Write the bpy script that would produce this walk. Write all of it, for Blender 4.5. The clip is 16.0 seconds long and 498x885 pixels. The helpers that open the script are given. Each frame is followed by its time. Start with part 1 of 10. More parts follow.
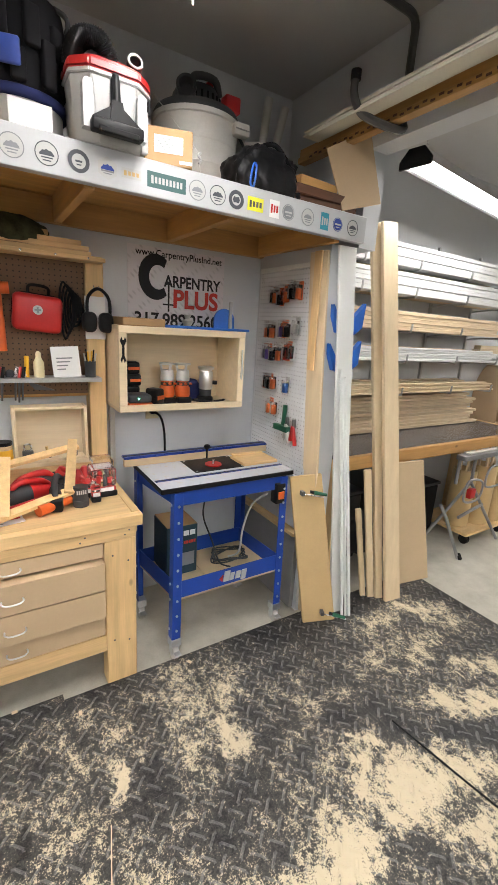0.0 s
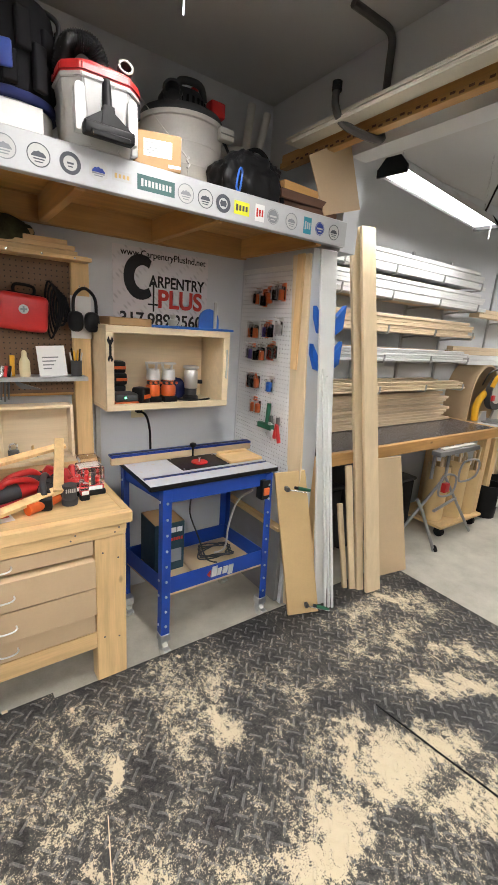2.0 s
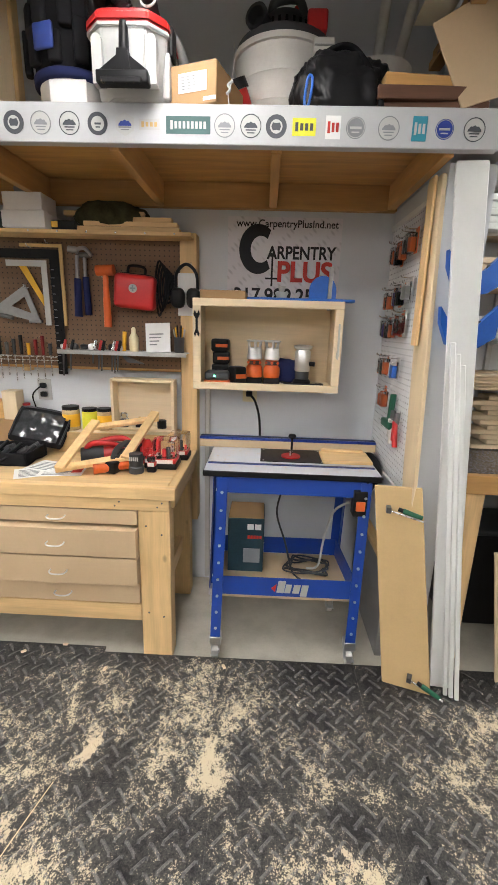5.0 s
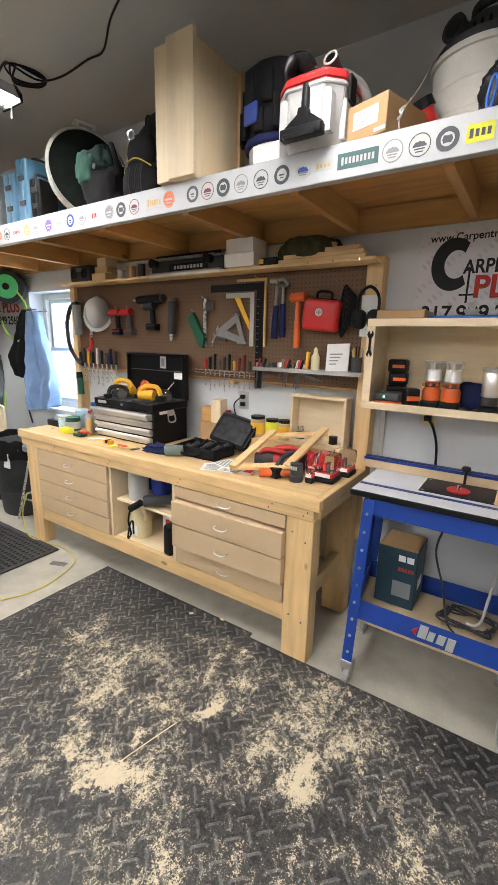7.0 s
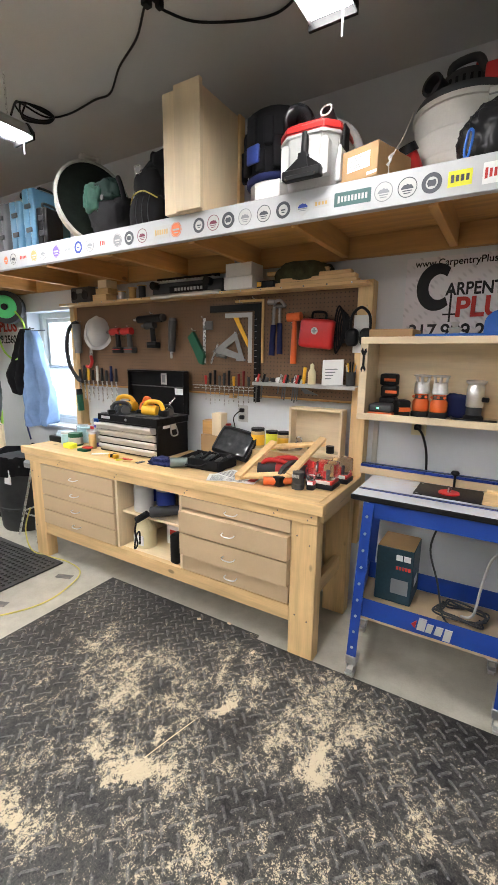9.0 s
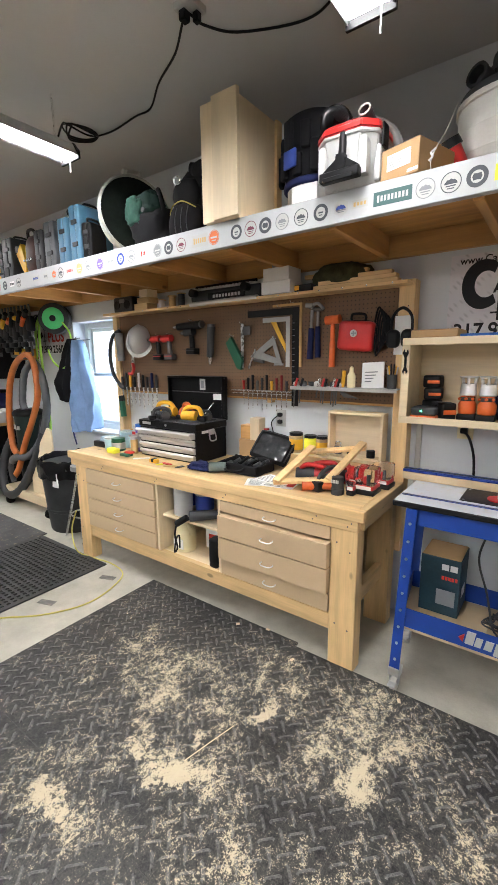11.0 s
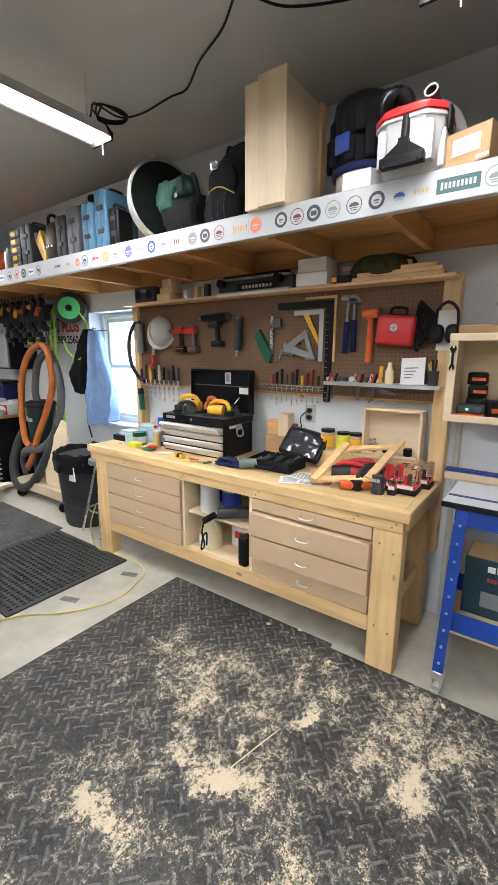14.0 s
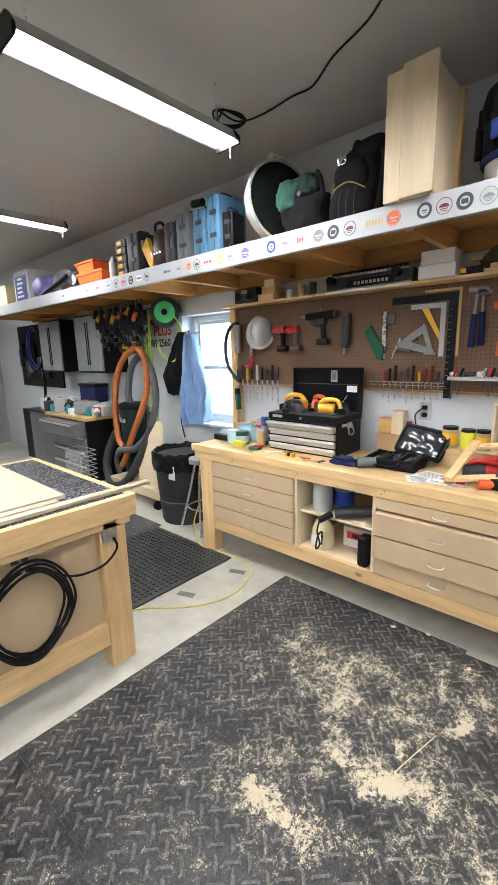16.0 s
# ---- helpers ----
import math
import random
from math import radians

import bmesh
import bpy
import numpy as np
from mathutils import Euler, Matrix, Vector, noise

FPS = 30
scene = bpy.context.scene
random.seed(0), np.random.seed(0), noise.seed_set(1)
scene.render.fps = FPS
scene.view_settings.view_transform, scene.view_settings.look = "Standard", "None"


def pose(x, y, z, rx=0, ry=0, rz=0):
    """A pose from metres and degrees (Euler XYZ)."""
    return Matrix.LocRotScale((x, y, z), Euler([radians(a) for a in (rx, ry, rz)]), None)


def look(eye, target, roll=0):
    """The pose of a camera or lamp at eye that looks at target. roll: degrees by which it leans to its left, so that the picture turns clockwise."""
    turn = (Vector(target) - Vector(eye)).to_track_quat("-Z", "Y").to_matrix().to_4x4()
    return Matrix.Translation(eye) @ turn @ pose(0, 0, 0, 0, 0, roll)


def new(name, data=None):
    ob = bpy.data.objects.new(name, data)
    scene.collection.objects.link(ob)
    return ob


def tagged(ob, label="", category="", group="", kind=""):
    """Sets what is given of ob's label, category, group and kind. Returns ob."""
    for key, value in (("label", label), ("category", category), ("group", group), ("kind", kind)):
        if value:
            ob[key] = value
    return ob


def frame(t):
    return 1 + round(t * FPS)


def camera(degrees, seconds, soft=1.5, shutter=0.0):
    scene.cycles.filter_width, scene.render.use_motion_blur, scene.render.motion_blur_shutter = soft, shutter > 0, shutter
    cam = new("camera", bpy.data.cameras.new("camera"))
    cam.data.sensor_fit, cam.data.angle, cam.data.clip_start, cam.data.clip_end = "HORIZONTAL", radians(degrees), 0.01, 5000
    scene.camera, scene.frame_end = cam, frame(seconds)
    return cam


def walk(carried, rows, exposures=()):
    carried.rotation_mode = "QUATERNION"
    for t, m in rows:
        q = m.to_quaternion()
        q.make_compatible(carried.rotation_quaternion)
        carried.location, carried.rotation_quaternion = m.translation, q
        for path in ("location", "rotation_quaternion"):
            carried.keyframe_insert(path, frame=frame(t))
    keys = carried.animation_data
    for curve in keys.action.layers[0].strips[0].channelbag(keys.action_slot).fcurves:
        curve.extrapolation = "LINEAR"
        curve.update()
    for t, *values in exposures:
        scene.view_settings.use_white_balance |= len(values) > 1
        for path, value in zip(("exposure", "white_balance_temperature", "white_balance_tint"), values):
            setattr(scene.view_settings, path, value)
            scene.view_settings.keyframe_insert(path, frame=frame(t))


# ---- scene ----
cam = camera(60.9, 16.0)
PATH = [
    (0, (0.309, 0.321, 1.723), (1.35, 1.947, 1.203), 3.6),
    (0.5, (0.315, 0.317, 1.725), (1.413, 1.911, 1.222), 3.8),
    (1, (0.291, 0.312, 1.731), (1.444, 1.868, 1.231), 4.1),
    (1.5, (0.245, 0.307, 1.724), (1.416, 1.848, 1.222), 4.1),
    (2, (0.238, 0.302, 1.722), (1.37, 1.868, 1.208), 3.9),
    (2.5, (0.366, 0.355, 1.713), (1.402, 1.982, 1.186), 3.8),
    (3, (0.571, 0.392, 1.697), (1.462, 2.1, 1.158), 3.6),
    (3.2, (0.626, 0.378, 1.698), (1.451, 2.116, 1.153), 3.5),
    (5.3, (1.311, 0.336, 1.566), (1.032, 2.245, 1.039), 1.9),
    (5.5, (1.35, 0.317, 1.57), (0.914, 2.195, 1.041), 2.1),
    (6, (1.455, 0.35, 1.577), (0.674, 2.117, 1.06), 2.1),
    (6.5, (1.552, 0.42, 1.573), (0.546, 2.075, 1.075), 1.7),
    (7, (1.581, 0.374, 1.58), (0.514, 2.001, 1.116), 1.4),
    (7.5, (1.595, 0.247, 1.594), (0.574, 1.913, 1.166), 1.3),
    (8, (1.606, 0.147, 1.6), (0.623, 1.839, 1.183), 1.0),
    (8.2, (1.59, 0.105, 1.601), (0.624, 1.806, 1.185), 1.0),
    (10.3, (1.557, 0.392, 1.6), (0.424, 1.996, 1.221), -0.3),
    (10.5, (1.561, 0.348, 1.604), (0.419, 1.946, 1.224), -0.4),
    (11, (1.562, 0.206, 1.605), (0.398, 1.786, 1.218), -0.6),
    (11.5, (1.559, 0.136, 1.6), (0.375, 1.7, 1.206), -0.8),
    (12, (1.547, 0.196, 1.605), (0.345, 1.744, 1.203), -0.8),
    (12.5, (1.52, 0.346, 1.603), (0.314, 1.888, 1.194), -0.5),
    (13, (1.492, 0.441, 1.589), (0.296, 1.99, 1.175), -0.1),
    (13.5, (1.438, 0.354, 1.593), (0.265, 1.918, 1.174), 0.2),
    (14, (1.345, 0.137, 1.607), (0.196, 1.72, 1.19), 0.2),
    (14.5, (1.224, 0.03, 1.613), (0.088, 1.624, 1.202), -0.0),
    (15, (1.058, 0.033, 1.596), (-0.096, 1.617, 1.192), -0.5),
    (15.5, (0.963, 0.029, 1.592), (-0.26, 1.559, 1.189), -1.0),
    (16, (0.999, -0.136, 1.599), (-0.322, 1.308, 1.186), -1.4),
]
walk(cam, [(t, look(eye, target, roll)) for t, eye, target, roll in PATH],
     [(0.0, 0.58, 6510, 10), (8.2, 0.60, 6440, 10), (12.5, 0.60, 6210, 9), (14.5, 0.62, 6130, 9), (16.0, 0.68, 6060, 9)])

# ---- world and window light ----
world = bpy.data.worlds.new("daylight")
scene.world = world
world.use_nodes = True
wn = world.node_tree.nodes
sky = wn.new("ShaderNodeTexSky")
sky.sky_type, sky.sun_disc = "NISHITA", False
sky.sun_elevation, sky.sun_rotation = radians(32), radians(200)
world.node_tree.links.new(sky.outputs[0], wn["Background"].inputs[0])
wn["Background"].inputs[1].default_value = 0.12

day = new("window_daylight", bpy.data.lights.new("window_daylight", "AREA"))
day.data.shape, day.data.size, day.data.size_y = "RECTANGLE", 1.1, 1.3
day.data.energy, day.data.color = 34, (0.80, 0.90, 1.0)
day.matrix_world = look((-2.18, 3.45, 1.55), (-2.0, 0.0, 0.9))

LAMP_POWER = 46.0


# ---- materials ----
def nodes_of(name):
    m = bpy.data.materials.new(name)
    m.use_nodes = True
    t = m.node_tree
    return m, t, t.nodes["Principled BSDF"]


def noise_at(t, scale, detail=4.0, rough=0.6, stretch=(1, 1, 1), coord="Object", seed=0.0):
    c = t.nodes.new("ShaderNodeTexCoord")
    mp = t.nodes.new("ShaderNodeMapping")
    mp.inputs["Scale"].default_value = stretch
    mp.inputs["Location"].default_value = (seed, seed * 0.7, seed * 1.3)
    n = t.nodes.new("ShaderNodeTexNoise")
    n.inputs["Scale"].default_value, n.inputs["Detail"].default_value, n.inputs["Roughness"].default_value = scale, detail, rough
    if coord == "World":
        g = t.nodes.new("ShaderNodeNewGeometry")
        t.links.new(g.outputs["Position"], mp.inputs[0])
    else:
        t.links.new(c.outputs["Object"], mp.inputs[0])
    t.links.new(mp.outputs[0], n.inputs[0])
    return n.outputs["Fac"]


def calc(t, op, a, b=None, c=None, clamp=False):
    n = t.nodes.new("ShaderNodeMath")
    n.operation, n.use_clamp = op, clamp
    for i, v in enumerate((a, b, c)):
        if v is None:
            continue
        if isinstance(v, (int, float)):
            n.inputs[i].default_value = v
        else:
            t.links.new(v, n.inputs[i])
    return n.outputs[0]


def ramp(t, v, lo, hi, to0=0.0, to1=1.0):
    n = t.nodes.new("ShaderNodeMapRange")
    n.inputs[1].default_value, n.inputs[2].default_value, n.inputs[3].default_value, n.inputs[4].default_value = lo, hi, to0, to1
    t.links.new(v, n.inputs[0])
    return n.outputs[0]


def mix(t, f, a, b):
    n = t.nodes.new("ShaderNodeMix")
    n.data_type = "RGBA"
    for sock, v in ((n.inputs[0], f), (n.inputs[6], a), (n.inputs[7], b)):
        if isinstance(v, (int, float)):
            sock.default_value = v
        elif isinstance(v, tuple):
            sock.default_value = (*v[:3], 1)
        else:
            t.links.new(v, sock)
    return n.outputs[2]


def bumped(t, bsdf, height, strength=0.2, distance=0.002):
    b = t.nodes.new("ShaderNodeBump")
    b.inputs["Strength"].default_value, b.inputs["Distance"].default_value = strength, distance
    t.links.new(height, b.inputs["Height"])
    t.links.new(b.outputs[0], bsdf.inputs["Normal"])


def tint(c, k):
    return tuple(min(1.0, v * k) for v in c)


def M(name, col, rough=0.5, metal=0.0, var=0.18, scale=6.0, bump=0.12, fine=90.0, spread=0.0, coat=0.0, dust=0.0):
    """A plain material with uneven colour at two scales, fine relief and uneven gloss."""
    m, t, b = nodes_of(name)
    big = noise_at(t, scale, 5)
    small = noise_at(t, fine, 3, seed=3)
    k = calc(t, "ADD", calc(t, "MULTIPLY", big, 0.7), calc(t, "MULTIPLY", small, 0.3))
    c = mix(t, ramp(t, k, 0.3, 0.7), tint(col, 1 - var), tint(col, 1 + var))
    if spread:
        o = t.nodes.new("ShaderNodeObjectInfo")
        h = t.nodes.new("ShaderNodeHueSaturation")
        t.links.new(ramp(t, o.outputs["Random"], 0, 1, 1 - spread, 1 + spread), h.inputs["Value"])
        t.links.new(c, h.inputs["Color"])
        c = h.outputs[0]
    if dust:
        c = mix(t, ramp(t, noise_at(t, 30, 6, 0.7, seed=9), 0.62 - dust * 0.3, 0.75, 0, 0.7), c, (0.55, 0.42, 0.25))
    t.links.new(c, b.inputs["Base Color"])
    t.links.new(ramp(t, small, 0.2, 0.8, max(0.03, rough - 0.08), min(1, rough + 0.08)), b.inputs["Roughness"])
    b.inputs["Metallic"].default_value = metal
    b.inputs["Coat Weight"].default_value = coat
    if sum(col) < 0.2 and not metal:
        b.inputs["Specular IOR Level"].default_value = 0.15 if sum(col) < 0.04 else 0.3
    if rough > 0.75:
        b.inputs["Specular IOR Level"].default_value = 0.2
    if bump:
        bumped(t, b, small, bump, 0.001)
    return m


def wood(name, col, axis="x", rough=0.55, knots=True, spread=0.12, contrast=0.22):
    """Sawn timber: long grain along one axis, soft growth bands, small knots, tone differing from piece to piece."""
    m, t, b = nodes_of(name)
    st = {"x": (0.12, 1, 1), "y": (1, 0.12, 1), "z": (1, 1, 0.12)}[axis]
    st2 = {"x": (0.03, 1, 1), "y": (1, 0.03, 1), "z": (1, 1, 0.03)}[axis]
    o = t.nodes.new("ShaderNodeObjectInfo")
    bands = noise_at(t, 26, 4, 0.55, st)
    grain = noise_at(t, 170, 3, 0.6, st2, seed=5)
    cloud = noise_at(t, 2.2, 3, seed=2)
    k = calc(t, "ADD", calc(t, "MULTIPLY", bands, 0.55), calc(t, "ADD", calc(t, "MULTIPLY", grain, 0.25), calc(t, "MULTIPLY", cloud, 0.25)))
    c = mix(t, ramp(t, k, 0.36, 0.66), tint(col, 1 - contrast), tint(col, 1 + contrast * 0.7))
    if knots:
        v = t.nodes.new("ShaderNodeTexVoronoi")
        mp = t.nodes.new("ShaderNodeMapping")
        mp.inputs["Scale"].default_value = {"x": (0.5, 1, 1), "y": (1, 0.5, 1), "z": (1, 1, 0.5)}[axis]
        tc = t.nodes.new("ShaderNodeTexCoord")
        t.links.new(tc.outputs["Object"], mp.inputs[0])
        t.links.new(mp.outputs[0], v.inputs[0])
        v.inputs["Scale"].default_value = 5.5
        c = mix(t, ramp(t, v.outputs["Distance"], 0.05, 0.085, 0.75, 0), c, tint(col, 0.3))
    h = t.nodes.new("ShaderNodeHueSaturation")
    t.links.new(ramp(t, o.outputs["Random"], 0, 1, 1 - spread, 1 + spread), h.inputs["Value"])
    t.links.new(c, h.inputs["Color"])
    t.links.new(h.outputs[0], b.inputs["Base Color"])
    t.links.new(ramp(t, grain, 0.2, 0.8, rough - 0.1, rough + 0.1), b.inputs["Roughness"])
    bumped(t, b, grain, 0.15, 0.001)
    return m


PINE = (0.70, 0.48, 0.235)
pine_x, pine_y, pine_z = (wood("pine_" + a, PINE, a, contrast=0.21) for a in "xyz")
old_x, old_y, old_z = (wood("aged_pine_" + a, (0.52, 0.29, 0.10), a) for a in "xyz")
dark_x = wood("dark_stained_timber", (0.11, 0.05, 0.028), "x", contrast=0.35)
ply = wood("plywood_sheet", (0.52, 0.29, 0.095), "x", knots=False, contrast=0.3)
birch_x, birch_z = (wood("birch_ply_" + a, (0.76, 0.62, 0.42), a, knots=False, contrast=0.1) for a in "xz")
trim_x = wood("raw_trim", (0.70, 0.56, 0.38), "x", knots=False, contrast=0.12)
trim_z = wood("raw_trim_z", (0.72, 0.57, 0.37), "z", knots=False, contrast=0.1)
mdf = M("mdf_board", (0.56, 0.42, 0.26), 0.62, var=0.08, scale=3)
mdf_light = M("mdf_drawer_front", (0.54, 0.40, 0.25), 0.55, var=0.06, scale=3)
white_paint = M("white_paint", (0.72, 0.73, 0.72), 0.45, var=0.04, scale=4, bump=0.02)
wall_paint = M("wall_paint_pale_grey", (0.62, 0.64, 0.67), 0.7, var=0.05, scale=1.2, bump=0.2, fine=160)
ceil_paint = M("ceiling_paint", (0.56, 0.56, 0.565), 0.85, var=0.06, scale=0.8, bump=0.2, fine=120)
blue_steel = M("blue_powder_coat", (0.008, 0.050, 0.30), 0.38, 0.0, var=0.1, bump=0.03)
blue_alu = M("blue_anodised_track", (0.012, 0.04, 0.26), 0.3, 0.4, var=0.1)
black_plastic = M("black_plastic", (0.010, 0.010, 0.011), 0.42, var=0.3, bump=0.05)
black_metal = M("black_painted_metal", (0.008, 0.008, 0.009), 0.32, var=0.2, bump=0.03)
grey_plastic = M("grey_plastic", (0.22, 0.22, 0.22), 0.5)
dark_grey = M("dark_grey_plastic", (0.042, 0.044, 0.048), 0.5, bump=0.06)
pale_grey = M("pale_grey_plastic", (0.52, 0.51, 0.48), 0.5, var=0.1)
steel = M("bright_steel", (0.62, 0.62, 0.62), 0.28, 1.0, var=0.12, bump=0)
dull_steel = M("dull_grey_steel", (0.30, 0.30, 0.31), 0.42, 0.8, var=0.2, bump=0.02)
zinc = M("zinc_plate", (0.55, 0.56, 0.57), 0.38, 1.0, var=0.2, bump=0.02)
brushed = M("brushed_aluminium", (0.74, 0.74, 0.74), 0.34, 0.85, var=0.04, bump=0)
iron = M("dark_iron", (0.12, 0.12, 0.12), 0.45, 0.7)
red_plastic = M("red_plastic", (0.50, 0.02, 0.02), 0.38, var=0.15)
orange_plastic = M("orange_plastic", (0.66, 0.12, 0.02), 0.42, var=0.15)
yellow_plastic = M("yellow_plastic", (0.78, 0.42, 0.02), 0.42, var=0.12)
green_plastic = M("green_plastic", (0.015, 0.10, 0.055), 0.5)
blue_plastic = M("blue_plastic", (0.015, 0.12, 0.52), 0.4)
lime = M("lime_hose", (0.36, 0.68, 0.08), 0.45)
white_board = M("white_board_paint", (0.47, 0.48, 0.50), 0.5, var=0.06, scale=4)
white_plastic = M("white_plastic", (0.46, 0.46, 0.455), 0.4, var=0.05)
cream_plastic = M("cream_plastic", (0.72, 0.64, 0.40), 0.45, var=0.06)
paper = M("paper", (0.78, 0.78, 0.78), 0.75, var=0.05)
card = M("cardboard", (0.40, 0.25, 0.12), 0.75, var=0.1, scale=5)
card_light = M("pale_cardboard", (0.55, 0.39, 0.19), 0.7, var=0.08, scale=4)
black_cloth = M("black_cloth", (0.009, 0.009, 0.0105), 0.9, var=0.35, bump=0.5, fine=220)
green_cloth = M("green_cloth", (0.007, 0.021, 0.017), 0.8, var=0.3, bump=0.4, fine=200)
blue_cloth = M("blue_cloth", (0.018, 0.024, 0.085), 0.9, var=0.2, bump=0.4, fine=220)
denim = M("pale_blue_apron_cloth", (0.20, 0.31, 0.52), 0.85, var=0.2, scale=9, bump=0.5, fine=200)
rubber = M("black_rubber", (0.012, 0.012, 0.013), 0.65, var=0.3, dust=0.1)
ink = M("black_ink", (0.015, 0.015, 0.018), 0.6, var=0.1, bump=0)
ink_grey = M("grey_ink", (0.22, 0.23, 0.25), 0.6, var=0.1, bump=0)
ink_red = M("red_ink", (0.55, 0.03, 0.02), 0.6, var=0.1, bump=0)
ink_orange = M("orange_ink", (0.75, 0.17, 0.05), 0.6, var=0.1, bump=0)
ink_green = M("green_ink", (0.05, 0.115, 0.115), 0.6, var=0.1, bump=0)
ink_blue = M("blue_ink", (0.02, 0.05, 0.30), 0.6, var=0.1, bump=0)
ink_teal = M("teal_ink", (0.03, 0.26, 0.36), 0.6, var=0.1, bump=0)
ink_yellow = M("yellow_ink", (0.75, 0.72, 0.04), 0.6, var=0.1, bump=0)
ink_purple = M("purple_ink", (0.16, 0.10, 0.42), 0.6, var=0.1, bump=0)
ink_maroon = M("maroon_ink", (0.17, 0.03, 0.06), 0.6, var=0.1, bump=0)
ink_tan = M("tan_ink", (0.55, 0.36, 0.14), 0.6, var=0.1, bump=0)
tape_grey = M("scuffed_grey_tape", (0.15, 0.145, 0.14), 0.7, var=0.35, scale=25, dust=0.25)
unseen_wall_grey = M("dull_grey_unseen_wall", (0.30, 0.29, 0.28), 0.8, var=0.15, scale=1.5, bump=0.2, fine=120)
laminate = M("grey_laminate", (0.55, 0.57, 0.62), 0.35, var=0.06, dust=0.2)
dark_top = M("dark_laminate", (0.075, 0.073, 0.08), 0.26, var=0.4, scale=3)
raw_sheet = wood("raw_pale_sheet", (0.52, 0.44, 0.31), "y", knots=False, contrast=0.08)


def glassy(name, col=(1, 1, 1), rough=0.05):
    m, t, b = nodes_of(name)
    b.inputs["Base Color"].default_value = (*col, 1)
    b.inputs["Transmission Weight"].default_value = 1.0
    b.inputs["Roughness"].default_value, b.inputs["IOR"].default_value = rough, 1.25
    return m


clear = glassy("clear_plastic", (0.95, 0.95, 0.95), 0.12)
blue_clear = M("pale_blue_tub_plastic", (0.40, 0.60, 0.68), 0.3, var=0.06)
pane_glass = glassy("window_glass", (0.98, 1.0, 1.0), 0.02)


def glow(name, col, power):
    m, t, b = nodes_of(name)
    b.inputs["Base Color"].default_value = (0.8, 0.8, 0.8, 1)
    b.inputs["Emission Color"].default_value = (*col, 1)
    b.inputs["Emission Strength"].default_value = power
    return m


lamp_glow = glow("lamp_diffuser", (1.0, 0.975, 0.945), LAMP_POWER)
# same diffuser at other strengths, set to balance the light along the wall
lamp_glow_strong = glow("lamp_diffuser_strong", (1.0, 0.98, 0.955), LAMP_POWER * 1.2)
lamp_glow_weak = glow("lamp_diffuser_weak", (1.0, 0.975, 0.945), LAMP_POWER * 0.72)
lamp_glow_dim = glow("lamp_diffuser_dim", (1.0, 0.975, 0.945), LAMP_POWER * 0.45)
outdoors = glow("bright_overcast_outdoors", (0.93, 0.97, 1.0), 1.05)
led_green = glow("green_led", (0.1, 1.0, 0.5), 3.0)


def perforated(name, col, hole, pitch, u, v):
    """Pegboard: a grid of dark holes in a hardboard sheet."""
    m, t, b = nodes_of(name)
    c = t.nodes.new("ShaderNodeTexCoord")
    s = t.nodes.new("ShaderNodeSeparateXYZ")
    t.links.new(c.outputs["Object"], s.inputs[0])
    d2 = []
    for ax in (u, v):
        f = calc(t, "SUBTRACT", calc(t, "FRACT", calc(t, "ADD", calc(t, "DIVIDE", s.outputs[ax], pitch), 500.0)), 0.5)
        d2.append(calc(t, "MULTIPLY", f, f))
    r = calc(t, "SQRT", calc(t, "ADD", d2[0], d2[1]))
    inside = ramp(t, r, 0.12, 0.15, 1, 0)
    base = mix(t, ramp(t, noise_at(t, 5, 5), 0.3, 0.7), tint(col, 0.85), tint(col, 1.15))
    t.links.new(mix(t, inside, base, hole), b.inputs["Base Color"])
    b.inputs["Roughness"].default_value = 0.6
    bumped(t, b, calc(t, "MULTIPLY", inside, -1.0), 0.5, 0.003)
    return m


peg_brown = perforated("brown_pegboard", (0.145, 0.082, 0.042), (0.022, 0.013, 0.008), 0.0254, 0, 2)
peg_white = perforated("white_pegboard", (0.72, 0.73, 0.75), (0.10, 0.10, 0.11), 0.0254, 1, 2)


def concrete_mat():
    m, t, b = nodes_of("concrete_floor")
    big, mid, fine = noise_at(t, 0.9, 6), noise_at(t, 7, 6, 0.65, seed=4), noise_at(t, 140, 4, seed=7)
    k = calc(t, "ADD", calc(t, "MULTIPLY", big, 0.5), calc(t, "ADD", calc(t, "MULTIPLY", mid, 0.35), calc(t, "MULTIPLY", fine, 0.15)))
    c = mix(t, ramp(t, k, 0.33, 0.66), (0.30, 0.28, 0.23), (0.60, 0.575, 0.50))
    c = mix(t, ramp(t, noise_at(t, 2.3, 5, 0.7, seed=11), 0.62, 0.8, 0, 0.35), c, (0.55, 0.45, 0.30))
    t.links.new(c, b.inputs["Base Color"])
    t.links.new(ramp(t, mid, 0.2, 0.8, 0.4, 0.7), b.inputs["Roughness"])
    bumped(t, b, fine, 0.15, 0.001)
    return m


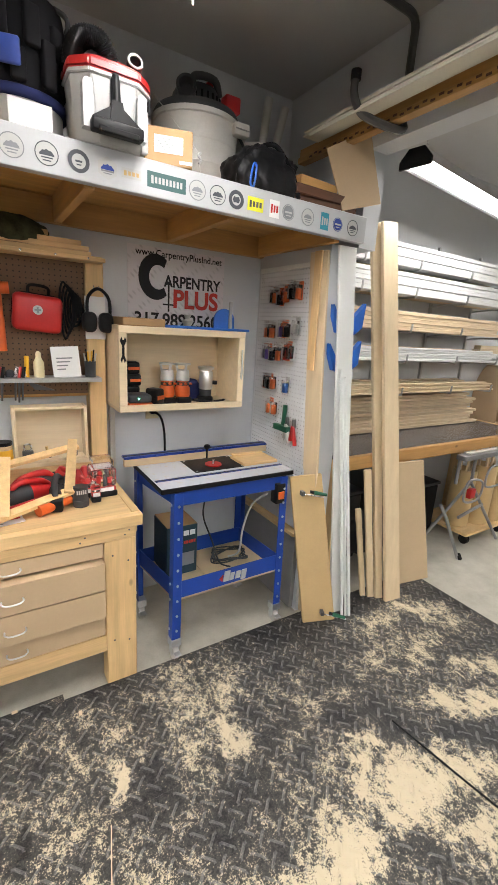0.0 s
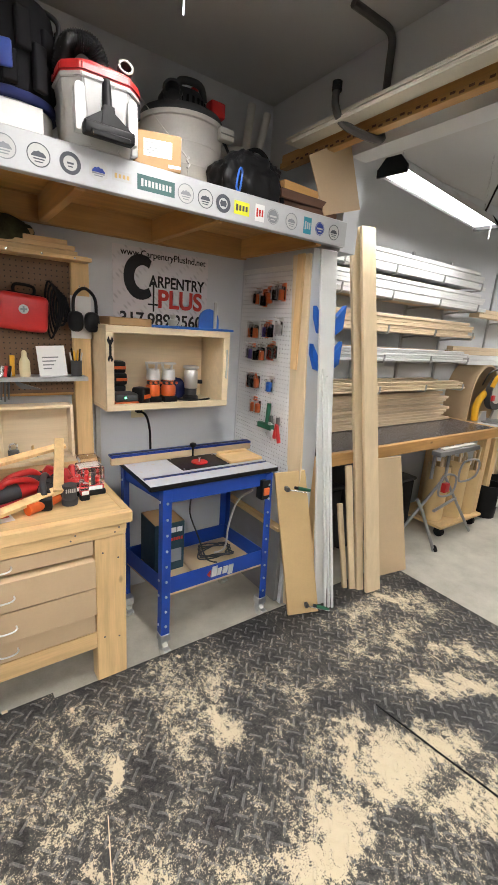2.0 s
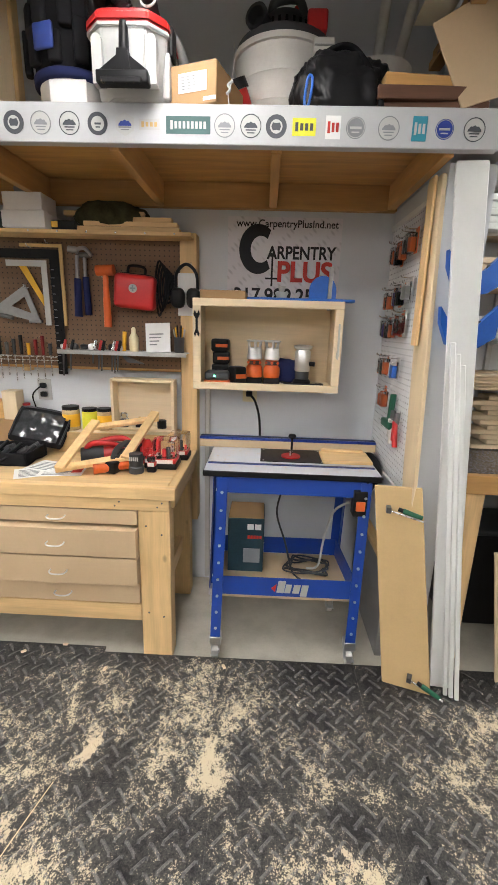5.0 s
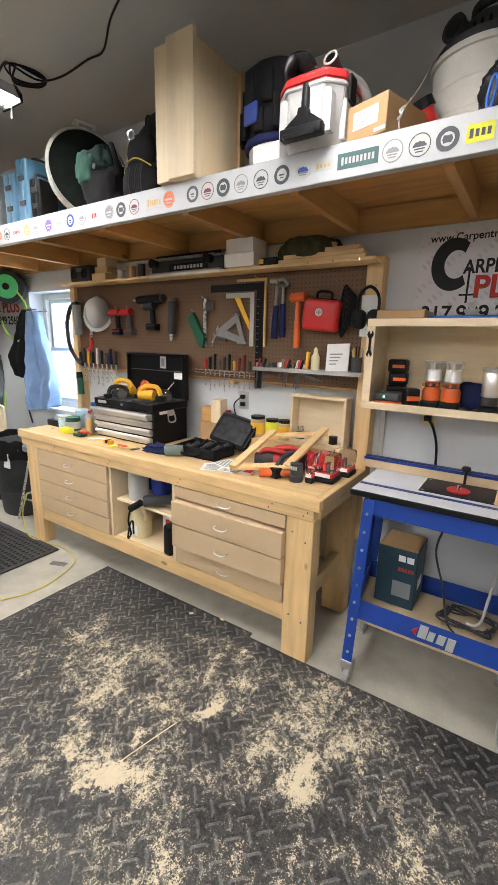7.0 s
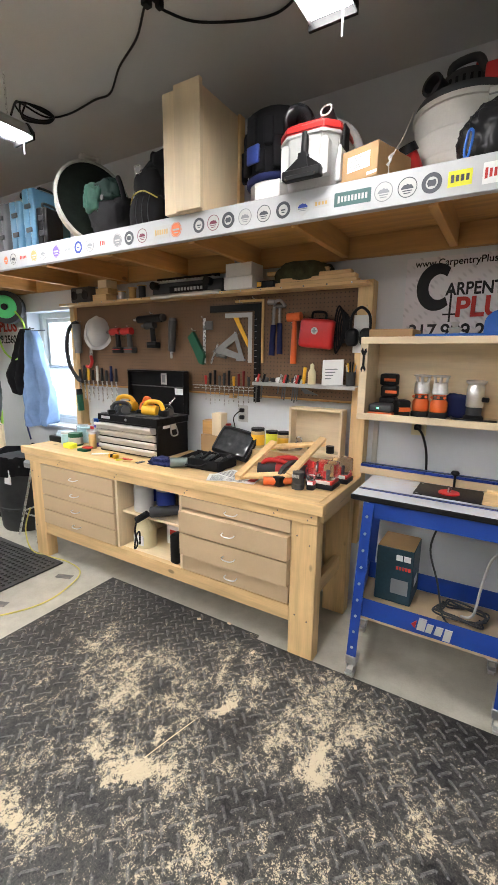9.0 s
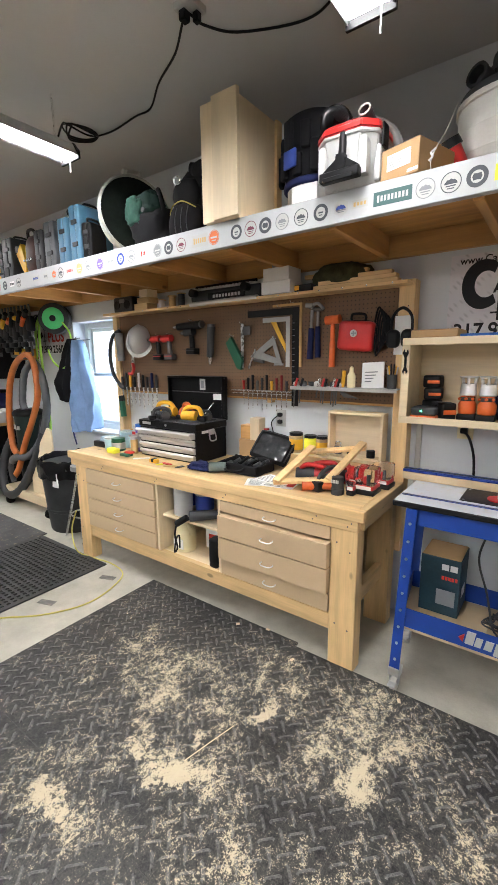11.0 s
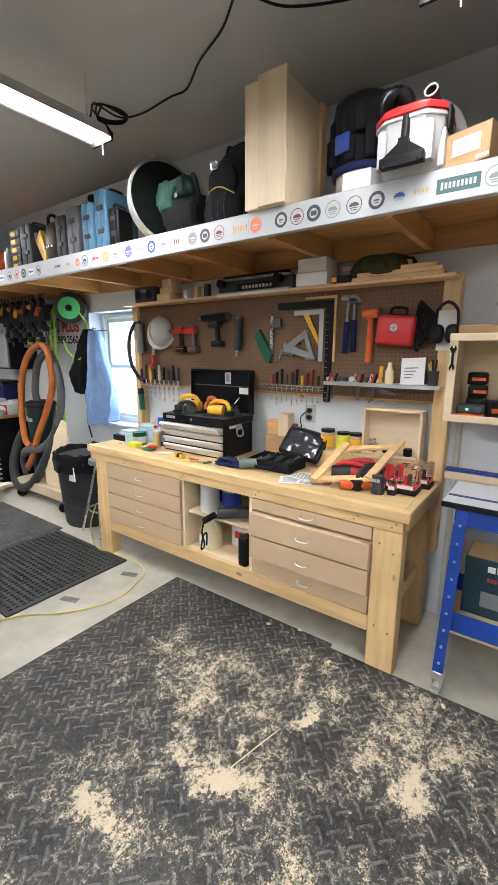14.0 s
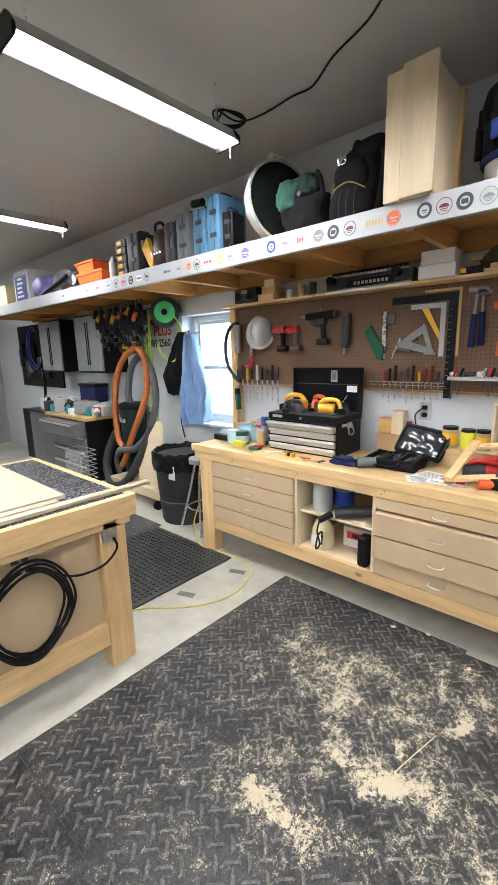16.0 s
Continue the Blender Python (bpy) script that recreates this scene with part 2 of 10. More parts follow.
def tread_mat(name, base, light, lift, heap):
    """Black tread rubber; sawdust lies in swept drifts, each a stroke: from x, y to x, y, half width, weight."""
    m, t, b = nodes_of(name)
    drifts = [(0.20, 1.12, 0.50, 1.17, 0.075, 1), (0.33, 1.08, 0.66, 1.20, 0.07, 1), (0.49, 1.20, 0.50, 1.40, 0.05, 0.8), (0.55, 1.47, 0.69, 1.64, 0.07, 1),
              (0.04, 0.79, 0.36, 0.81, 0.055, 1), (1.05, 1.46, 1.15, 1.72, 0.085, 0.85), (0.98, 1.51, 1.17, 1.49, 0.06, 0.85), (1.06, 0.93, 1.44, 1.02, 0.17, 1),
              (1.40, 1.02, 1.70, 0.99, 0.20, 1), (1.66, 0.98, 1.93, 0.89, 0.16, 0.95), (1.63, 1.27, 1.42, 1.04, 0.09, 0.95), (1.98, 0.70, 1.62, 0.78, 0.15, 0.9),
              (1.97, 1.27, 2.50, 0.95, 0.12, 1), (2.33, 1.42, 2.64, 1.04, 0.13, 0.75), (2.45, 1.86, 2.80, 1.50, 0.16, 0.6), (2.15, 1.74, 2.50, 1.80, 0.13, 0.5),
              (1.00, 1.84, 1.34, 1.62, 0.24, 0.42), (0.90, 1.78, 1.05, 2.03, 0.20, 0.42), (-0.10, 1.44, 0.14, 1.25, 0.17, 0.45), (-0.42, 1.20, 0.08, 1.30, 0.22, 0.24),
              (-0.24, 1.70, -0.06, 1.44, 0.16, 0.5), (0.05, 1.45, 0.78, 1.74, 0.30, 0.36), (-0.58, 0.75, 0.05, 0.60, 0.28, 0.10), (1.20, 1.30, 1.62, 1.12, 0.22, 0.42),
              (1.90, 1.62, 2.60, 1.30, 0.34, 0.38), (0.55, 0.66, 1.6, 0.60, 0.32, 0.42), (0.62, 1.30, 0.95, 1.05, 0.2, 0.28),
              (1.25, 1.62, 1.75, 1.50, 0.2, 0.36), (0.60, 0.98, 1.05, 1.18, 0.18, 0.36),
              (0.10, 1.14, 0.72, 1.26, 0.24, 0.46), (0.94, 1.58, 1.20, 1.78, 0.26, 0.46), (0.0, 0.79, 0.50, 0.86, 0.20, 0.38), (-0.12, 1.62, 0.30, 1.34, 0.30, 0.42), (0.40, 1.85, 0.95, 1.70, 0.26, 0.34)]
    g = t.nodes.new("ShaderNodeNewGeometry")
    place = g.outputs["Position"]
    for size, reach in ((3.5, 0.12), (11.0, 0.20), (45.0, 0.09)):
        n = t.nodes.new("ShaderNodeTexNoise")
        n.inputs["Scale"].default_value, n.inputs["Detail"].default_value = size, 3
        t.links.new(g.outputs["Position"], n.inputs[0])
        v = t.nodes.new("ShaderNodeVectorMath")
        v.operation = "MULTIPLY_ADD"
        v.inputs[1].default_value = (reach, reach, 0)
        t.links.new(n.outputs["Color"], v.inputs[0])
        t.links.new(place, v.inputs[2])
        w = t.nodes.new("ShaderNodeVectorMath")
        w.operation = "SUBTRACT"
        w.inputs[1].default_value = (reach / 2, reach / 2, 0)
        t.links.new(v.outputs[0], w.inputs[0])
        place = w.outputs[0]
    total = None
    for xa, ya, xb, yb, wide, weight in drifts:
        mp = t.nodes.new("ShaderNodeMapping")
        mp.vector_type = "TEXTURE"
        mp.inputs["Location"].default_value = ((xa + xb) / 2, (ya + yb) / 2, 0)
        mp.inputs["Rotation"].default_value = (0, 0, math.atan2(yb - ya, xb - xa))
        mp.inputs["Scale"].default_value = (math.hypot(xb - xa, yb - ya) / 2 + wide, wide, 1)
        t.links.new(place, mp.inputs[0])
        sp = t.nodes.new("ShaderNodeTexGradient")
        sp.gradient_type = "SPHERICAL"
        t.links.new(mp.outputs[0], sp.inputs[0])
        v = calc(t, "MULTIPLY", calc(t, "POWER", sp.outputs["Fac"], 0.8), weight)
        total = v if total is None else calc(t, "MAXIMUM", total, v)
    swirl = noise_at(t, 8, 8, 0.7, coord="World", seed=1)
    streak = noise_at(t, 26, 6, 0.75, (1, 0.35, 1), coord="World", seed=4)
    grit = noise_at(t, 190, 2, 0.7, coord="World", seed=6)
    mid = noise_at(t, 60, 5, 0.75, coord="World", seed=8)
    rub = calc(t, "ADD", calc(t, "MULTIPLY", swirl, 1.7), calc(t, "ADD", calc(t, "MULTIPLY", mid, 1.3), calc(t, "ADD", calc(t, "MULTIPLY", grit, 1.5), calc(t, "MULTIPLY", streak, 0.8))))
    clump = ramp(t, noise_at(t, 15, 6, 0.75, (1, 0.5, 1), coord="World", seed=12), 0.36, 0.62, 0.35, 1.3)
    amount = calc(t, "ADD", calc(t, "MULTIPLY", calc(t, "MULTIPLY", total, clump), heap), calc(t, "SUBTRACT", rub, 2.65 - lift))
    cover = ramp(t, amount, 0.50, 0.70, 0, 0.92)
    # film is grey dust, with some of the rubber's sheen painted in
    film = ramp(t, amount, -0.06, 0.60, 0.0, 0.32)
    black = mix(t, ramp(t, mid, 0.3, 0.7), tint(base, 0.6), tint(base, 1.4))
    c = mix(t, film, black, light)
    c = mix(t, cover, c, (0.64, 0.545, 0.385))
    t.links.new(c, b.inputs["Base Color"])
    t.links.new(ramp(t, film, 0, 0.36, 0.30, 0.9), b.inputs["Roughness"])
    b.inputs["Specular IOR Level"].default_value = 0.4
    bumped(t, b, calc(t, "ADD", grit, calc(t, "MULTIPLY", cover, 1.5)), 0.25, 0.002)
    return m


concrete = concrete_mat()
tread = tread_mat("black_tread_rubber", (0.0095, 0.0095, 0.011), (0.25, 0.235, 0.21), 0.155, 1.08)
worn_tread = tread_mat("scuffed_tread", (0.06, 0.06, 0.063), (0.50, 0.475, 0.43), 0.20, 0.85)


# ---- builders ----
def box(bm, a, b, bev=0.0):
    """A box from corner a to corner b, its edges worn by bev."""
    lo, hi = [min(p, q) for p, q in zip(a, b)], [max(p, q) for p, q in zip(a, b)]
    r = bmesh.ops.create_cube(bm, size=1)
    for v in r["verts"]:
        v.co = Vector([lo[i] + (v.co[i] + 0.5) * (hi[i] - lo[i]) for i in range(3)])
    bev = min(bev, 0.3 * min(h - l for l, h in zip(lo, hi)))
    if bev > 0:
        es = list({e for v in r["verts"] for e in v.link_edges})
        bmesh.ops.bevel(bm, geom=es, offset=bev, segments=1 if bev < 0.006 else 3, affect="EDGES", profile=0.5)
    return bm


def rod(bm, p, q, r, r2=None, n=14):
    p, q = Vector(p), Vector(q)
    d = q - p
    m = Matrix.Translation((p + q) / 2) @ d.to_track_quat("Z", "Y").to_matrix().to_4x4()
    bmesh.ops.create_cone(bm, cap_ends=True, segments=n, radius1=r, radius2=r if r2 is None else r2, depth=d.length, matrix=m)
    return bm


def lathe(bm, profile, at=(0, 0, 0), n=24, m=None):
    """A turned shape: radii and heights from the bottom up."""
    base = Matrix.Translation(at) @ (m or Matrix())
    rings = []
    for r, z in profile:
        rings.append([bm.verts.new(base @ Vector((r * math.cos(2 * math.pi * i / n), r * math.sin(2 * math.pi * i / n), z))) for i in range(n)])
    for lo, hi in zip(rings, rings[1:]):
        for i in range(n):
            bm.faces.new((lo[i], lo[(i + 1) % n], hi[(i + 1) % n], hi[i]))
    bm.faces.new(rings[0][::-1])
    bm.faces.new(rings[-1])
    return bm


def smooth_line(pts, k=6, closed=False):
    pts = [Vector(p) for p in pts]
    n = len(pts)
    out = []
    for i in range(n if closed else n - 1):
        p0, p1, p2, p3 = [pts[j % n] if closed else pts[max(0, min(n - 1, j))] for j in (i - 1, i, i + 1, i + 2)]
        for s in range(k):
            u = s / k
            out.append(0.5 * ((2 * p1) + (p2 - p0) * u + (2 * p0 - 5 * p1 + 4 * p2 - p3) * u * u + (3 * p1 - p0 - 3 * p2 + p3) * u ** 3))
    if not closed:
        out.append(pts[-1])
    return out


def sweep(bm, pts, r, n=8, k=6, closed=False, ribs=0.0):
    """A round hose or wire along smoothed points; ribs swell every other ring."""
    line = smooth_line(pts, k, closed) if k > 1 else [Vector(p) for p in pts]
    rings, side = [], None
    for i, p in enumerate(line):
        a = line[i - 1] if (i > 0 or closed) else p
        b = line[(i + 1) % len(line)] if (i < len(line) - 1 or closed) else p
        d = (b - a).normalized()
        if side is None:
            side = d.orthogonal().normalized()
        side = (side - d * side.dot(d)).normalized()
        up = d.cross(side)
        rr = r * (1 + ribs * (i % 2))
        rings.append([bm.verts.new(p + rr * (math.cos(2 * math.pi * j / n) * side + math.sin(2 * math.pi * j / n) * up)) for j in range(n)])
    for i in range(len(rings) if closed else len(rings) - 1):
        lo, hi = rings[i], rings[(i + 1) % len(rings)]
        for j in range(n):
            bm.faces.new((lo[j], lo[(j + 1) % n], hi[(j + 1) % n], hi[j]))
    if not closed:
        bm.faces.new(rings[0][::-1])
        bm.faces.new(rings[-1])
    return bm


def prism(bm, outline, d0, d1, plane="xz"):
    """An outline in one plane, drawn out along the third axis from d0 to d1."""
    put = {"xz": lambda u, v, d: (u, d, v), "yz": lambda u, v, d: (d, u, v), "xy": lambda u, v, d: (u, v, d)}[plane]
    lo = [bm.verts.new(put(u, v, d0)) for u, v in outline]
    hi = [bm.verts.new(put(u, v, d1)) for u, v in outline]
    n = len(outline)
    bm.faces.new(lo)
    bm.faces.new(hi[::-1])
    for i in range(n):
        bm.faces.new((lo[i], hi[i], hi[(i + 1) % n], lo[(i + 1) % n]))
    return bm


def lump(bm, at, size, rough=0.25, seed=0, sub=3, flat=0.0):
    """A soft, creased shape such as a cloth bag."""
    r = bmesh.ops.create_icosphere(bm, subdivisions=sub, radius=1)
    for v in r["verts"]:
        p = v.co.copy()
        q = Vector([math.copysign(abs(c) ** 0.7, c) for c in p])
        s = Vector((seed, seed * 2, 0))
        f = 1 + rough * 0.55 * noise.noise(p * 1.6 + s) + rough * 0.35 * abs(noise.noise(p * 4.0 + s)) + rough * 0.12 * noise.noise(p * 9 + s)
        v.co = Vector([at[i] + q[i] * size[i] * f for i in range(3)])
        if flat:
            v.co.z = max(v.co.z, at[2] - size[2] * flat)
    return bm


IN_WORLD = {}


def thing(name, label="", category="", at=(0, 0, 0), turn=0, group="", kind="", world=True):
    """An Empty at a thing's base. Its parts are given in world metres, or in its own when world is off."""
    ob = new(name)
    ob.matrix_world = pose(*at, 0, 0, turn)
    ob.empty_display_size = 0.05
    IN_WORLD[ob.name] = Matrix.Translation([-c for c in at]) if world else Matrix()
    return tagged(ob, label, category, group, kind)


def root_of(ob):
    while ob.parent is not None:
        ob = ob.parent
    return ob


def part(name, bm, material, parent=None, label="", sharp=38):
    me = bpy.data.meshes.new(name)
    bmesh.ops.recalc_face_normals(bm, faces=bm.faces[:])
    if parent is not None:
        bm.transform(IN_WORLD[root_of(parent).name])
    bm.to_mesh(me)
    bm.free()
    me.materials.append(material)
    me.shade_smooth()
    me.set_sharp_from_angle(angle=radians(180 if "cloth" in material.name else sharp))
    ob = new(name, me)
    ob.parent = parent
    if label:
        ob["label"] = label
    return ob


def B():
    return bmesh.new()


def pbox(name, parent, material, a, b, bev=0.002, label=""):
    return part(name, box(B(), a, b, bev), material, parent, label)


def prod(name, parent, material, p, q, r, r2=None, n=14, label=""):
    return part(name, rod(B(), p, q, r, r2, n), material, parent, label)


def psweep(name, parent, material, pts, r, n=8, k=6, closed=False, label="", ribs=0.0):
    return part(name, sweep(B(), pts, r, n, k, closed, ribs), material, parent, label)


def structure(name, bm, material, label, category):
    return tagged(part(name, bm, material), label, category, kind="structure")


def spun(bm, m):
    bm.transform(m)
    return bm


def words(name, text, size, material, parent, m, align="CENTER", squeeze=1.0, deep=0.0006, bold=0.0):
    """Lettering in the built-in font, lying in its own xy plane, turned and set by m."""
    cu = bpy.data.curves.new(name, "FONT")
    cu.offset = bold
    cu.body, cu.size, cu.align_x, cu.align_y, cu.extrude = text, size, align, "CENTER", deep
    tmp = bpy.data.objects.new(name, cu)
    scene.collection.objects.link(tmp)
    me = bpy.data.meshes.new_from_object(tmp.evaluated_get(bpy.context.evaluated_depsgraph_get()))
    bpy.data.objects.remove(tmp)
    me.transform(Matrix.Diagonal((squeeze, 1, 1, 1)))
    me.transform(m)
    me.transform(IN_WORLD[root_of(parent).name])
    me.materials.clear()
    me.materials.append(material)
    ob = new(name, me)
    ob.parent = parent
    return ob


# ---- structure ----
WALL, CEIL = 2.76, 3.05
STUB0, STUB1 = 1.875, 2.045


def build_shell():
    structure("floor", box(B(), (-8, -4, -0.12), (8, 3.2, 0)), concrete, "bare pale grey concrete slab with sawdust traces", "floor")
    structure("ceiling", box(B(), (-8, -4, CEIL), (8, 3.2, CEIL + 0.12)), ceil_paint, "painted grey workshop ceiling", "ceiling")
    bm = B()
    x0, x1, z0, z1 = -2.545, -1.82, 0.90, 1.985
    for a, b in (((-8, WALL, 0), (x0, WALL + 0.19, CEIL)), ((x1, WALL, 0), (8, WALL + 0.19, CEIL)),
                 ((x0, WALL, 0), (x1, WALL + 0.19, z0)), ((x0, WALL, z1), (x1, WALL + 0.19, CEIL))):
        box(bm, a, b)
    structure("wall_north", bm, wall_paint, "pale grey painted wall behind the workbench", "wall")
    # unseen walls added to close the room, dull grey to cut bounced light
    structure("wall_south", box(B(), (-8, -4.15, 0), (8, -4, CEIL)), unseen_wall_grey, "unseen dull grey wall added behind the camera", "wall")
    structure("wall_west", box(B(), (-8.15, -4, 0), (-8, 3.2, CEIL)), unseen_wall_grey, "unseen dull grey wall added to close the room's end", "wall")
    structure("wall_east", box(B(), (8, -4, 0), (8.15, 3.2, CEIL)), unseen_wall_grey, "unseen dull grey wall added to close the room's end", "wall")
    structure("wall_stub", box(B(), (STUB0, 2.10, 0), (STUB1, WALL, 2.16)), wall_paint, "short pale grey partition between two workshop bays", "wall")
    bm = box(B(), (2.03, -4, 2.61), (2.15, WALL, CEIL))
    box(bm, (2.03, 2.07, 2.161), (2.15, WALL, 2.61))
    structure("wall_header", bm, wall_paint, "pale grey wall header over a wide opening", "wall")
    structure("baseboard", box(B(), (STUB0 - 0.012, 2.11, 0.80), (STUB0 - 0.002, 2.20, 0.88), 0.002), white_paint, "white painted trim strip on the partition", "trim")
    # window in the north wall
    y = WALL + 0.13
    win = thing("window_1", "white framed double-hung window with bright daylight", "window", (-2.2, y, z0), kind="structure")
    vinyl = M("pale_vinyl", (0.66, 0.67, 0.62), 0.45, var=0.05)
    zm, f = 1.46, 0.055
    for n, a, b in (("window_frame", (x0, y, z0), (x0 + f, y + 0.06, z1)), ("window_frame", (x1 - f, y, z0), (x1, y + 0.06, z1)),
                    ("window_frame", (x0 + f, y, z0), (x1 - f, y + 0.06, z0 + f)), ("window_frame", (x0 + f, y, z1 - f), (x1 - f, y + 0.06, z1))):
        pbox(n, win, vinyl, a, b, 0.004)
    for lo, hi, dy in ((z0 + f, zm + 0.02, 0.006), (zm - 0.02, z1 - f, 0.036)):
        g = 0.035
        for a, b in (((x0 + f, lo), (x0 + f + g, hi)), ((x1 - f - g, lo), (x1 - f, hi)), ((x0 + f + g, lo), (x1 - f - g, lo + g)), ((x0 + f + g, hi - g), (x1 - f - g, hi))):
            pbox("sash", win, vinyl, (a[0], y + dy, a[1]), (b[0], y + dy + 0.024, b[1]), 0.003)
        p = pbox("pane", win, pane_glass, (x0 + f + g, y + dy + 0.010, lo + g), (x1 - f - g, y + dy + 0.014, hi - g), 0)
        p.visible_shadow = False
    pbox("window_sill", win, white_paint, (x0 - 0.02, WALL - 0.03, z0 - 0.025), (x1 + 0.02, y, z0 + 0.004), 0.003)
    bm = box(B(), (-5.6, 3.7, -0.5), (-0.2, 3.71, 3.5))
    structure("backdrop", bm, outdoors, "blank bright daylight outside the window", "backdrop")


build_shell()


# ---- lamps ----
def shop_light(at, turn, length=1.15, chain=True, cord=True, shine=lamp_glow):
    """A hanging shop light: folded hood, glowing diffuser, end caps, two chains and a pull cord; it lies along its own y."""
    lamp = thing("shop_light", "hanging shop light with grey metal hood, switched on", "ceiling lamp", at, turn, "shop lights under the ceiling", world=False)
    h, w = length / 2, 0.085
    bm = prism(B(), [(-w, -0.018), (-w * 0.5, 0.05), (w * 0.5, 0.05), (w, -0.018), (w - 0.004, -0.018), (w * 0.47, 0.046), (-w * 0.47, 0.046), (-w + 0.004, -0.018)], -h, h, "xz")
    part("hood", bm, zinc, lamp)
    pbox("diffuser", lamp, shine, (-w * 0.88, -h + 0.006, -0.010), (w * 0.88, h - 0.006, -0.003), 0.002, "glowing white diffuser")
    for s in (-1, 1):
        bm = prism(B(), [(-w - 0.004, -0.034), (-w - 0.004, 0.004), (-w * 0.5, 0.056), (w * 0.5, 0.056), (w + 0.004, 0.004), (w + 0.004, -0.034)], s * h, s * (h + 0.014), "xz")
        part("end_cap", bm, black_plastic, lamp, "black end cap")
        if chain:
            top = CEIL - at[2]
            bm = B()
            z, i = 0.05, 0
            while z < top - 0.01:
                ring = [(0.006 * math.cos(a), 0, z + 0.012 + 0.014 * math.sin(a)) if i % 2 else (0, 0.006 * math.cos(a), z + 0.012 + 0.014 * math.sin(a))
                        for a in [k * math.pi / 3 for k in range(6)]]
                sweep(bm, [(p[0], p[1] + s * (h - 0.08), p[2]) for p in ring], 0.0015, 5, 1, True)
                z, i = z + 0.023, i + 1
            part("chain", bm, steel, lamp)
    if cord:
        prod("pull_cord", lamp, white_plastic, (w * 0.6, h - 0.03, -0.02), (w * 0.6, h - 0.03, -0.11), 0.003, n=6)
    return lamp


shop_light((-0.88, 1.22, 2.77), 0, shine=lamp_glow_strong)
shop_light((0.90, 1.25, 2.77), 0, shine=lamp_glow_weak)
shop_light((-3.12, 1.30, 2.77), 0)
shop_light((2.97, 2.09, 2.60), -82, 1.38, shine=lamp_glow_dim)
shop_light((5.6, 1.6, 2.70), -80)
shop_light((-0.88, -1.30, 2.77), 0)
shop_light((0.90, -1.30, 2.77), 0)
# the next five lamps are unseen, added to brighten bench, floor and side bay
shop_light((3.30, -0.70, 2.77), 0, shine=lamp_glow_strong)
shop_light((3.30, -2.60, 2.77), 0)
shop_light((-0.88, -3.0, 2.77), 0)
shop_light((0.90, -3.0, 2.77), 0)
shop_light((-3.12, -1.3, 2.77), 0)
shop_light((-5.6, 1.20, 2.77), 0)

# ---- workbench ----
def drawer(parent, x0, x1, z0, z1, y, handle_z=None):
    d = pbox("drawer_front", parent, mdf_light, (x0, y, z0), (x1, y + 0.45, z1), 0.002, "plain tan MDF drawer")
    cx, hz = (x0 + x1) / 2, (z0 + z1) / 2
    bm = sweep(B(), [(cx - 0.038, y, hz), (cx - 0.038, y - 0.018, hz - 0.002), (cx - 0.02, y - 0.028, hz - 0.006), (cx + 0.02, y - 0.028, hz - 0.006), (cx + 0.038, y - 0.018, hz - 0.002), (cx + 0.038, y, hz)], 0.0036, 8, 4)
    part("handle", bm, brushed, d, "satin metal bow handle")


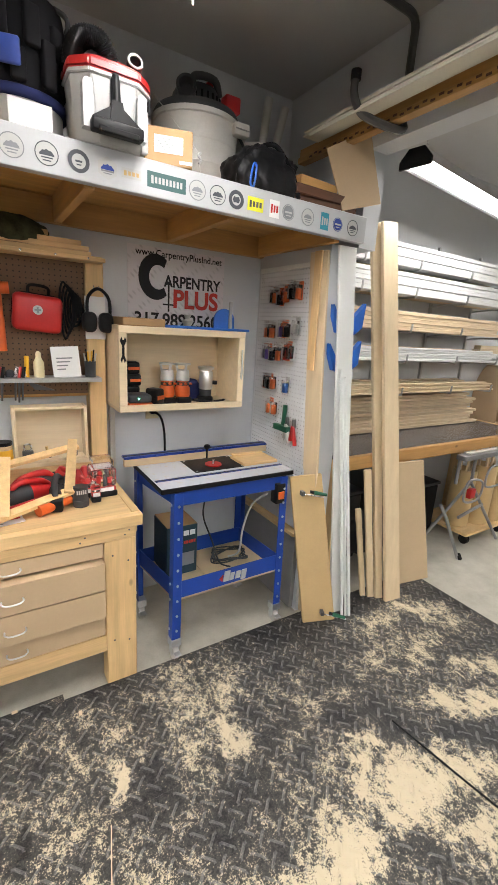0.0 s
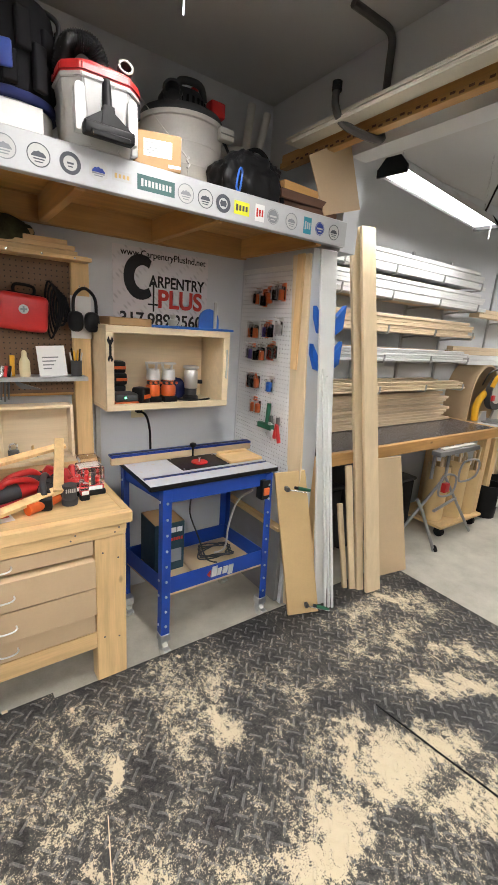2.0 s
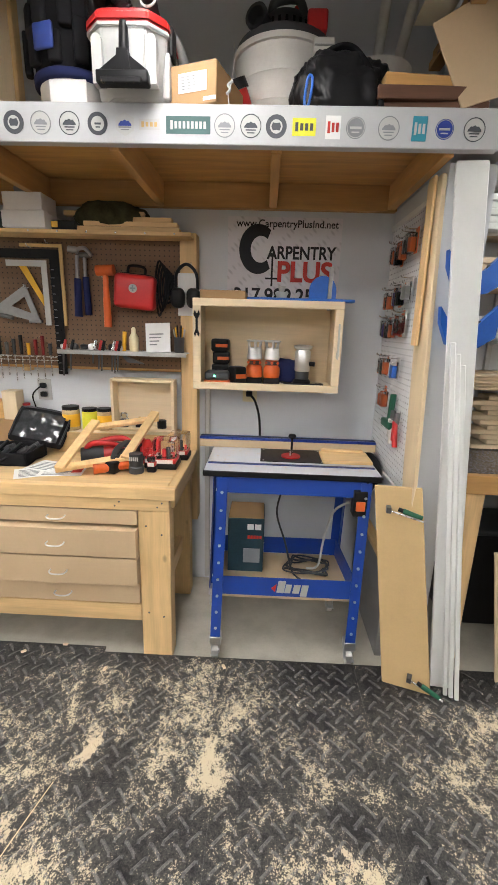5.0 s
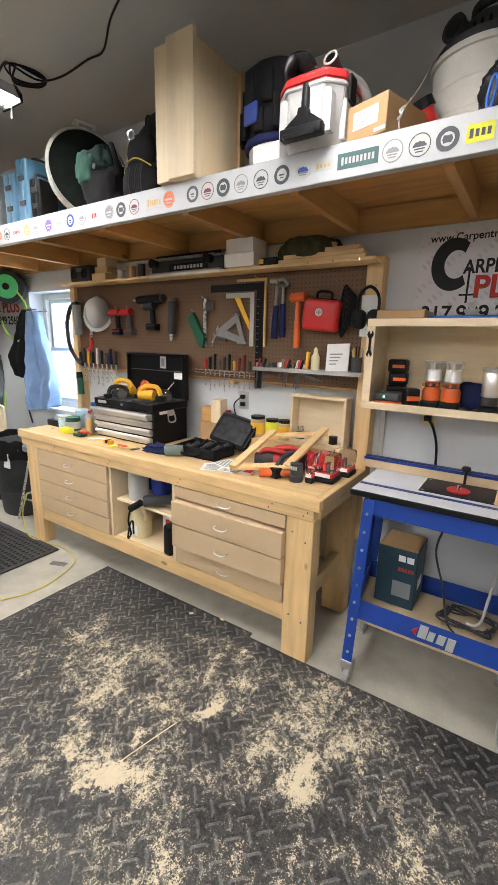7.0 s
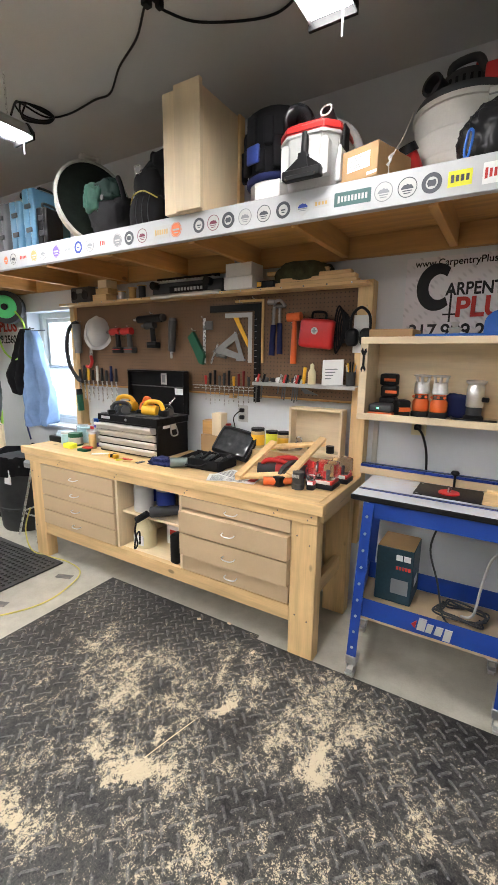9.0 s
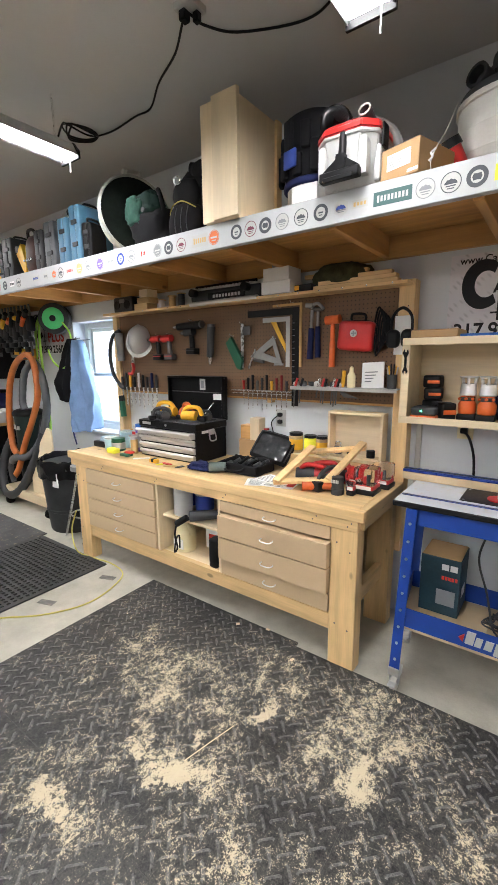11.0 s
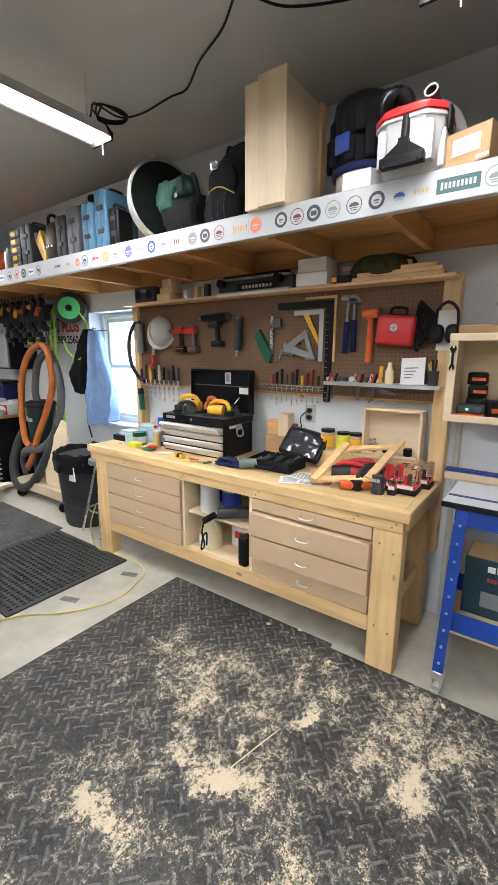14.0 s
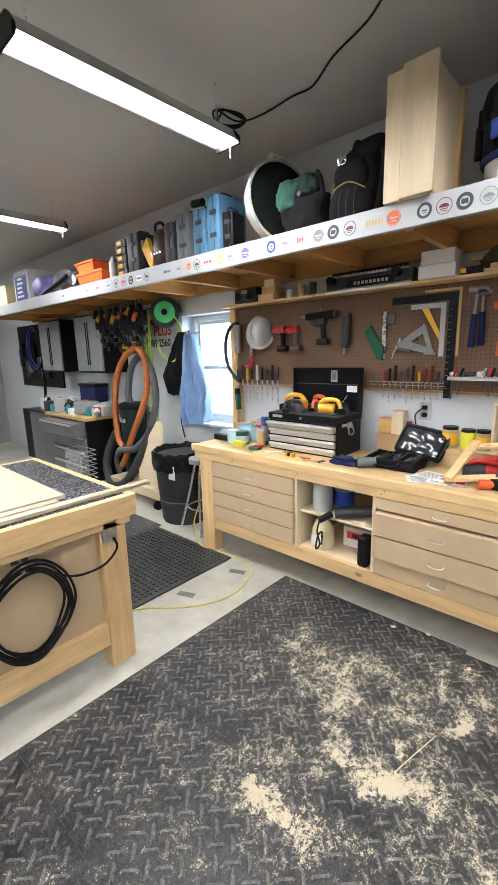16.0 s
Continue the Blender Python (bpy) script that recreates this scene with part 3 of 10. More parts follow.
def workbench():
    x0, x1, y0, y1, top = -1.645, 0.872, 2.05, 2.67, 0.885
    b = thing("workbench", "long pine workbench with tan drawers and a solid edged top", "workbench", ((x0 + x1) / 2, 2.36, 0))
    pbox("worktop", b, pine_x, (x0 + 0.02, y0 + 0.04, top - 0.04), (x1 - 0.04, y1, top), 0.002)
    pbox("front_edge", b, pine_x, (x0, y0, top - 0.055), (x1, y0 + 0.04, top + 0.001), 0.004)
    pbox("end_edge", b, pine_y, (x1 - 0.04, y0 + 0.04, top - 0.055), (x1, y1, top + 0.001), 0.004)
    pbox("apron", b, pine_x, (x0 + 0.03, y0 + 0.008, 0.775), (x1 - 0.03, y0 + 0.05, top - 0.055), 0.003)
    pbox("end_apron", b, pine_y, (x1 - 0.05, y0 + 0.05, 0.775), (x1 - 0.012, y1, top - 0.056), 0.003)
    for a, c in ((0.70, 0.842), (-1.56, -1.42)):
        pbox("leg", b, pine_z, (a, y0 + 0.012, 0), (c, y0 + 0.10, 0.775), 0.004)
        pbox("leg", b, pine_z, (a, y1 - 0.10, 0), (c, y1 - 0.012, 0.775), 0.004)
    for x, zz in ((0.735, 0.70), (0.805, 0.66), (0.735, 0.25), (0.805, 0.23), (-1.53, 0.70), (-1.46, 0.66), (-1.53, 0.25)):
        prod("screw", b, iron, (x, y0 + 0.0125, zz), (x, y0 + 0.0105, zz), 0.0045, n=8)
    for x in (-1.2, -0.6, 0.0, 0.6, 0.79):
        for zz in (0.795, 0.815):
            prod("screw", b, iron, (x + 0.02 * (zz > 0.8), y0 + 0.0085, zz), (x + 0.02 * (zz > 0.8), y0 + 0.0065, zz), 0.004, n=8)
    pbox("bottom_rail", b, pine_x, (-1.42, y0 + 0.015, 0.20), (0.70, y0 + 0.055, 0.29), 0.003)
    pbox("side_rail", b, pine_y, (0.76, y0 + 0.10, 0.30), (0.80, y1 - 0.10, 0.39), 0.003)
    pbox("bottom_shelf", b, birch_x, (-1.42, y0 + 0.055, 0.27), (0.70, y1 - 0.02, 0.288), 0.001)
    pbox("divider", b, birch_z, (-0.615, y0 + 0.02, 0.29), (-0.595, y1 - 0.03, 0.775), 0.001)
    pbox("divider", b, birch_z, (-0.055, y0 + 0.02, 0.29), (-0.035, y1 - 0.03, 0.775), 0.001)
    pbox("cubby_shelf", b, birch_x, (-0.595, y0 + 0.06, 0.535), (-0.055, y1 - 0.03, 0.553), 0.001)
    pbox("back_panel", b, birch_x, (-1.42, y1 - 0.03, 0.2), (0.72, y1 - 0.012, 0.775), 0)
    zs = [0.295, 0.412, 0.532, 0.652, 0.772]
    for lo, hi in zip(zs, zs[1:]):
        drawer(b, -1.412, -0.620, lo + 0.004, hi - 0.004, y0 + 0.004)
    for lo, hi, y in ((0.296, 0.398, 0.012), (0.407, 0.544, -0.014), (0.552, 0.686, -0.018), (0.702, 0.770, 0.012)):
        drawer(b, -0.030, 0.694, lo, hi, y0 + y)


workbench()


# ---- overhead shelf with its stickers ----
SHELF = 2.285


sticker_ink = M("faded_dark_print", (0.06, 0.065, 0.08), 0.6, var=0.15, bump=0)


def sticker(parent, x, z, style, r=0.036, w=0.0, colour=None):
    """A printed sticker on the board: disc, hexagon, gear, bar or plain block, each a thin printed sheet with raised print."""
    y = 1.995
    face = colour or white_plastic
    bm = B()
    flat = lambda pts, d: prism(bm, pts, y - d, y - 0.0002, "xz")
    circ = lambda rr, n=28, ph=0.0: [(x + rr * math.cos(2 * math.pi * i / n + ph), z + rr * math.sin(2 * math.pi * i / n + ph)) for i in range(n)]
    if style in ("ring", "dark_ring", "solid"):
        flat(circ(r), 0.0008)
    elif style == "hex":
        flat(circ(r, 6, math.pi / 6), 0.0008)
    elif style == "gear":
        flat([(x + (r if i % 2 else r * 0.86) * math.cos(math.pi * i / 18), z + (r if i % 2 else r * 0.86) * math.sin(math.pi * i / 18)) for i in range(36)], 0.0008)
    else:
        flat([(x - w / 2, z - r), (x + w / 2, z - r), (x + w / 2, z + r), (x - w / 2, z + r)], 0.0008)
    s = part("sticker", bm, face, parent)

    def mark(mat, *outlines):
        b2 = B()
        for o in outlines:
            prism(b2, o, y - 0.0016, y - 0.0007, "xz")
        part("print", b2, mat, s)

    band = lambda r0, r1, a0, a1, n=18: [(x + r0 * math.cos(a0 + (a1 - a0) * i / n), z + r0 * math.sin(a0 + (a1 - a0) * i / n)) for i in range(n + 1)] + \
        [(x + r1 * math.cos(a1 - (a1 - a0) * i / n), z + r1 * math.sin(a1 - (a1 - a0) * i / n)) for i in range(n + 1)]
    rect = lambda cx, cz, ww, hh: [(x + cx - ww / 2, z + cz - hh / 2), (x + cx + ww / 2, z + cz - hh / 2), (x + cx + ww / 2, z + cz + hh / 2), (x + cx - ww / 2, z + cz + hh / 2)]
    mound = [(x + r * 0.62 * math.cos(math.pi * i / 10), z - r * 0.15 + r * 0.5 * abs(math.sin(math.pi * i / 10)) * (0.8 + 0.2 * (i % 2))) for i in range(11)]
    return mark, band, rect, mound, x, z, r


def stickers(parent):
    P2 = 2 * math.pi
    rings = [(0.446, "ring", ink_grey), (0.545, "ring", sticker_ink), (0.642, "gear", sticker_ink), (0.735, "hex", ink_blue), (1.073, "ring", ink_grey), (1.161, "ring", sticker_ink),
             (1.246, "dark_ring", sticker_ink), (1.619, "ring", ink_grey), (1.899, "ring", sticker_ink), (0.353, "dark_ring", sticker_ink), (0.267, "ring", ink_maroon), (0.180, "gear", sticker_ink),
             (-0.203, "ring", ink_maroon), (-0.302, "dark_ring", sticker_ink), (-0.627, "ring", ink_grey), (-0.730, "gear", ink_blue), (-1.077, "ring", ink_grey),
             (-1.409, "ring", sticker_ink), (-2.02, "ring", sticker_ink), (-2.25, "dark_ring", sticker_ink), (-2.36, "ring", ink_red), (-2.48, "ring", sticker_ink)]
    for i, (x, style, col) in enumerate(rings):
        mark, band, rect, mound, cx, cz, r = sticker(parent, x, 2.222, style)
        if style == "dark_ring":
            mark(col, band(r * 0.58, r * 0.97, 0, P2 * 0.999, 30))
            mark(col, [(cx + r * 0.45 * math.cos(P2 * k / 8), cz + r * 0.45 * math.sin(P2 * k / 8) * (1 if k % 2 else 0.6)) for k in range(8)])
        elif style == "ring":
            mark(col, band(r * 0.90, r * 0.98, 0, P2 * 0.999, 30), mound)
            mark(col, rect(0, -r * 0.32, r * 0.95, r * 0.10), rect(0, -r * 0.55, r * 0.7, r * 0.09))
        elif style == "gear":
            mark(col, band(r * 0.62, r * 0.95, 0, P2 * 0.999, 30))
            mark(col, rect(0, 0, r * 0.6, r * 0.16), rect(0, -r * 0.28, r * 0.42, r * 0.1))
        else:
            mark(col, mound)
            mark(ink_grey, rect(0, -r * 0.25, r * 1.2, r * 0.12), rect(0, -r * 0.45, r * 0.8, r * 0.08))
    discs = [(0.033, ink_orange, 0.036), (-0.395, ink_grey, 0.034), (-0.944, ink_purple, 0.037), (-1.176, ink_tan, 0.036), (-1.498, ink_orange, 0.026), (1.510, ink_grey, 0.032), (1.802, ink_blue, 0.030)]
    for x, col, r in discs:
        mark, band, rect, mound, cx, cz, r = sticker(parent, x, 2.222, "solid", r, colour=col)
        mark(white_plastic, rect(0, 0, r * 1.2, r * 0.22), rect(0, -r * 0.4, r * 0.8, r * 0.12), band(r * 0.86, r * 0.92, 0, P2 * 0.999, 24))
    bars = [(0.950, 0.150, 0.026, ink_green, white_plastic), (1.339, 0.078, 0.026, ink_yellow, sticker_ink), (1.72, 0.048, 0.036, ink_teal, white_plastic), (1.435, 0.05, 0.034, paper, ink_red),
            (0.818, 0.07, 0.016, white_plastic, ink_tan), (-0.066, 0.11, 0.030, white_plastic, ink_tan), (-0.518, 0.052, 0.028, paper, ink_red), (-0.831, 0.07, 0.014, white_plastic, ink_grey),
            (-1.294, 0.09, 0.020, white_plastic, ink_red), (-1.615, 0.05, 0.018, white_plastic, ink_grey), (-1.754, 0.09, 0.020, white_plastic, ink_blue), (-2.13, 0.07, 0.02, paper, sticker_ink),
            (-2.62, 0.08, 0.022, paper, ink_blue), (-2.80, 0.06, 0.02, paper, ink_red), (-3.0, 0.07, 0.024, paper, sticker_ink), (-3.25, 0.08, 0.02, paper, ink_grey), (-3.5, 0.06, 0.026, paper, sticker_ink)]
    for x, w, h, face, col in bars:
        mark, band, rect, mound, cx, cz, r = sticker(parent, x, 2.222, "bar", h, w, face)
        n = max(3, int(w / 0.016))
        mark(col, *[rect(-w * 0.42 + w * 0.84 * (k + 0.5) / n, 0, w * 0.84 / n * 0.62, h * (0.8 if k else 1.0)) for k in range(n)])


def overhead_shelf():
    s = thing("overhead_shelf", "long pine storage shelf with a white stickered front board", "shelf", (-1.7, 2.38, 2.16))
    x0, x1 = -6.2, 1.99
    pbox("front_board", s, white_board, (x0, 1.995, 2.165), (x1, 2.033, SHELF), 0.003, "white front board covered with round stickers")
    for a, c in ((x0, -3.4), (-3.395, -0.95), (-0.945, 1.87)):
        pbox("deck_panel", s, ply, (a, 2.033, SHELF - 0.018), (c, WALL, SHELF - 0.001), 0.001)
    pbox("ledger", s, old_x, (x0, WALL - 0.04, 2.15), (1.87, WALL - 0.001, SHELF - 0.018), 0.003)
    for x in (1.84, 1.25, 0.68, 0.10, -0.50, -1.10, -1.70, -2.30, -2.90, -3.5, -4.1, -4.7, -5.3, -5.9):
        pbox("joist", s, old_y, (x - 0.019, 2.033, 2.155), (x + 0.019, WALL - 0.04, SHELF - 0.018), 0.003)
    stickers(s)
    return s


overhead_shelf()


# ---- pegboard behind the bench ----
def tool_wall():
    w = thing("pegboard", "brown hardboard pegboard in a pine frame with a narrow top shelf", "pegboard", (-0.43, 2.70, 0.885))
    pbox("board", w, peg_brown, (-1.73, 2.695, 1.335), (0.82, 2.701, 1.99), 0)
    for a, c in ((0.785, 0.872), (-1.76, -1.70)):
        pbox("post", w, pine_z, (a, 2.665, 0.45 if a > 0 else 0.885), (c, 2.757, 2.02), 0.003)
    for x in (-0.9, -0.1):
        pbox("stud", w, pine_z, (x - 0.02, 2.702, 1.3), (x + 0.02, 2.757, 1.99), 0.002)
    pbox("batten", w, old_x, (-1.70, 2.702, 1.32), (0.785, 2.757, 1.36), 0.002)
    pbox("top_shelf", w, pine_x, (-1.75, 2.56, 1.985), (0.86, 2.757, 2.003), 0.002)
    for i in range(18):
        x = -1.65 + i * 0.143
        prod("screw", w, steel, (x, 2.558, 1.994), (x, 2.562, 1.994), 0.005, n=8)


tool_wall()


# ---- router table ----
def castor(parent, x, y):
    pbox("castor_bracket", parent, zinc, (x - 0.028, y - 0.028, 0.085), (x + 0.028, y + 0.028, 0.13), 0.003)
    for k in (-1, 1):
        bm = prism(B(), [(y - 0.022, 0.085), (y + 0.022, 0.085), (y + 0.012, 0.03), (y - 0.012, 0.03)], x + k * 0.018, x + k * 0.021, "yz")
        part("castor_fork", bm, zinc, parent)
    w = prod("castor_wheel", parent, pale_grey, (x - 0.014, y, 0.036), (x + 0.014, y, 0.036), 0.036, n=20)
    prod("castor_hub", w, zinc, (x - 0.017, y, 0.036), (x + 0.017, y, 0.036), 0.014, n=12)
    pbox("brake_pedal", parent, zinc, (x - 0.018, y - 0.060, 0.048), (x + 0.018, y - 0.022, 0.056), 0.002)


# corners of the stand: where each leg meets the top, and where its castor stands
STAND_TOP = ((1.072, 2.135), (1.706, 2.132), (1.012, 2.540), (1.690, 2.545))
STAND_FOOT = ((1.050, 2.088), (1.697, 2.094), (0.995, 2.482), (1.662, 2.490))


def stand_at(k, z):
    """Where leg k of the splayed stand is at height z."""
    u = (0.93 - z) / 0.80
    return tuple(a + (b - a) * u for a, b in zip(STAND_TOP[k], STAND_FOOT[k]))


def plate_between(a, b, z0, z1, thick=0.004):
    """An upright sheet from leg a to leg b, following their splay."""
    bm = B()
    rows = []
    for z in (z0, z1):
        (xa, ya), (xb, yb) = stand_at(a, z), stand_at(b, z)
        d = Vector((yb - ya, xa - xb, 0)).normalized() * thick
        rows += [Vector((xa, ya, z)), Vector((xb, yb, z)), Vector((xb, yb, z)) + d, Vector((xa, ya, z)) + d]
    v = [bm.verts.new(p) for p in rows]
    for q in ((0, 1, 2, 3), (4, 5, 6, 7), (0, 1, 5, 4), (1, 2, 6, 5), (2, 3, 7, 6), (3, 0, 4, 7)):
        bm.faces.new([v[n] for n in q])
    return bm


def router_table():
    x0, x1, y0, y1, z = 0.982, 1.775, 2.115, 2.715, 0.957
    r = thing("router_table", "blue steel router table with a grey laminate top on castors", "router table", ((x0 + x1) / 2, 2.43, 0))
    bm = box(B(), (x0, y0, z - 0.028), (x1, y1, z - 0.0015), 0.004)
    top = part("table_top", bm, black_plastic, r, "black edged table top")
    pbox("laminate_face", top, laminate, (x0 + 0.004, y0 + 0.004, z - 0.0015), (x1 - 0.004, y1 - 0.004, z), 0)
    pbox("track", top, blue_alu, (x0 + 0.01, 2.218, z), (x1 - 0.01, 2.242, z + 0.0025), 0.001, "blue track")
    pbox("track_slot", top, black_metal, (x0 + 0.01, 2.227, z + 0.0025), (x1 - 0.01, 2.233, z + 0.003), 0)
    pbox("insert_plate", top, black_metal, (1.235, 2.275, z), (1.545, 2.49, z + 0.003), 0.002, "black insert plate")
    prod("reducing_ring", top, red_plastic, (1.385, 2.365, z + 0.003), (1.385, 2.365, z + 0.009), 0.047, n=28, label="red ring round the cutter")
    prod("router_bit", top, steel, (1.385, 2.365, z + 0.009), (1.385, 2.365, z + 0.03), 0.008)
    for x, y in ((1.25, 2.29), (1.53, 2.29), (1.25, 2.47), (1.53, 2.47)):
        prod("plate_screw", top, zinc, (x, y, z + 0.003), (x, y, z + 0.0045), 0.005, n=8)
    fence = pbox("fence", r, mdf, (0.914, 2.49, z + 0.003), (1.832, 2.515, z + 0.044), 0.002, "tan fence face")
    pbox("fence_rail", fence, blue_alu, (0.914, 2.488, z + 0.044), (1.832, 2.545, z + 0.058), 0.003, "blue fence rail")
    pbox("rail_slot", fence, black_metal, (0.916, 2.508, z + 0.058), (1.830, 2.522, z + 0.0595), 0)
    bm = lathe(B(), [(0.006, 0), (0.006, 0.058), (0.016, 0.060), (0.021, 0.070), (0.016, 0.080), (0.001, 0.083)], (1.395, 2.47, z + 0.01), 16)
    part("fence_knob", bm, black_plastic, fence)
    prod("guard_arm", fence, black_plastic, (1.395, 2.47, z + 0.066), (1.395, 2.50, z + 0.066), 0.007)
    # splayed angle-steel legs with their rows of bolts
    for k in range(4):
        sx, sy = (1, -1)[k % 2], (1, -1)[k // 2]
        bm = B()
        box(bm, (-0.006 * sx, -0.006 * sy, 0.13), (0.042 * sx, -0.002 * sy, z - 0.03), 0.001)
        box(bm, (-0.006 * sx, -0.002 * sy, 0.13), (-0.002 * sx, 0.044 * sy, z - 0.03), 0.001)
        for v in bm.verts:
            px, py = stand_at(k, v.co.z)
            v.co.x, v.co.y = v.co.x + px - 0.018 * sx, v.co.y + py - 0.018 * sy
        leg = part("leg", bm, blue_steel, r)
        for n in range(9):
            zz = 0.18 + n * 0.085
            px, py = stand_at(k, zz)
            part("bolt_head", rod(B(), (px, py - 0.0245 * sy, zz), (px, py - 0.030 * sy, zz), 0.0068, n=8), zinc, leg)
            if n in (0, 2, 3, 8):
                part("bolt_head", rod(B(), (px - 0.0245 * sx, py + 0.008 * sy, zz), (px - 0.030 * sx, py + 0.008 * sy, zz), 0.0068, n=8), zinc, leg)
        castor(r, *STAND_FOOT[k])
    for a, b, side in ((0, 1, ""), (3, 2, ""), (2, 0, "side_"), (1, 3, "side_")):
        part(side + "top_apron", plate_between(a, b, z - 0.105, z - 0.03), blue_steel, r)
        part(side + "shelf_apron", plate_between(a, b, 0.348, 0.440), blue_steel, r)
    bm = B()
    quad = [stand_at(k, 0.36) for k in (0, 1, 3, 2)]
    prism(bm, quad, 0.332, 0.346, "xy")
    part("lower_shelf", bm, mdf, r)
    # plain white lettering shapes on the apron
    bm = B()
    (xa, ya), (xb, yb) = stand_at(0, 0.39), stand_at(1, 0.39)
    for k, (w, h0, h1) in enumerate(((0.034, 0.37, 0.43), (0.026, 0.37, 0.412), (0.03, 0.37, 0.412), (0.03, 0.355, 0.412))):
        x = 1.335 + k * 0.037
        y = ya + (yb - ya) * (x - xa) / (xb - xa) - 0.0105
        prism(bm, [(x, h0), (x + w, h0), (x + w + 0.008, h1), (x + 0.008, h1)], y - 0.001, y + 0.006, "xz")
    part("badge", bm, white_plastic, r, "white painted badge shapes")
    part("badge_mark", prism(B(), [(1.31, 0.39), (1.328, 0.372), (1.333, 0.412)], y - 0.001, y + 0.006, "xz"), red_plastic, r)
    # router hanging under the top, switch box
    bm = lathe(B(), [(0.03, 0.78), (0.045, 0.79), (0.048, 0.90), (0.075, 0.905), (0.075, 0.928)], (1.385, 2.38, 0), 20)
    part("router_motor", bm, dark_grey, r)
    sw = pbox("switch_box", r, black_plastic, (1.655, 2.10, 0.77), (1.715, 2.16, 0.89), 0.006)
    pbox("stop_paddle", sw, orange_plastic, (1.665, 2.092, 0.80), (1.705, 2.101, 0.845), 0.003)
    psweep("power_cord", r, pale_grey, [(1.66, 2.2, 0.80), (1.60, 2.26, 0.72), (1.57, 2.30, 0.55), (1.55, 2.30, 0.40), (1.50, 2.34, 0.356)], 0.006)
    psweep("power_cord", r, dark_grey, [(1.36, 2.38, 0.80), (1.33, 2.36, 0.66), (1.38, 2.34, 0.50), (1.42, 2.30, 0.36), (1.46, 2.24, 0.352)], 0.005)
    loops = [(1.50 + 0.11 * math.cos(a * 1.02) + 0.03 * math.sin(3 * a), 2.34 + 0.07 * math.sin(a) + 0.02 * math.cos(2.3 * a), 0.354 + 0.028 * abs(math.sin(1.7 * a))) for a in [k * 0.7 for k in range(36)]]
    psweep("coiled_cord", r, dark_grey, loops, 0.0045)


router_table()


# ---- wall cabinet over the router table ----
def router_cabinet():
    x0, x1, y0, y1, z0, z1 = 0.885, 1.605, 2.45, WALL - 0.002, 1.268, 1.70
    c = thing("wall_cabinet", "open-fronted birch plywood cabinet holding trim routers", "wall cabinet", ((x0 + x1) / 2, 2.6, z0))
    t = 0.02
    for n, a, b in (("bottom_panel", (x0, y0 + 0.02, z0), (x1, y1, z0 + t)), ("top_panel", (x0, y0 + 0.02, z1 - t), (x1, y1, z1)),
                    ("side_panel", (x0, y0 + 0.02, z0 + t), (x0 + t, y1, z1 - t)), ("side_panel", (x1 - t, y0 + 0.02, z0 + t), (x1, y1, z1 - t)),
                    ("back_panel", (x0 + t, y1 - 0.008, z0 + t), (x1 - t, y1, z1 - t))):
        pbox(n, c, birch_x, a, b, 0.001)
    for n, a, b in (("face_rail", (x0, y0, z0), (x1, y0 + 0.02, z0 + 0.035)), ("face_rail", (x0, y0, z1 - 0.035), (x1, y0 + 0.02, z1)),
                    ("face_stile", (x0, y0, z0 + 0.035), (x0 + 0.04, y0 + 0.02, z1 - 0.035)), ("face_stile", (x1 - 0.04, y0, z0 + 0.035), (x1, y0 + 0.02, z1 - 0.035))):
        pbox(n, c, birch_x, a, b, 0.002)


router_cabinet()


# ---- banner ----
def plate_banner():
    m, t, b = nodes_of("banner_print")
    c = t.nodes.new("ShaderNodeTexCoord")
    mp = t.nodes.new("ShaderNodeMapping")
    mp.inputs["Rotation"].default_value = (0, radians(45), 0)
    mp.inputs["Scale"].default_value = (1, 1, 1)
    t.links.new(c.outputs["Object"], mp.inputs[0])
    v = t.nodes.new("ShaderNodeTexVoronoi")
    v.inputs["Scale"].default_value, v.inputs["Randomness"].default_value = 22, 0.15
    s = t.nodes.new("ShaderNodeMapping")
    s.inputs["Scale"].default_value = (1.6, 1, 0.6)
    t.links.new(mp.outputs[0], s.inputs[0])
    t.links.new(s.outputs[0], v.inputs[0])
    col = mix(t, ramp(t, v.outputs["Distance"], 0.12, 0.3), (0.46, 0.44, 0.47), (0.68, 0.65, 0.69))
    t.links.new(mix(t, ramp(t, noise_at(t, 6, 4), 0.3, 0.7, 0, 0.3), col, (0.72, 0.70, 0.73)), b.inputs["Base Color"])
    b.inputs["Roughness"].default_value = 0.5
    return m


banner_mat = plate_banner()


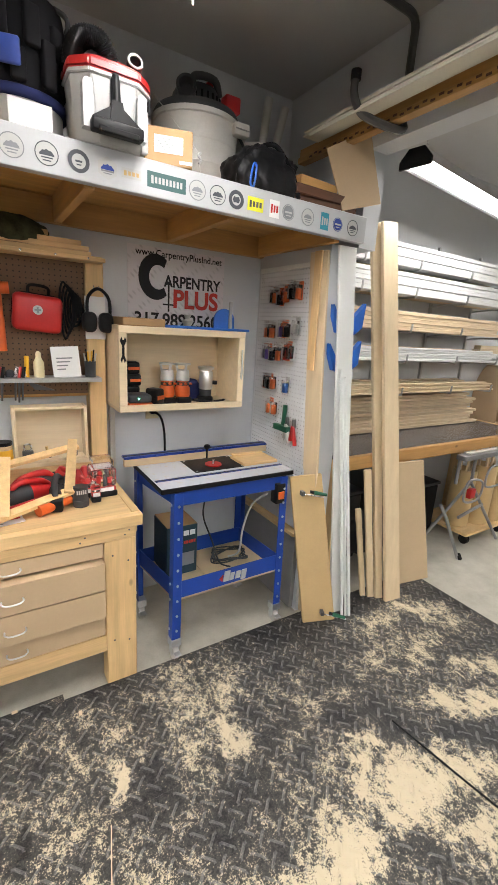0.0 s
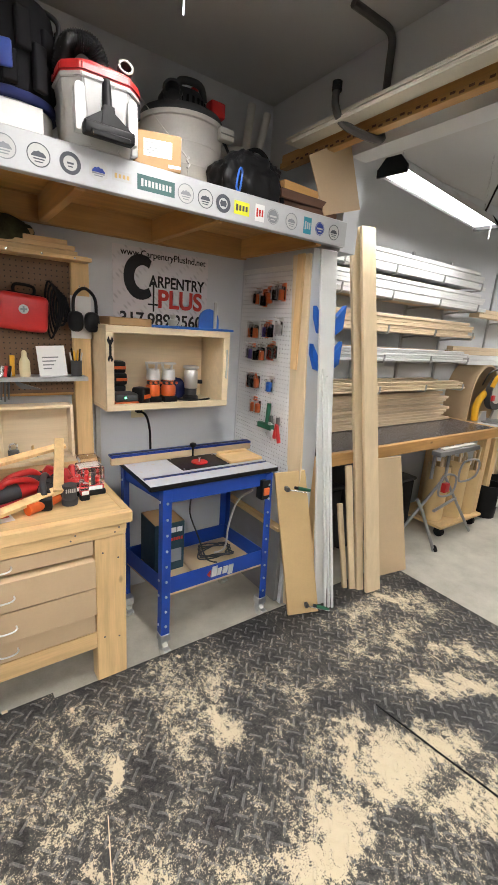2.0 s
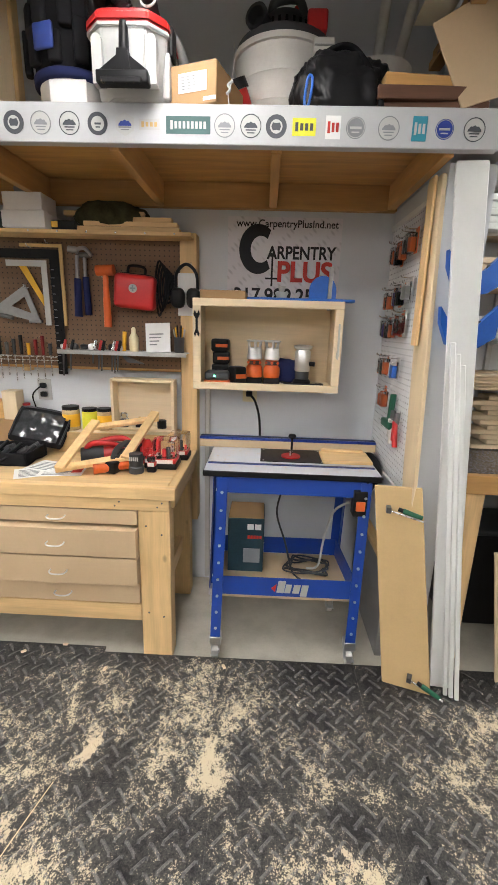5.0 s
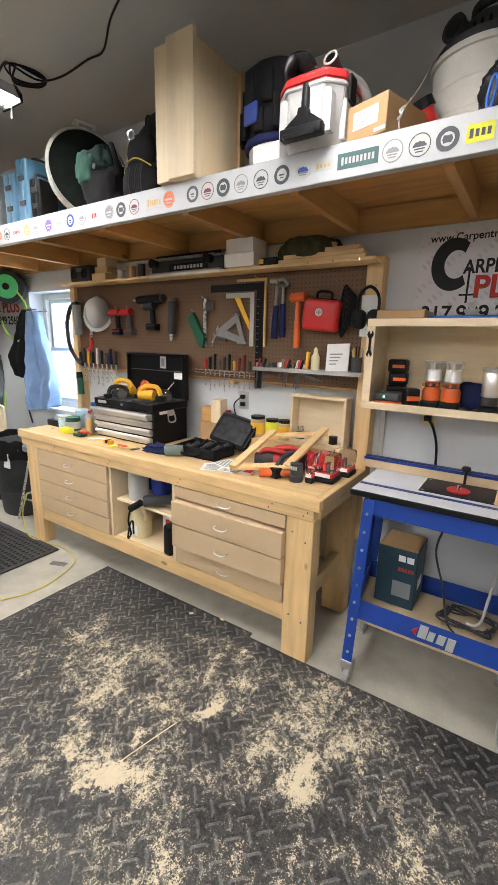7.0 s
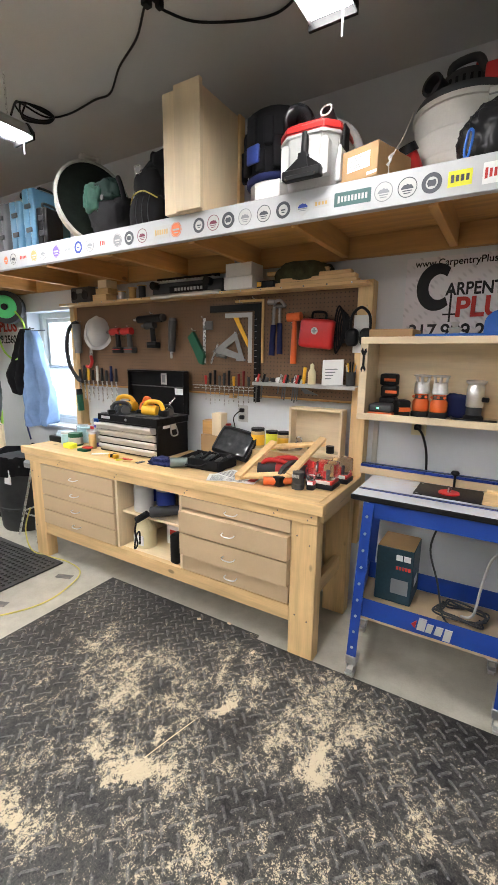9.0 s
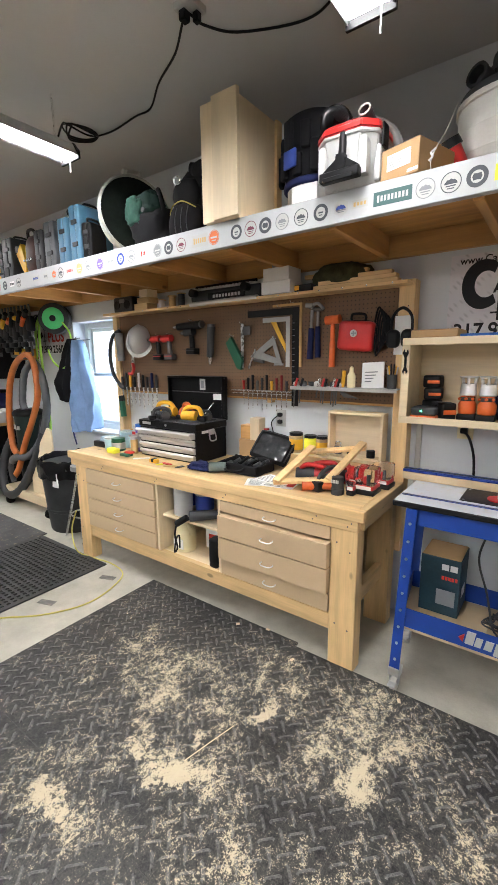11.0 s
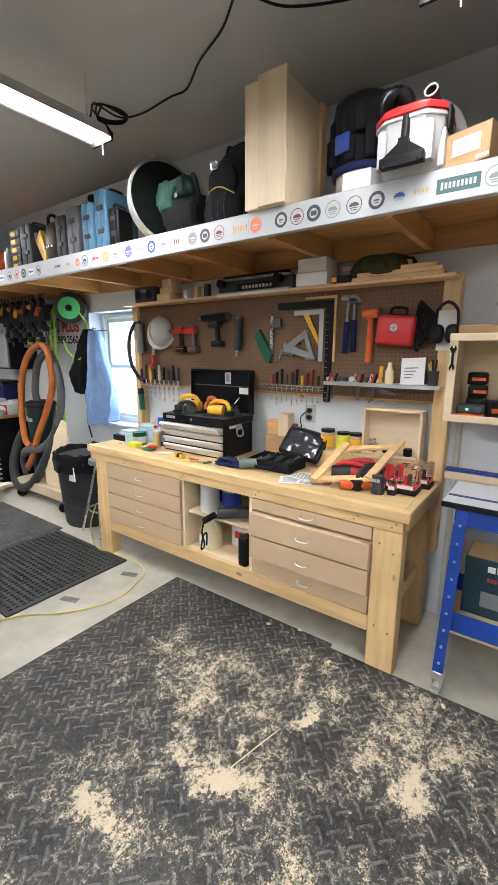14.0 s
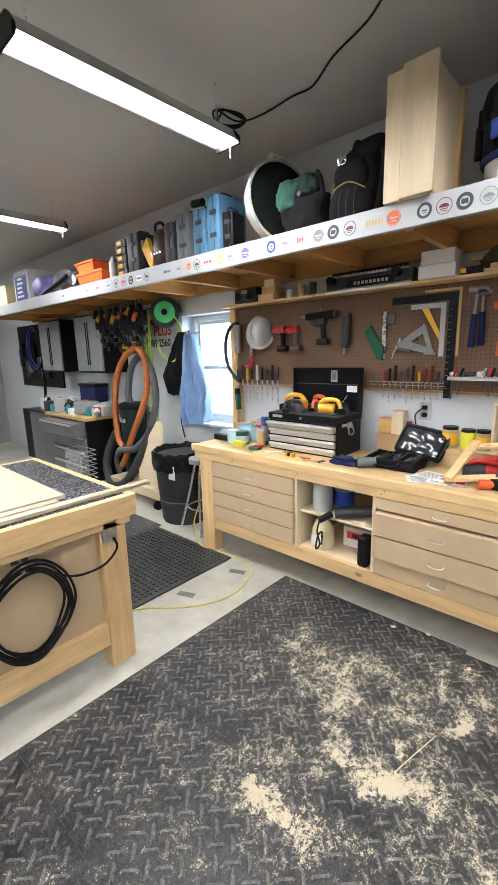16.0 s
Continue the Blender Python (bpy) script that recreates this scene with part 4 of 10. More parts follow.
def banner(x0, x1, z1, h):
    y = WALL
    s = h / 0.62
    n = thing("banner", "printed vinyl shop banner with a clamp emblem and lettering", "banner", ((x0 + x1) / 2, y, z1 - h))
    pbox("sheet", n, banner_mat, (x0, y - 0.003, z1 - h), (x1, y - 0.0005, z1), 0)
    w = x1 - x0
    at = lambda u, v: Matrix.Translation((x0 + u * w, y - 0.0042, z1 - v * h)) @ pose(0, 0, 0, 90, 0, 0)
    words("web_line", "www.CarpentryPlusInd.net", 0.072 * s, ink, n, at(0.52, 0.075), squeeze=0.96, bold=0.0006)
    words("name_line", "ARPENTRY", 0.125 * s, ink, n, at(0.655, 0.40), squeeze=0.84, bold=0.0032 * s)
    words("plus_line", "PLUS", 0.20 * s, ink_red, n, at(0.69, 0.62), squeeze=0.98, bold=0.006 * s)
    words("phone_line", "317.989.2560", 0.15 * s, ink, n, at(0.5, 0.90), squeeze=0.93, bold=0.003 * s)
    cx, cz, ro, ri = x0 + 0.27 * w, z1 - 0.36 * h, 0.175 * s, 0.085 * s
    arc = [(cx + ro * (0.82 * math.cos(a)), cz + ro * math.sin(a)) for a in [radians(50 + 260 * i / 24) for i in range(25)]]
    arc += [(cx + 0.02 * s + ri * 0.9 * math.cos(a), cz + ri * 1.1 * math.sin(a)) for a in [radians(310 - 260 * i / 24) for i in range(25)]]
    part("clamp_emblem", prism(B(), arc, y - 0.0045, y - 0.003, "xz"), ink, n)
    bm = B()
    sx = x0 + 0.40 * w
    for a, b in (((sx - 0.007 * s, z1 - 0.78 * h), (sx + 0.007 * s, z1 - 0.42 * h)), ((sx - 0.05 * s, z1 - 0.70 * h), (sx + 0.05 * s, z1 - 0.68 * h)), ((sx - 0.02 * s, z1 - 0.44 * h), (sx + 0.02 * s, z1 - 0.41 * h))):
        prism(bm, [(a[0], a[1]), (b[0], a[1]), (b[0], b[1]), (a[0], b[1])], y - 0.0045, y - 0.003, "xz")
    part("clamp_screw", bm, ink, n)


banner(1.022, 1.612, 2.122, 0.43)


# ---- lumber rack and outfeed table in the next bay ----
def profile_strip(name, parent, mat, x0, x1, y0, y1, z0, z1, steps=3):
    """A bundle of mouldings: a few strips with stepped faces."""
    bm = B()
    for i in range(steps):
        a, b = z0 + (z1 - z0) * i / steps, z0 + (z1 - z0) * (i + 1) / steps
        d = 0.012 * (i % 2) + 0.004 * i
        box(bm, (x0 + 0.03 * ((i * 7) % 3), y0 + d, a + 0.001), (x1 - 0.05 * ((i * 5) % 3), y1, b - 0.001), 0.003)
    return part(name, bm, mat, parent)


def lumber_rack():
    rk = thing("lumber_rack", "wall rack of steel arms for mouldings and boards", "rack", (3.3, WALL, 1.2))
    levels = (2.20, 2.02, 1.775, 1.555, 1.31)
    for x in (2.45, 3.0, 3.62, 4.22):
        up = pbox("upright", rk, zinc, (x - 0.013, WALL - 0.022, 1.22), (x + 0.013, WALL - 0.001, 2.46), 0.001)
        for z in levels:
            bm = sweep(B(), [(x, WALL - 0.02, z - 0.03), (x, 2.60, z - 0.014), (x, 2.45, z - 0.010), (x, 2.425, z + 0.0), (x, 2.42, z + 0.05)], 0.008, 6, 3)
            part("arm", bm, zinc, up)
    mats = (white_paint, white_paint, trim_x, white_paint, trim_x)
    labels = ("white primed crown moulding lengths on rack arms", "white primed casing lengths in plastic wrap", "raw pine moulding lengths on rack arms",
              "cream painted trim lengths on rack arms", "raw poplar strips on rack arms")
    ends = (4.32, 4.40, 4.30, 4.30, 4.30)
    tops = (0.15, 0.15, 0.135, 0.10, 0.075)
    for z, mat, lab, e, h in zip(levels, mats, labels, ends, tops):
        t = thing("moulding_bundle", lab, "moulding", (3.3, 2.55, z), group="moulding bundles on the rack")
        for k in range(4):
            y = 2.44 + 0.075 * k
            profile_strip("strip", t, mat if k < 2 or mat is trim_x else trim_x, 2.10, e - 0.07 * ((k * 3) % 4), y, y + 0.065, z, z + h * (1 - 0.12 * ((k * 2) % 3)), 5)
    for x in (5.1, 5.9):
        up = pbox("upright", rk, zinc, (x - 0.013, WALL - 0.022, 1.22), (x + 0.013, WALL - 0.001, 2.46), 0.001)
        for z in (1.98, 1.53):
            part("arm", sweep(B(), [(x, WALL - 0.02, z - 0.03), (x, 2.60, z - 0.014), (x, 2.47, z - 0.010), (x, 2.46, z + 0.05)], 0.008, 6, 3), zinc, up)
    t = thing("moulding_bundle", "long raw timber lengths reaching along the wall", "moulding", (5.4, 2.6, 2.0), group="moulding bundles on the rack")
    profile_strip("strip", t, trim_x, 4.45, 6.6, 2.52, 2.62, 1.98, 2.06, 2)
    t = thing("moulding_bundle", "long white and raw boards reaching along the wall", "moulding", (5.4, 2.6, 1.55), group="moulding bundles on the rack")
    profile_strip("strip", t, white_paint, 4.32, 6.8, 2.48, 2.56, 1.53, 1.62, 2)
    profile_strip("strip", t, trim_x, 4.2, 6.8, 2.58, 2.66, 1.62, 1.70, 2)
    st = thing("board_stack", "stack of thin raw boards lying against the wall", "boards", (3.3, 2.66, 0.985))
    for k in range(11):
        pbox("board", st, trim_x, (2.35 + 0.04 * ((k * 5) % 3), 2.56 + 0.006 * k, 0.985 + 0.025 * k), (4.34 - 0.05 * ((k * 3) % 4), 2.74, 1.008 + 0.025 * k), 0.002)


lumber_rack()


def outfeed_table():
    t = thing("outfeed_table", "timber framed outfeed table with a dark worn top", "table", (3.3, 2.4, 0))
    pbox("top_panel", t, dark_top, (2.14, 2.14, 0.955), (4.42, 2.75, 0.98), 0.002)
    pbox("front_rail", t, old_x, (2.10, 2.10, 0.90), (4.46, 2.14, 0.985), 0.003)
    pbox("end_rail", t, pine_y, (4.42, 2.14, 0.90), (4.46, 2.75, 0.984), 0.003)
    for x in (2.16, 4.33):
        for y in (2.15, 2.66):
            pbox("leg", t, pine_z, (x, y, 0), (x + 0.085, y + 0.085, 0.955), 0.003)
    # dark boxes added to fill the dark, cluttered space under the table
    for i, (x0, x1, h) in enumerate(((2.30, 2.72, 0.55), (2.76, 3.25, 0.70), (3.30, 3.70, 0.48))):
        c = thing("clutter_box", "added dark box standing for black clutter beneath the outfeed table", "tote", ((x0 + x1) / 2, 2.56, 0), group="totes under the outfeed table")
        pbox("tub", c, black_plastic if i != 1 else dark_grey, (x0, 2.42, 0), (x1, 2.72, h), 0.02)
        pbox("lid", c, dark_grey, (x0 - 0.01, 2.41, h), (x1 + 0.01, 2.73, h + 0.03), 0.008)


outfeed_table()


# ---- leaning boards by the partition ----
def leaning(name, label, category, foot, head, w, d, material, group=""):
    """A board that leans: foot and head are the middle of its ends; w across, d thick."""
    f, h = Vector(foot), Vector(head)
    t = thing(name, label, category, foot, group=group, world=False)
    up = (h - f)
    q = up.to_track_quat("Z", "Y").to_matrix().to_4x4()
    bm = box(B(), (-w / 2, -d / 2, 0), (w / 2, d / 2, up.length), 0.003)
    lift = min((q @ v.co).z for v in bm.verts)
    part("board", spun(bm, Matrix.Translation((0, 0, -lift + 0.012)) @ q), material, t)
    return t


def slab(name, label, category, bl, br, tr, tl, thick, material, group="", extra=None):
    """A flat board given by the four corners of its face; its thickness goes away from the room."""
    c = [Vector(p) for p in (bl, br, tr, tl)]
    n = (c[1] - c[0]).cross(c[3] - c[0]).normalized() * thick
    base = (c[0] + c[1]) / 2
    t = thing(name, label, category, tuple(base), group=group)
    bm = B()
    f = [bm.verts.new(p) for p in c]
    k = [bm.verts.new(p - n) for p in c]
    bm.faces.new(f)
    bm.faces.new(k[::-1])
    for i in range(4):
        bm.faces.new((f[i], k[i], k[(i + 1) % 4], f[(i + 1) % 4]))
    bmesh.ops.bevel(bm, geom=bm.edges[:], offset=min(0.003, thick * 0.25), segments=1, affect="EDGES")
    part("board" if category == "board" else "sheet", bm, material, t)
    return t


Z0 = 0.016
slab("white_trim", "tall white painted trim board leaning by the partition", "board", (2.045, 1.955, Z0), (2.145, 1.945, Z0), (1.984, 2.035, 2.15), (1.873, 2.04, 2.15), 0.018, white_paint, "white trim boards")
for i in range(3):
    slab("white_trim", "narrow white moulding leaning by the partition", "board", (2.088 + 0.02 * i, 1.905 - 0.012 * i, Z0), (2.106 + 0.02 * i, 1.903 - 0.012 * i, Z0),
         (1.946 + 0.022 * i, 1.992 - 0.006 * i, 1.54 - 0.04 * i), (1.926 + 0.022 * i, 1.994 - 0.006 * i, 1.54 - 0.04 * i), 0.012, white_paint, "white trim boards")
slab("tall_board", "tall narrow raw board leaning on the lumber rack", "board", (2.430, 1.93, Z0), (2.481, 1.915, Z0), (2.375, 2.25, 2.37), (2.304, 2.26, 2.35), 0.03, trim_z, "tall leaning boards")
slab("tall_board", "tall wide tan board leaning on the lumber rack", "board", (2.462, 1.872, Z0), (2.590, 1.859, Z0), (2.448, 2.20, 2.372), (2.338, 2.21, 2.364), 0.025, trim_z, "tall leaning boards")
slab("sheet_offcut", "short narrow tan offcut standing against the table", "panel", (2.365, 2.0, 0.004), (2.40, 1.99, 0.004), (2.34, 2.08, 0.63), (2.297, 2.085, 0.63), 0.02, trim_z, "offcut panels")
slab("sheet_offcut", "narrow raw wood offcut standing against the table", "panel", (2.392, 1.968, Z0), (2.432, 1.95, Z0), (2.36, 2.06, 0.905), (2.308, 2.07, 0.90), 0.022, trim_z, "offcut panels")
slab("sheet_offcut", "plain tan MDF sheet leaning against the table", "panel", (2.615, 1.99, Z0), (2.99, 1.93, Z0), (2.885, 2.06, 0.905), (2.55, 2.08, 0.915), 0.018, mdf, "offcut panels")
slab("tan_board", "long raw pine board leaning on the white pegboard", "board", (1.885, 2.085, Z0), (1.905, 2.0, Z0), (1.853, 2.10, 2.13), (1.847, 2.236, 2.13), 0.02, trim_z)
slab("tan_board", "short raw pine strip fixed along a board", "board", (1.835, 2.165, 1.52), (1.838, 2.115, 1.52), (1.835, 2.125, 2.13), (1.832, 2.18, 2.13), 0.012, pine_z)
cb = slab("cardboard_sheet", "tan cardboard sheet clamped to a board, leaning on the partition", "cardboard", (1.832, 1.965, Z0), (2.03, 1.90, Z0), (1.92, 2.04, 0.94), (1.735, 2.095, 0.926), 0.02, card_light)


def spring_clamp(x, y, z, turn):
    c = thing("bar_clamp", "small steel bar clamp with a green handle", "clamp", (x, y, z), turn, "clamps on the cardboard", world=False)
    prod("bar", c, steel, (-0.06, -0.01, 0.0), (0.09, -0.03, -0.03), 0.004, n=8)
    pbox("jaw", c, iron, (-0.065, -0.022, -0.012), (-0.045, 0.012, 0.014), 0.002)
    prod("grip", c, green_plastic, (0.0, -0.035, 0.012), (0.075, -0.05, -0.004), 0.012, 0.009)
    prod("collar", c, black_plastic, (-0.02, -0.03, 0.016), (0.0, -0.035, 0.012), 0.009)


spring_clamp(1.845, 2.035, 0.84, -10)
spring_clamp(1.985, 1.90, 0.085, -25)


# ---- tread floor mat ----
def floor_mat():
    mat_ob = thing("floor_mat", "black interlocking diamond tread floor tiles dusted with sawdust", "floor mat", (1.1, 0.3, 0), kind="structure")
    size = 0.61
    bm = B()
    box(bm, (0.0002, 0.0002, 0.0), (size - 0.0002, size - 0.0002, 0.0125), 0.0008)
    c, L, W = size / (8 * math.sqrt(2)), 0.033, 0.0078
    r = math.sqrt(0.5)
    for i in range(-12, 13):
        for j in range(0, 24):
            # the lattice runs along the bars, at 45 degrees to the tile's edge
            cx, cy = (i + 0.5) * c * r + (j + 0.5) * c * r, (j + 0.5) * c * r - (i + 0.5) * c * r
            if not (0.012 < cx < size - 0.012 and 0.012 < cy < size - 0.012):
                continue
            ux, uy = (r, -r) if (i + j) % 2 else (r, r)
            k = min(L, (min(cx, size - cx) - 0.003) / r, (min(cy, size - cy) - 0.003) / r)
            base = [(k, 0), (k * 0.75, W), (-k * 0.75, W), (-k, 0), (-k * 0.75, -W), (k * 0.75, -W)]
            lo = [bm.verts.new((cx + p * ux - q * uy, cy + p * uy + q * ux, 0.0125)) for p, q in base]
            hi = [bm.verts.new((cx + 0.86 * p * ux - 0.5 * q * uy, cy + 0.86 * p * uy + 0.5 * q * ux, 0.0160)) for p, q in base]
            bm.faces.new(hi).material_index = 1
            for k in range(6):
                bm.faces.new((lo[k], lo[(k + 1) % 6], hi[(k + 1) % 6], hi[k])).material_index = k % 2
    first = part("tile", bm, tread, mat_ob, sharp=30)
    me = first.data
    me.materials.append(worn_tread)
    me.transform(Matrix.Translation((1.1, 0.3, 0)))
    for col in range(6):
        for row in range(7):
            x, y = -0.72 + col * size, (2.10 if col < 2 else 2.065) - (row + 1) * size
            ob = first if (col, row) == (0, 0) else new("tile", me)
            ob.parent = mat_ob
            ob.location = (x - 1.1, y - 0.3, 0)


floor_mat()


# ---- things on the overhead shelf ----


def tool_bucket():
    b = thing("bucket_organizer", "white bucket wrapped in a black and blue tool organizer", "bucket", (0.50, 2.21, SHELF))
    c = (0.50, 2.21, SHELF)
    part("bucket", lathe(B(), [(0.125, 0), (0.13, 0.01), (0.140, 0.30), (0.143, 0.34), (0.135, 0.34)], c, 32), white_plastic, b, "white plastic bucket")
    pbox("label", b, paper, (0.45, 2.074, SHELF + 0.02), (0.58, 2.080, SHELF + 0.10), 0.001)
    bm = lathe(B(), [(0.138, 0.11), (0.145, 0.12), (0.147, 0.20), (0.152, 0.30), (0.154, 0.36), (0.146, 0.395), (0.12, 0.41)], c, 40)
    for v in bm.verts:
        d = 1 + 0.07 * noise.noise(v.co * 16)
        v.co.x, v.co.y = c[0] + (v.co.x - c[0]) * d, c[1] + (v.co.y - c[1]) * d
    wrap = part("cloth_wrap", bm, black_cloth, b)
    part("blue_hem", lathe(B(), [(0.146, 0.105), (0.151, 0.11), (0.152, 0.13), (0.146, 0.135)], c, 40), blue_cloth, wrap)
    for k in range(14):
        a = radians(-190 + k * 16)
        r = 0.152 + 0.006 * (k % 3)
        bm = box(B(), (-0.026, -0.014, 0), (0.020, 0.012, 0.09 + 0.02 * (k % 3)), 0.008)
        m = Matrix.Translation((c[0] + r * math.cos(a), c[1] + r * math.sin(a), SHELF + 0.14 + 0.10 * (k % 2))) @ pose(0, 0, 0, 0, 0, math.degrees(a) + 90)
        part("pocket", spun(bm, m), black_cloth, wrap)
    bm = box(B(), (-0.038, -0.016, 0), (0.038, 0.0, 0.075), 0.012)
    a = radians(-105)
    part("blue_flap", spun(bm, Matrix.Translation((c[0] + 0.164 * math.cos(a), c[1] + 0.164 * math.sin(a), SHELF + 0.17)) @ pose(0, 0, 0, 0, 0, -15)), M("blue_flap_cloth", (0.02, 0.05, 0.26), 0.6), wrap, "blue pocket flap")
    part("handle_loop", sweep(B(), [(0.63, 2.12, SHELF + 0.26), (0.645, 2.10, SHELF + 0.36), (0.61, 2.13, SHELF + 0.40)], 0.008), dark_grey, b)


def shop_vac_small():
    v = thing("shop_vacuum", "small white and red wet-dry vacuum with black hose", "vacuum", (0.755, 2.085, SHELF))
    x0, x1, y0, y1 = 0.625, 0.882, 1.952, 2.22
    ch = 0.055
    ring = lambda z, g: [(x0 + ch - g, y0 - g, z), (x1 - ch + g, y0 - g, z), (x1 + g, y0 + ch - g, z), (x1 + g, y1 - ch + g, z), (x1 - ch + g, y1 + g, z), (x0 + ch - g, y1 + g, z), (x0 - g, y1 - ch + g, z), (x0 - g, y0 + ch - g, z)]

    def tier(levels, soft=0.006):
        bm = B()
        rows = [[bm.verts.new(p) for p in ring(z, g)] for z, g in levels]
        for lo, hi in zip(rows, rows[1:]):
            for i in range(8):
                bm.faces.new((lo[i], lo[(i + 1) % 8], hi[(i + 1) % 8], hi[i]))
        bm.faces.new(rows[0][::-1])
        bm.faces.new(rows[-1])
        bmesh.ops.bevel(bm, geom=bm.edges[:], offset=soft, segments=2, affect="EDGES")
        return bm

    tank = part("tank", tier([(SHELF, -0.028), (SHELF + 0.018, -0.020), (SHELF + 0.188, 0.0)], 0.004), white_plastic, v, "dusty white plastic tank")
    part("tank_rim", tier([(SHELF + 0.182, 0.006), (SHELF + 0.196, 0.006)], 0.003), white_plastic, v)
    part("lid", tier([(SHELF + 0.196, 0.008), (SHELF + 0.226, 0.006), (SHELF + 0.262, -0.05)]), red_plastic, v, "red lid")
    pbox("lid_badge", v, white_plastic, (0.735, y0 - 0.0065, SHELF + 0.205), (0.79, y0 - 0.001, SHELF + 0.220), 0.001, "white printed badge")
    for x in (0.668, 0.842):
        bm = B()
        arch = [(x - 0.016, SHELF + 0.03), (x + 0.016, SHELF + 0.03)] + [(x + 0.016 * math.cos(a), SHELF + 0.148 + 0.016 * math.sin(a)) for a in [math.pi * k / 8 for k in range(9)]]
        prism(bm, arch, y0 - 0.006, y0 + 0.03, "xz")
        part("tank_rib", bm, white_plastic, tank)
    for y in (2.03, 2.08, 2.13):
        pbox("side_rib", tank, white_plastic, (x1 - 0.02, y - 0.016, SHELF + 0.02), (x1 + 0.005, y + 0.016, SHELF + 0.15), 0.006)
    pbox("side_latch", v, black_plastic, (x1 + 0.002, 2.02, SHELF + 0.14), (x1 + 0.016, 2.075, SHELF + 0.225), 0.004)
    noz = prod("floor_nozzle", v, black_plastic, (0.755, y0 - 0.006, SHELF + 0.085), (0.755, y0 + 0.004, SHELF + 0.195), 0.017, 0.0145, label="black floor nozzle clipped to the tank")
    neck = [(0.730, SHELF + 0.055), (0.780, SHELF + 0.055), (0.776, SHELF + 0.085), (0.772, SHELF + 0.115), (0.738, SHELF + 0.115), (0.734, SHELF + 0.085)]
    part("nozzle_neck", prism(B(), neck, y0 - 0.026, y0 + 0.006, "xz"), black_plastic, noz)
    for sgn in (-1, 1):
        web = [(0.755 + sgn * 0.02, SHELF + 0.10), (0.755 + sgn * 0.078, SHELF + 0.060), (0.755 + sgn * 0.078, SHELF + 0.052), (0.755 + sgn * 0.02, SHELF + 0.052)]
        part("nozzle_web", prism(B(), web, y0 - 0.020, y0 + 0.002, "xz"), black_plastic, noz)
    pbox("nozzle_foot", noz, black_plastic, (0.672, y0 - 0.040, SHELF + 0.018), (0.838, y0 + 0.002, SHELF + 0.054), 0.006)
    pbox("nozzle_brush", noz, rubber, (0.690, y0 - 0.050, SHELF + 0.012), (0.820, y0 - 0.040, SHELF + 0.030), 0.003)
    z = SHELF + 0.25
    loop = [(0.640, 2.09, z - 0.03), (0.645, 2.05, z + 0.012), (0.660, 2.005, z + 0.034), (0.690, 1.985, z + 0.040), (0.722, 1.985, z + 0.034), (0.745, 1.995, z + 0.005), (0.748, 2.02, z - 0.02)]
    psweep("hose", v, M("glossy_black_hose", (0.014, 0.014, 0.015), 0.22, var=0.2, bump=0), loop, 0.028, 14, 14, ribs=0.16, label="glossy black ribbed hose")
    psweep("handle", v, white_plastic, [(0.730, 2.10, z - 0.005), (0.735, 2.09, z + 0.022), (0.790, 2.09, z + 0.022), (0.80, 2.10, z - 0.005)], 0.012, 10)
    tube = Matrix.Translation((0.835, 2.05, z - 0.010)) @ pose(0, 0, 0, 70, 0, -4)
    bm = lathe(B(), [(0.0235, -0.02), (0.0235, 0.055), (0.0255, 0.056), (0.0255, 0.076), (0.0195, 0.076), (0.0190, 0.03), (0.005, 0.029)], (0, 0, 0), 24)
    part("hose_cuff", spun(bm, tube), dark_grey, v)
    part("cuff_ring", sweep(B(), [tube @ Vector((0.0225 * math.cos(a), 0.0225 * math.sin(a), 0.077)) for a in [math.pi * k / 8 for k in range(16)]], 0.0038, 8, 2, True), pale_grey, v, "worn pale cuff rim")
    psweep("wand", v, grey_plastic, [(0.836, 2.06, z + 0.002), (0.850, 2.10, z + 0.008), (0.885, 2.15, z - 0.012), (0.910, 2.18, z - 0.07)], 0.020, 10)


def parcel(x0, x1, y0, y1, h, turn=0):
    p = thing("cardboard_box", "closed brown cardboard box with a white address label", "box", ((x0 + x1) / 2, (y0 + y1) / 2, SHELF), turn, world=False)
    w, d = (x1 - x0) / 2, (y1 - y0) / 2
    pbox("carton", p, card, (-w, -d, 0), (w, d, h), 0.003)
    pbox("label", p, paper, (-w * 0.6, -d - 0.0015, h * 0.32), (w * 0.6, -d - 0.0002, h * 0.78), 0)
    bm = B()
    for k in range(5):
        box(bm, (-w * 0.5, -d - 0.002, h * (0.40 + 0.07 * k)), (w * (0.1 + 0.07 * (k % 3)), -d - 0.0015, h * (0.415 + 0.07 * k)))
    part("label_print", bm, ink_grey, p)
    pbox("corner_sticker", p, paper, (w * 0.45, -d - 0.0012, h * 0.08), (w * 0.98, -d - 0.0002, h * 0.17), 0)
    pbox("flap_seam", p, ink_tan, (-w, -0.001, h), (w, 0.001, h + 0.0006), 0)
    pbox("tape", p, ink_tan, (-w * 0.99, -0.022, h + 0.0006), (w * 0.99, 0.022, h + 0.0012), 0)


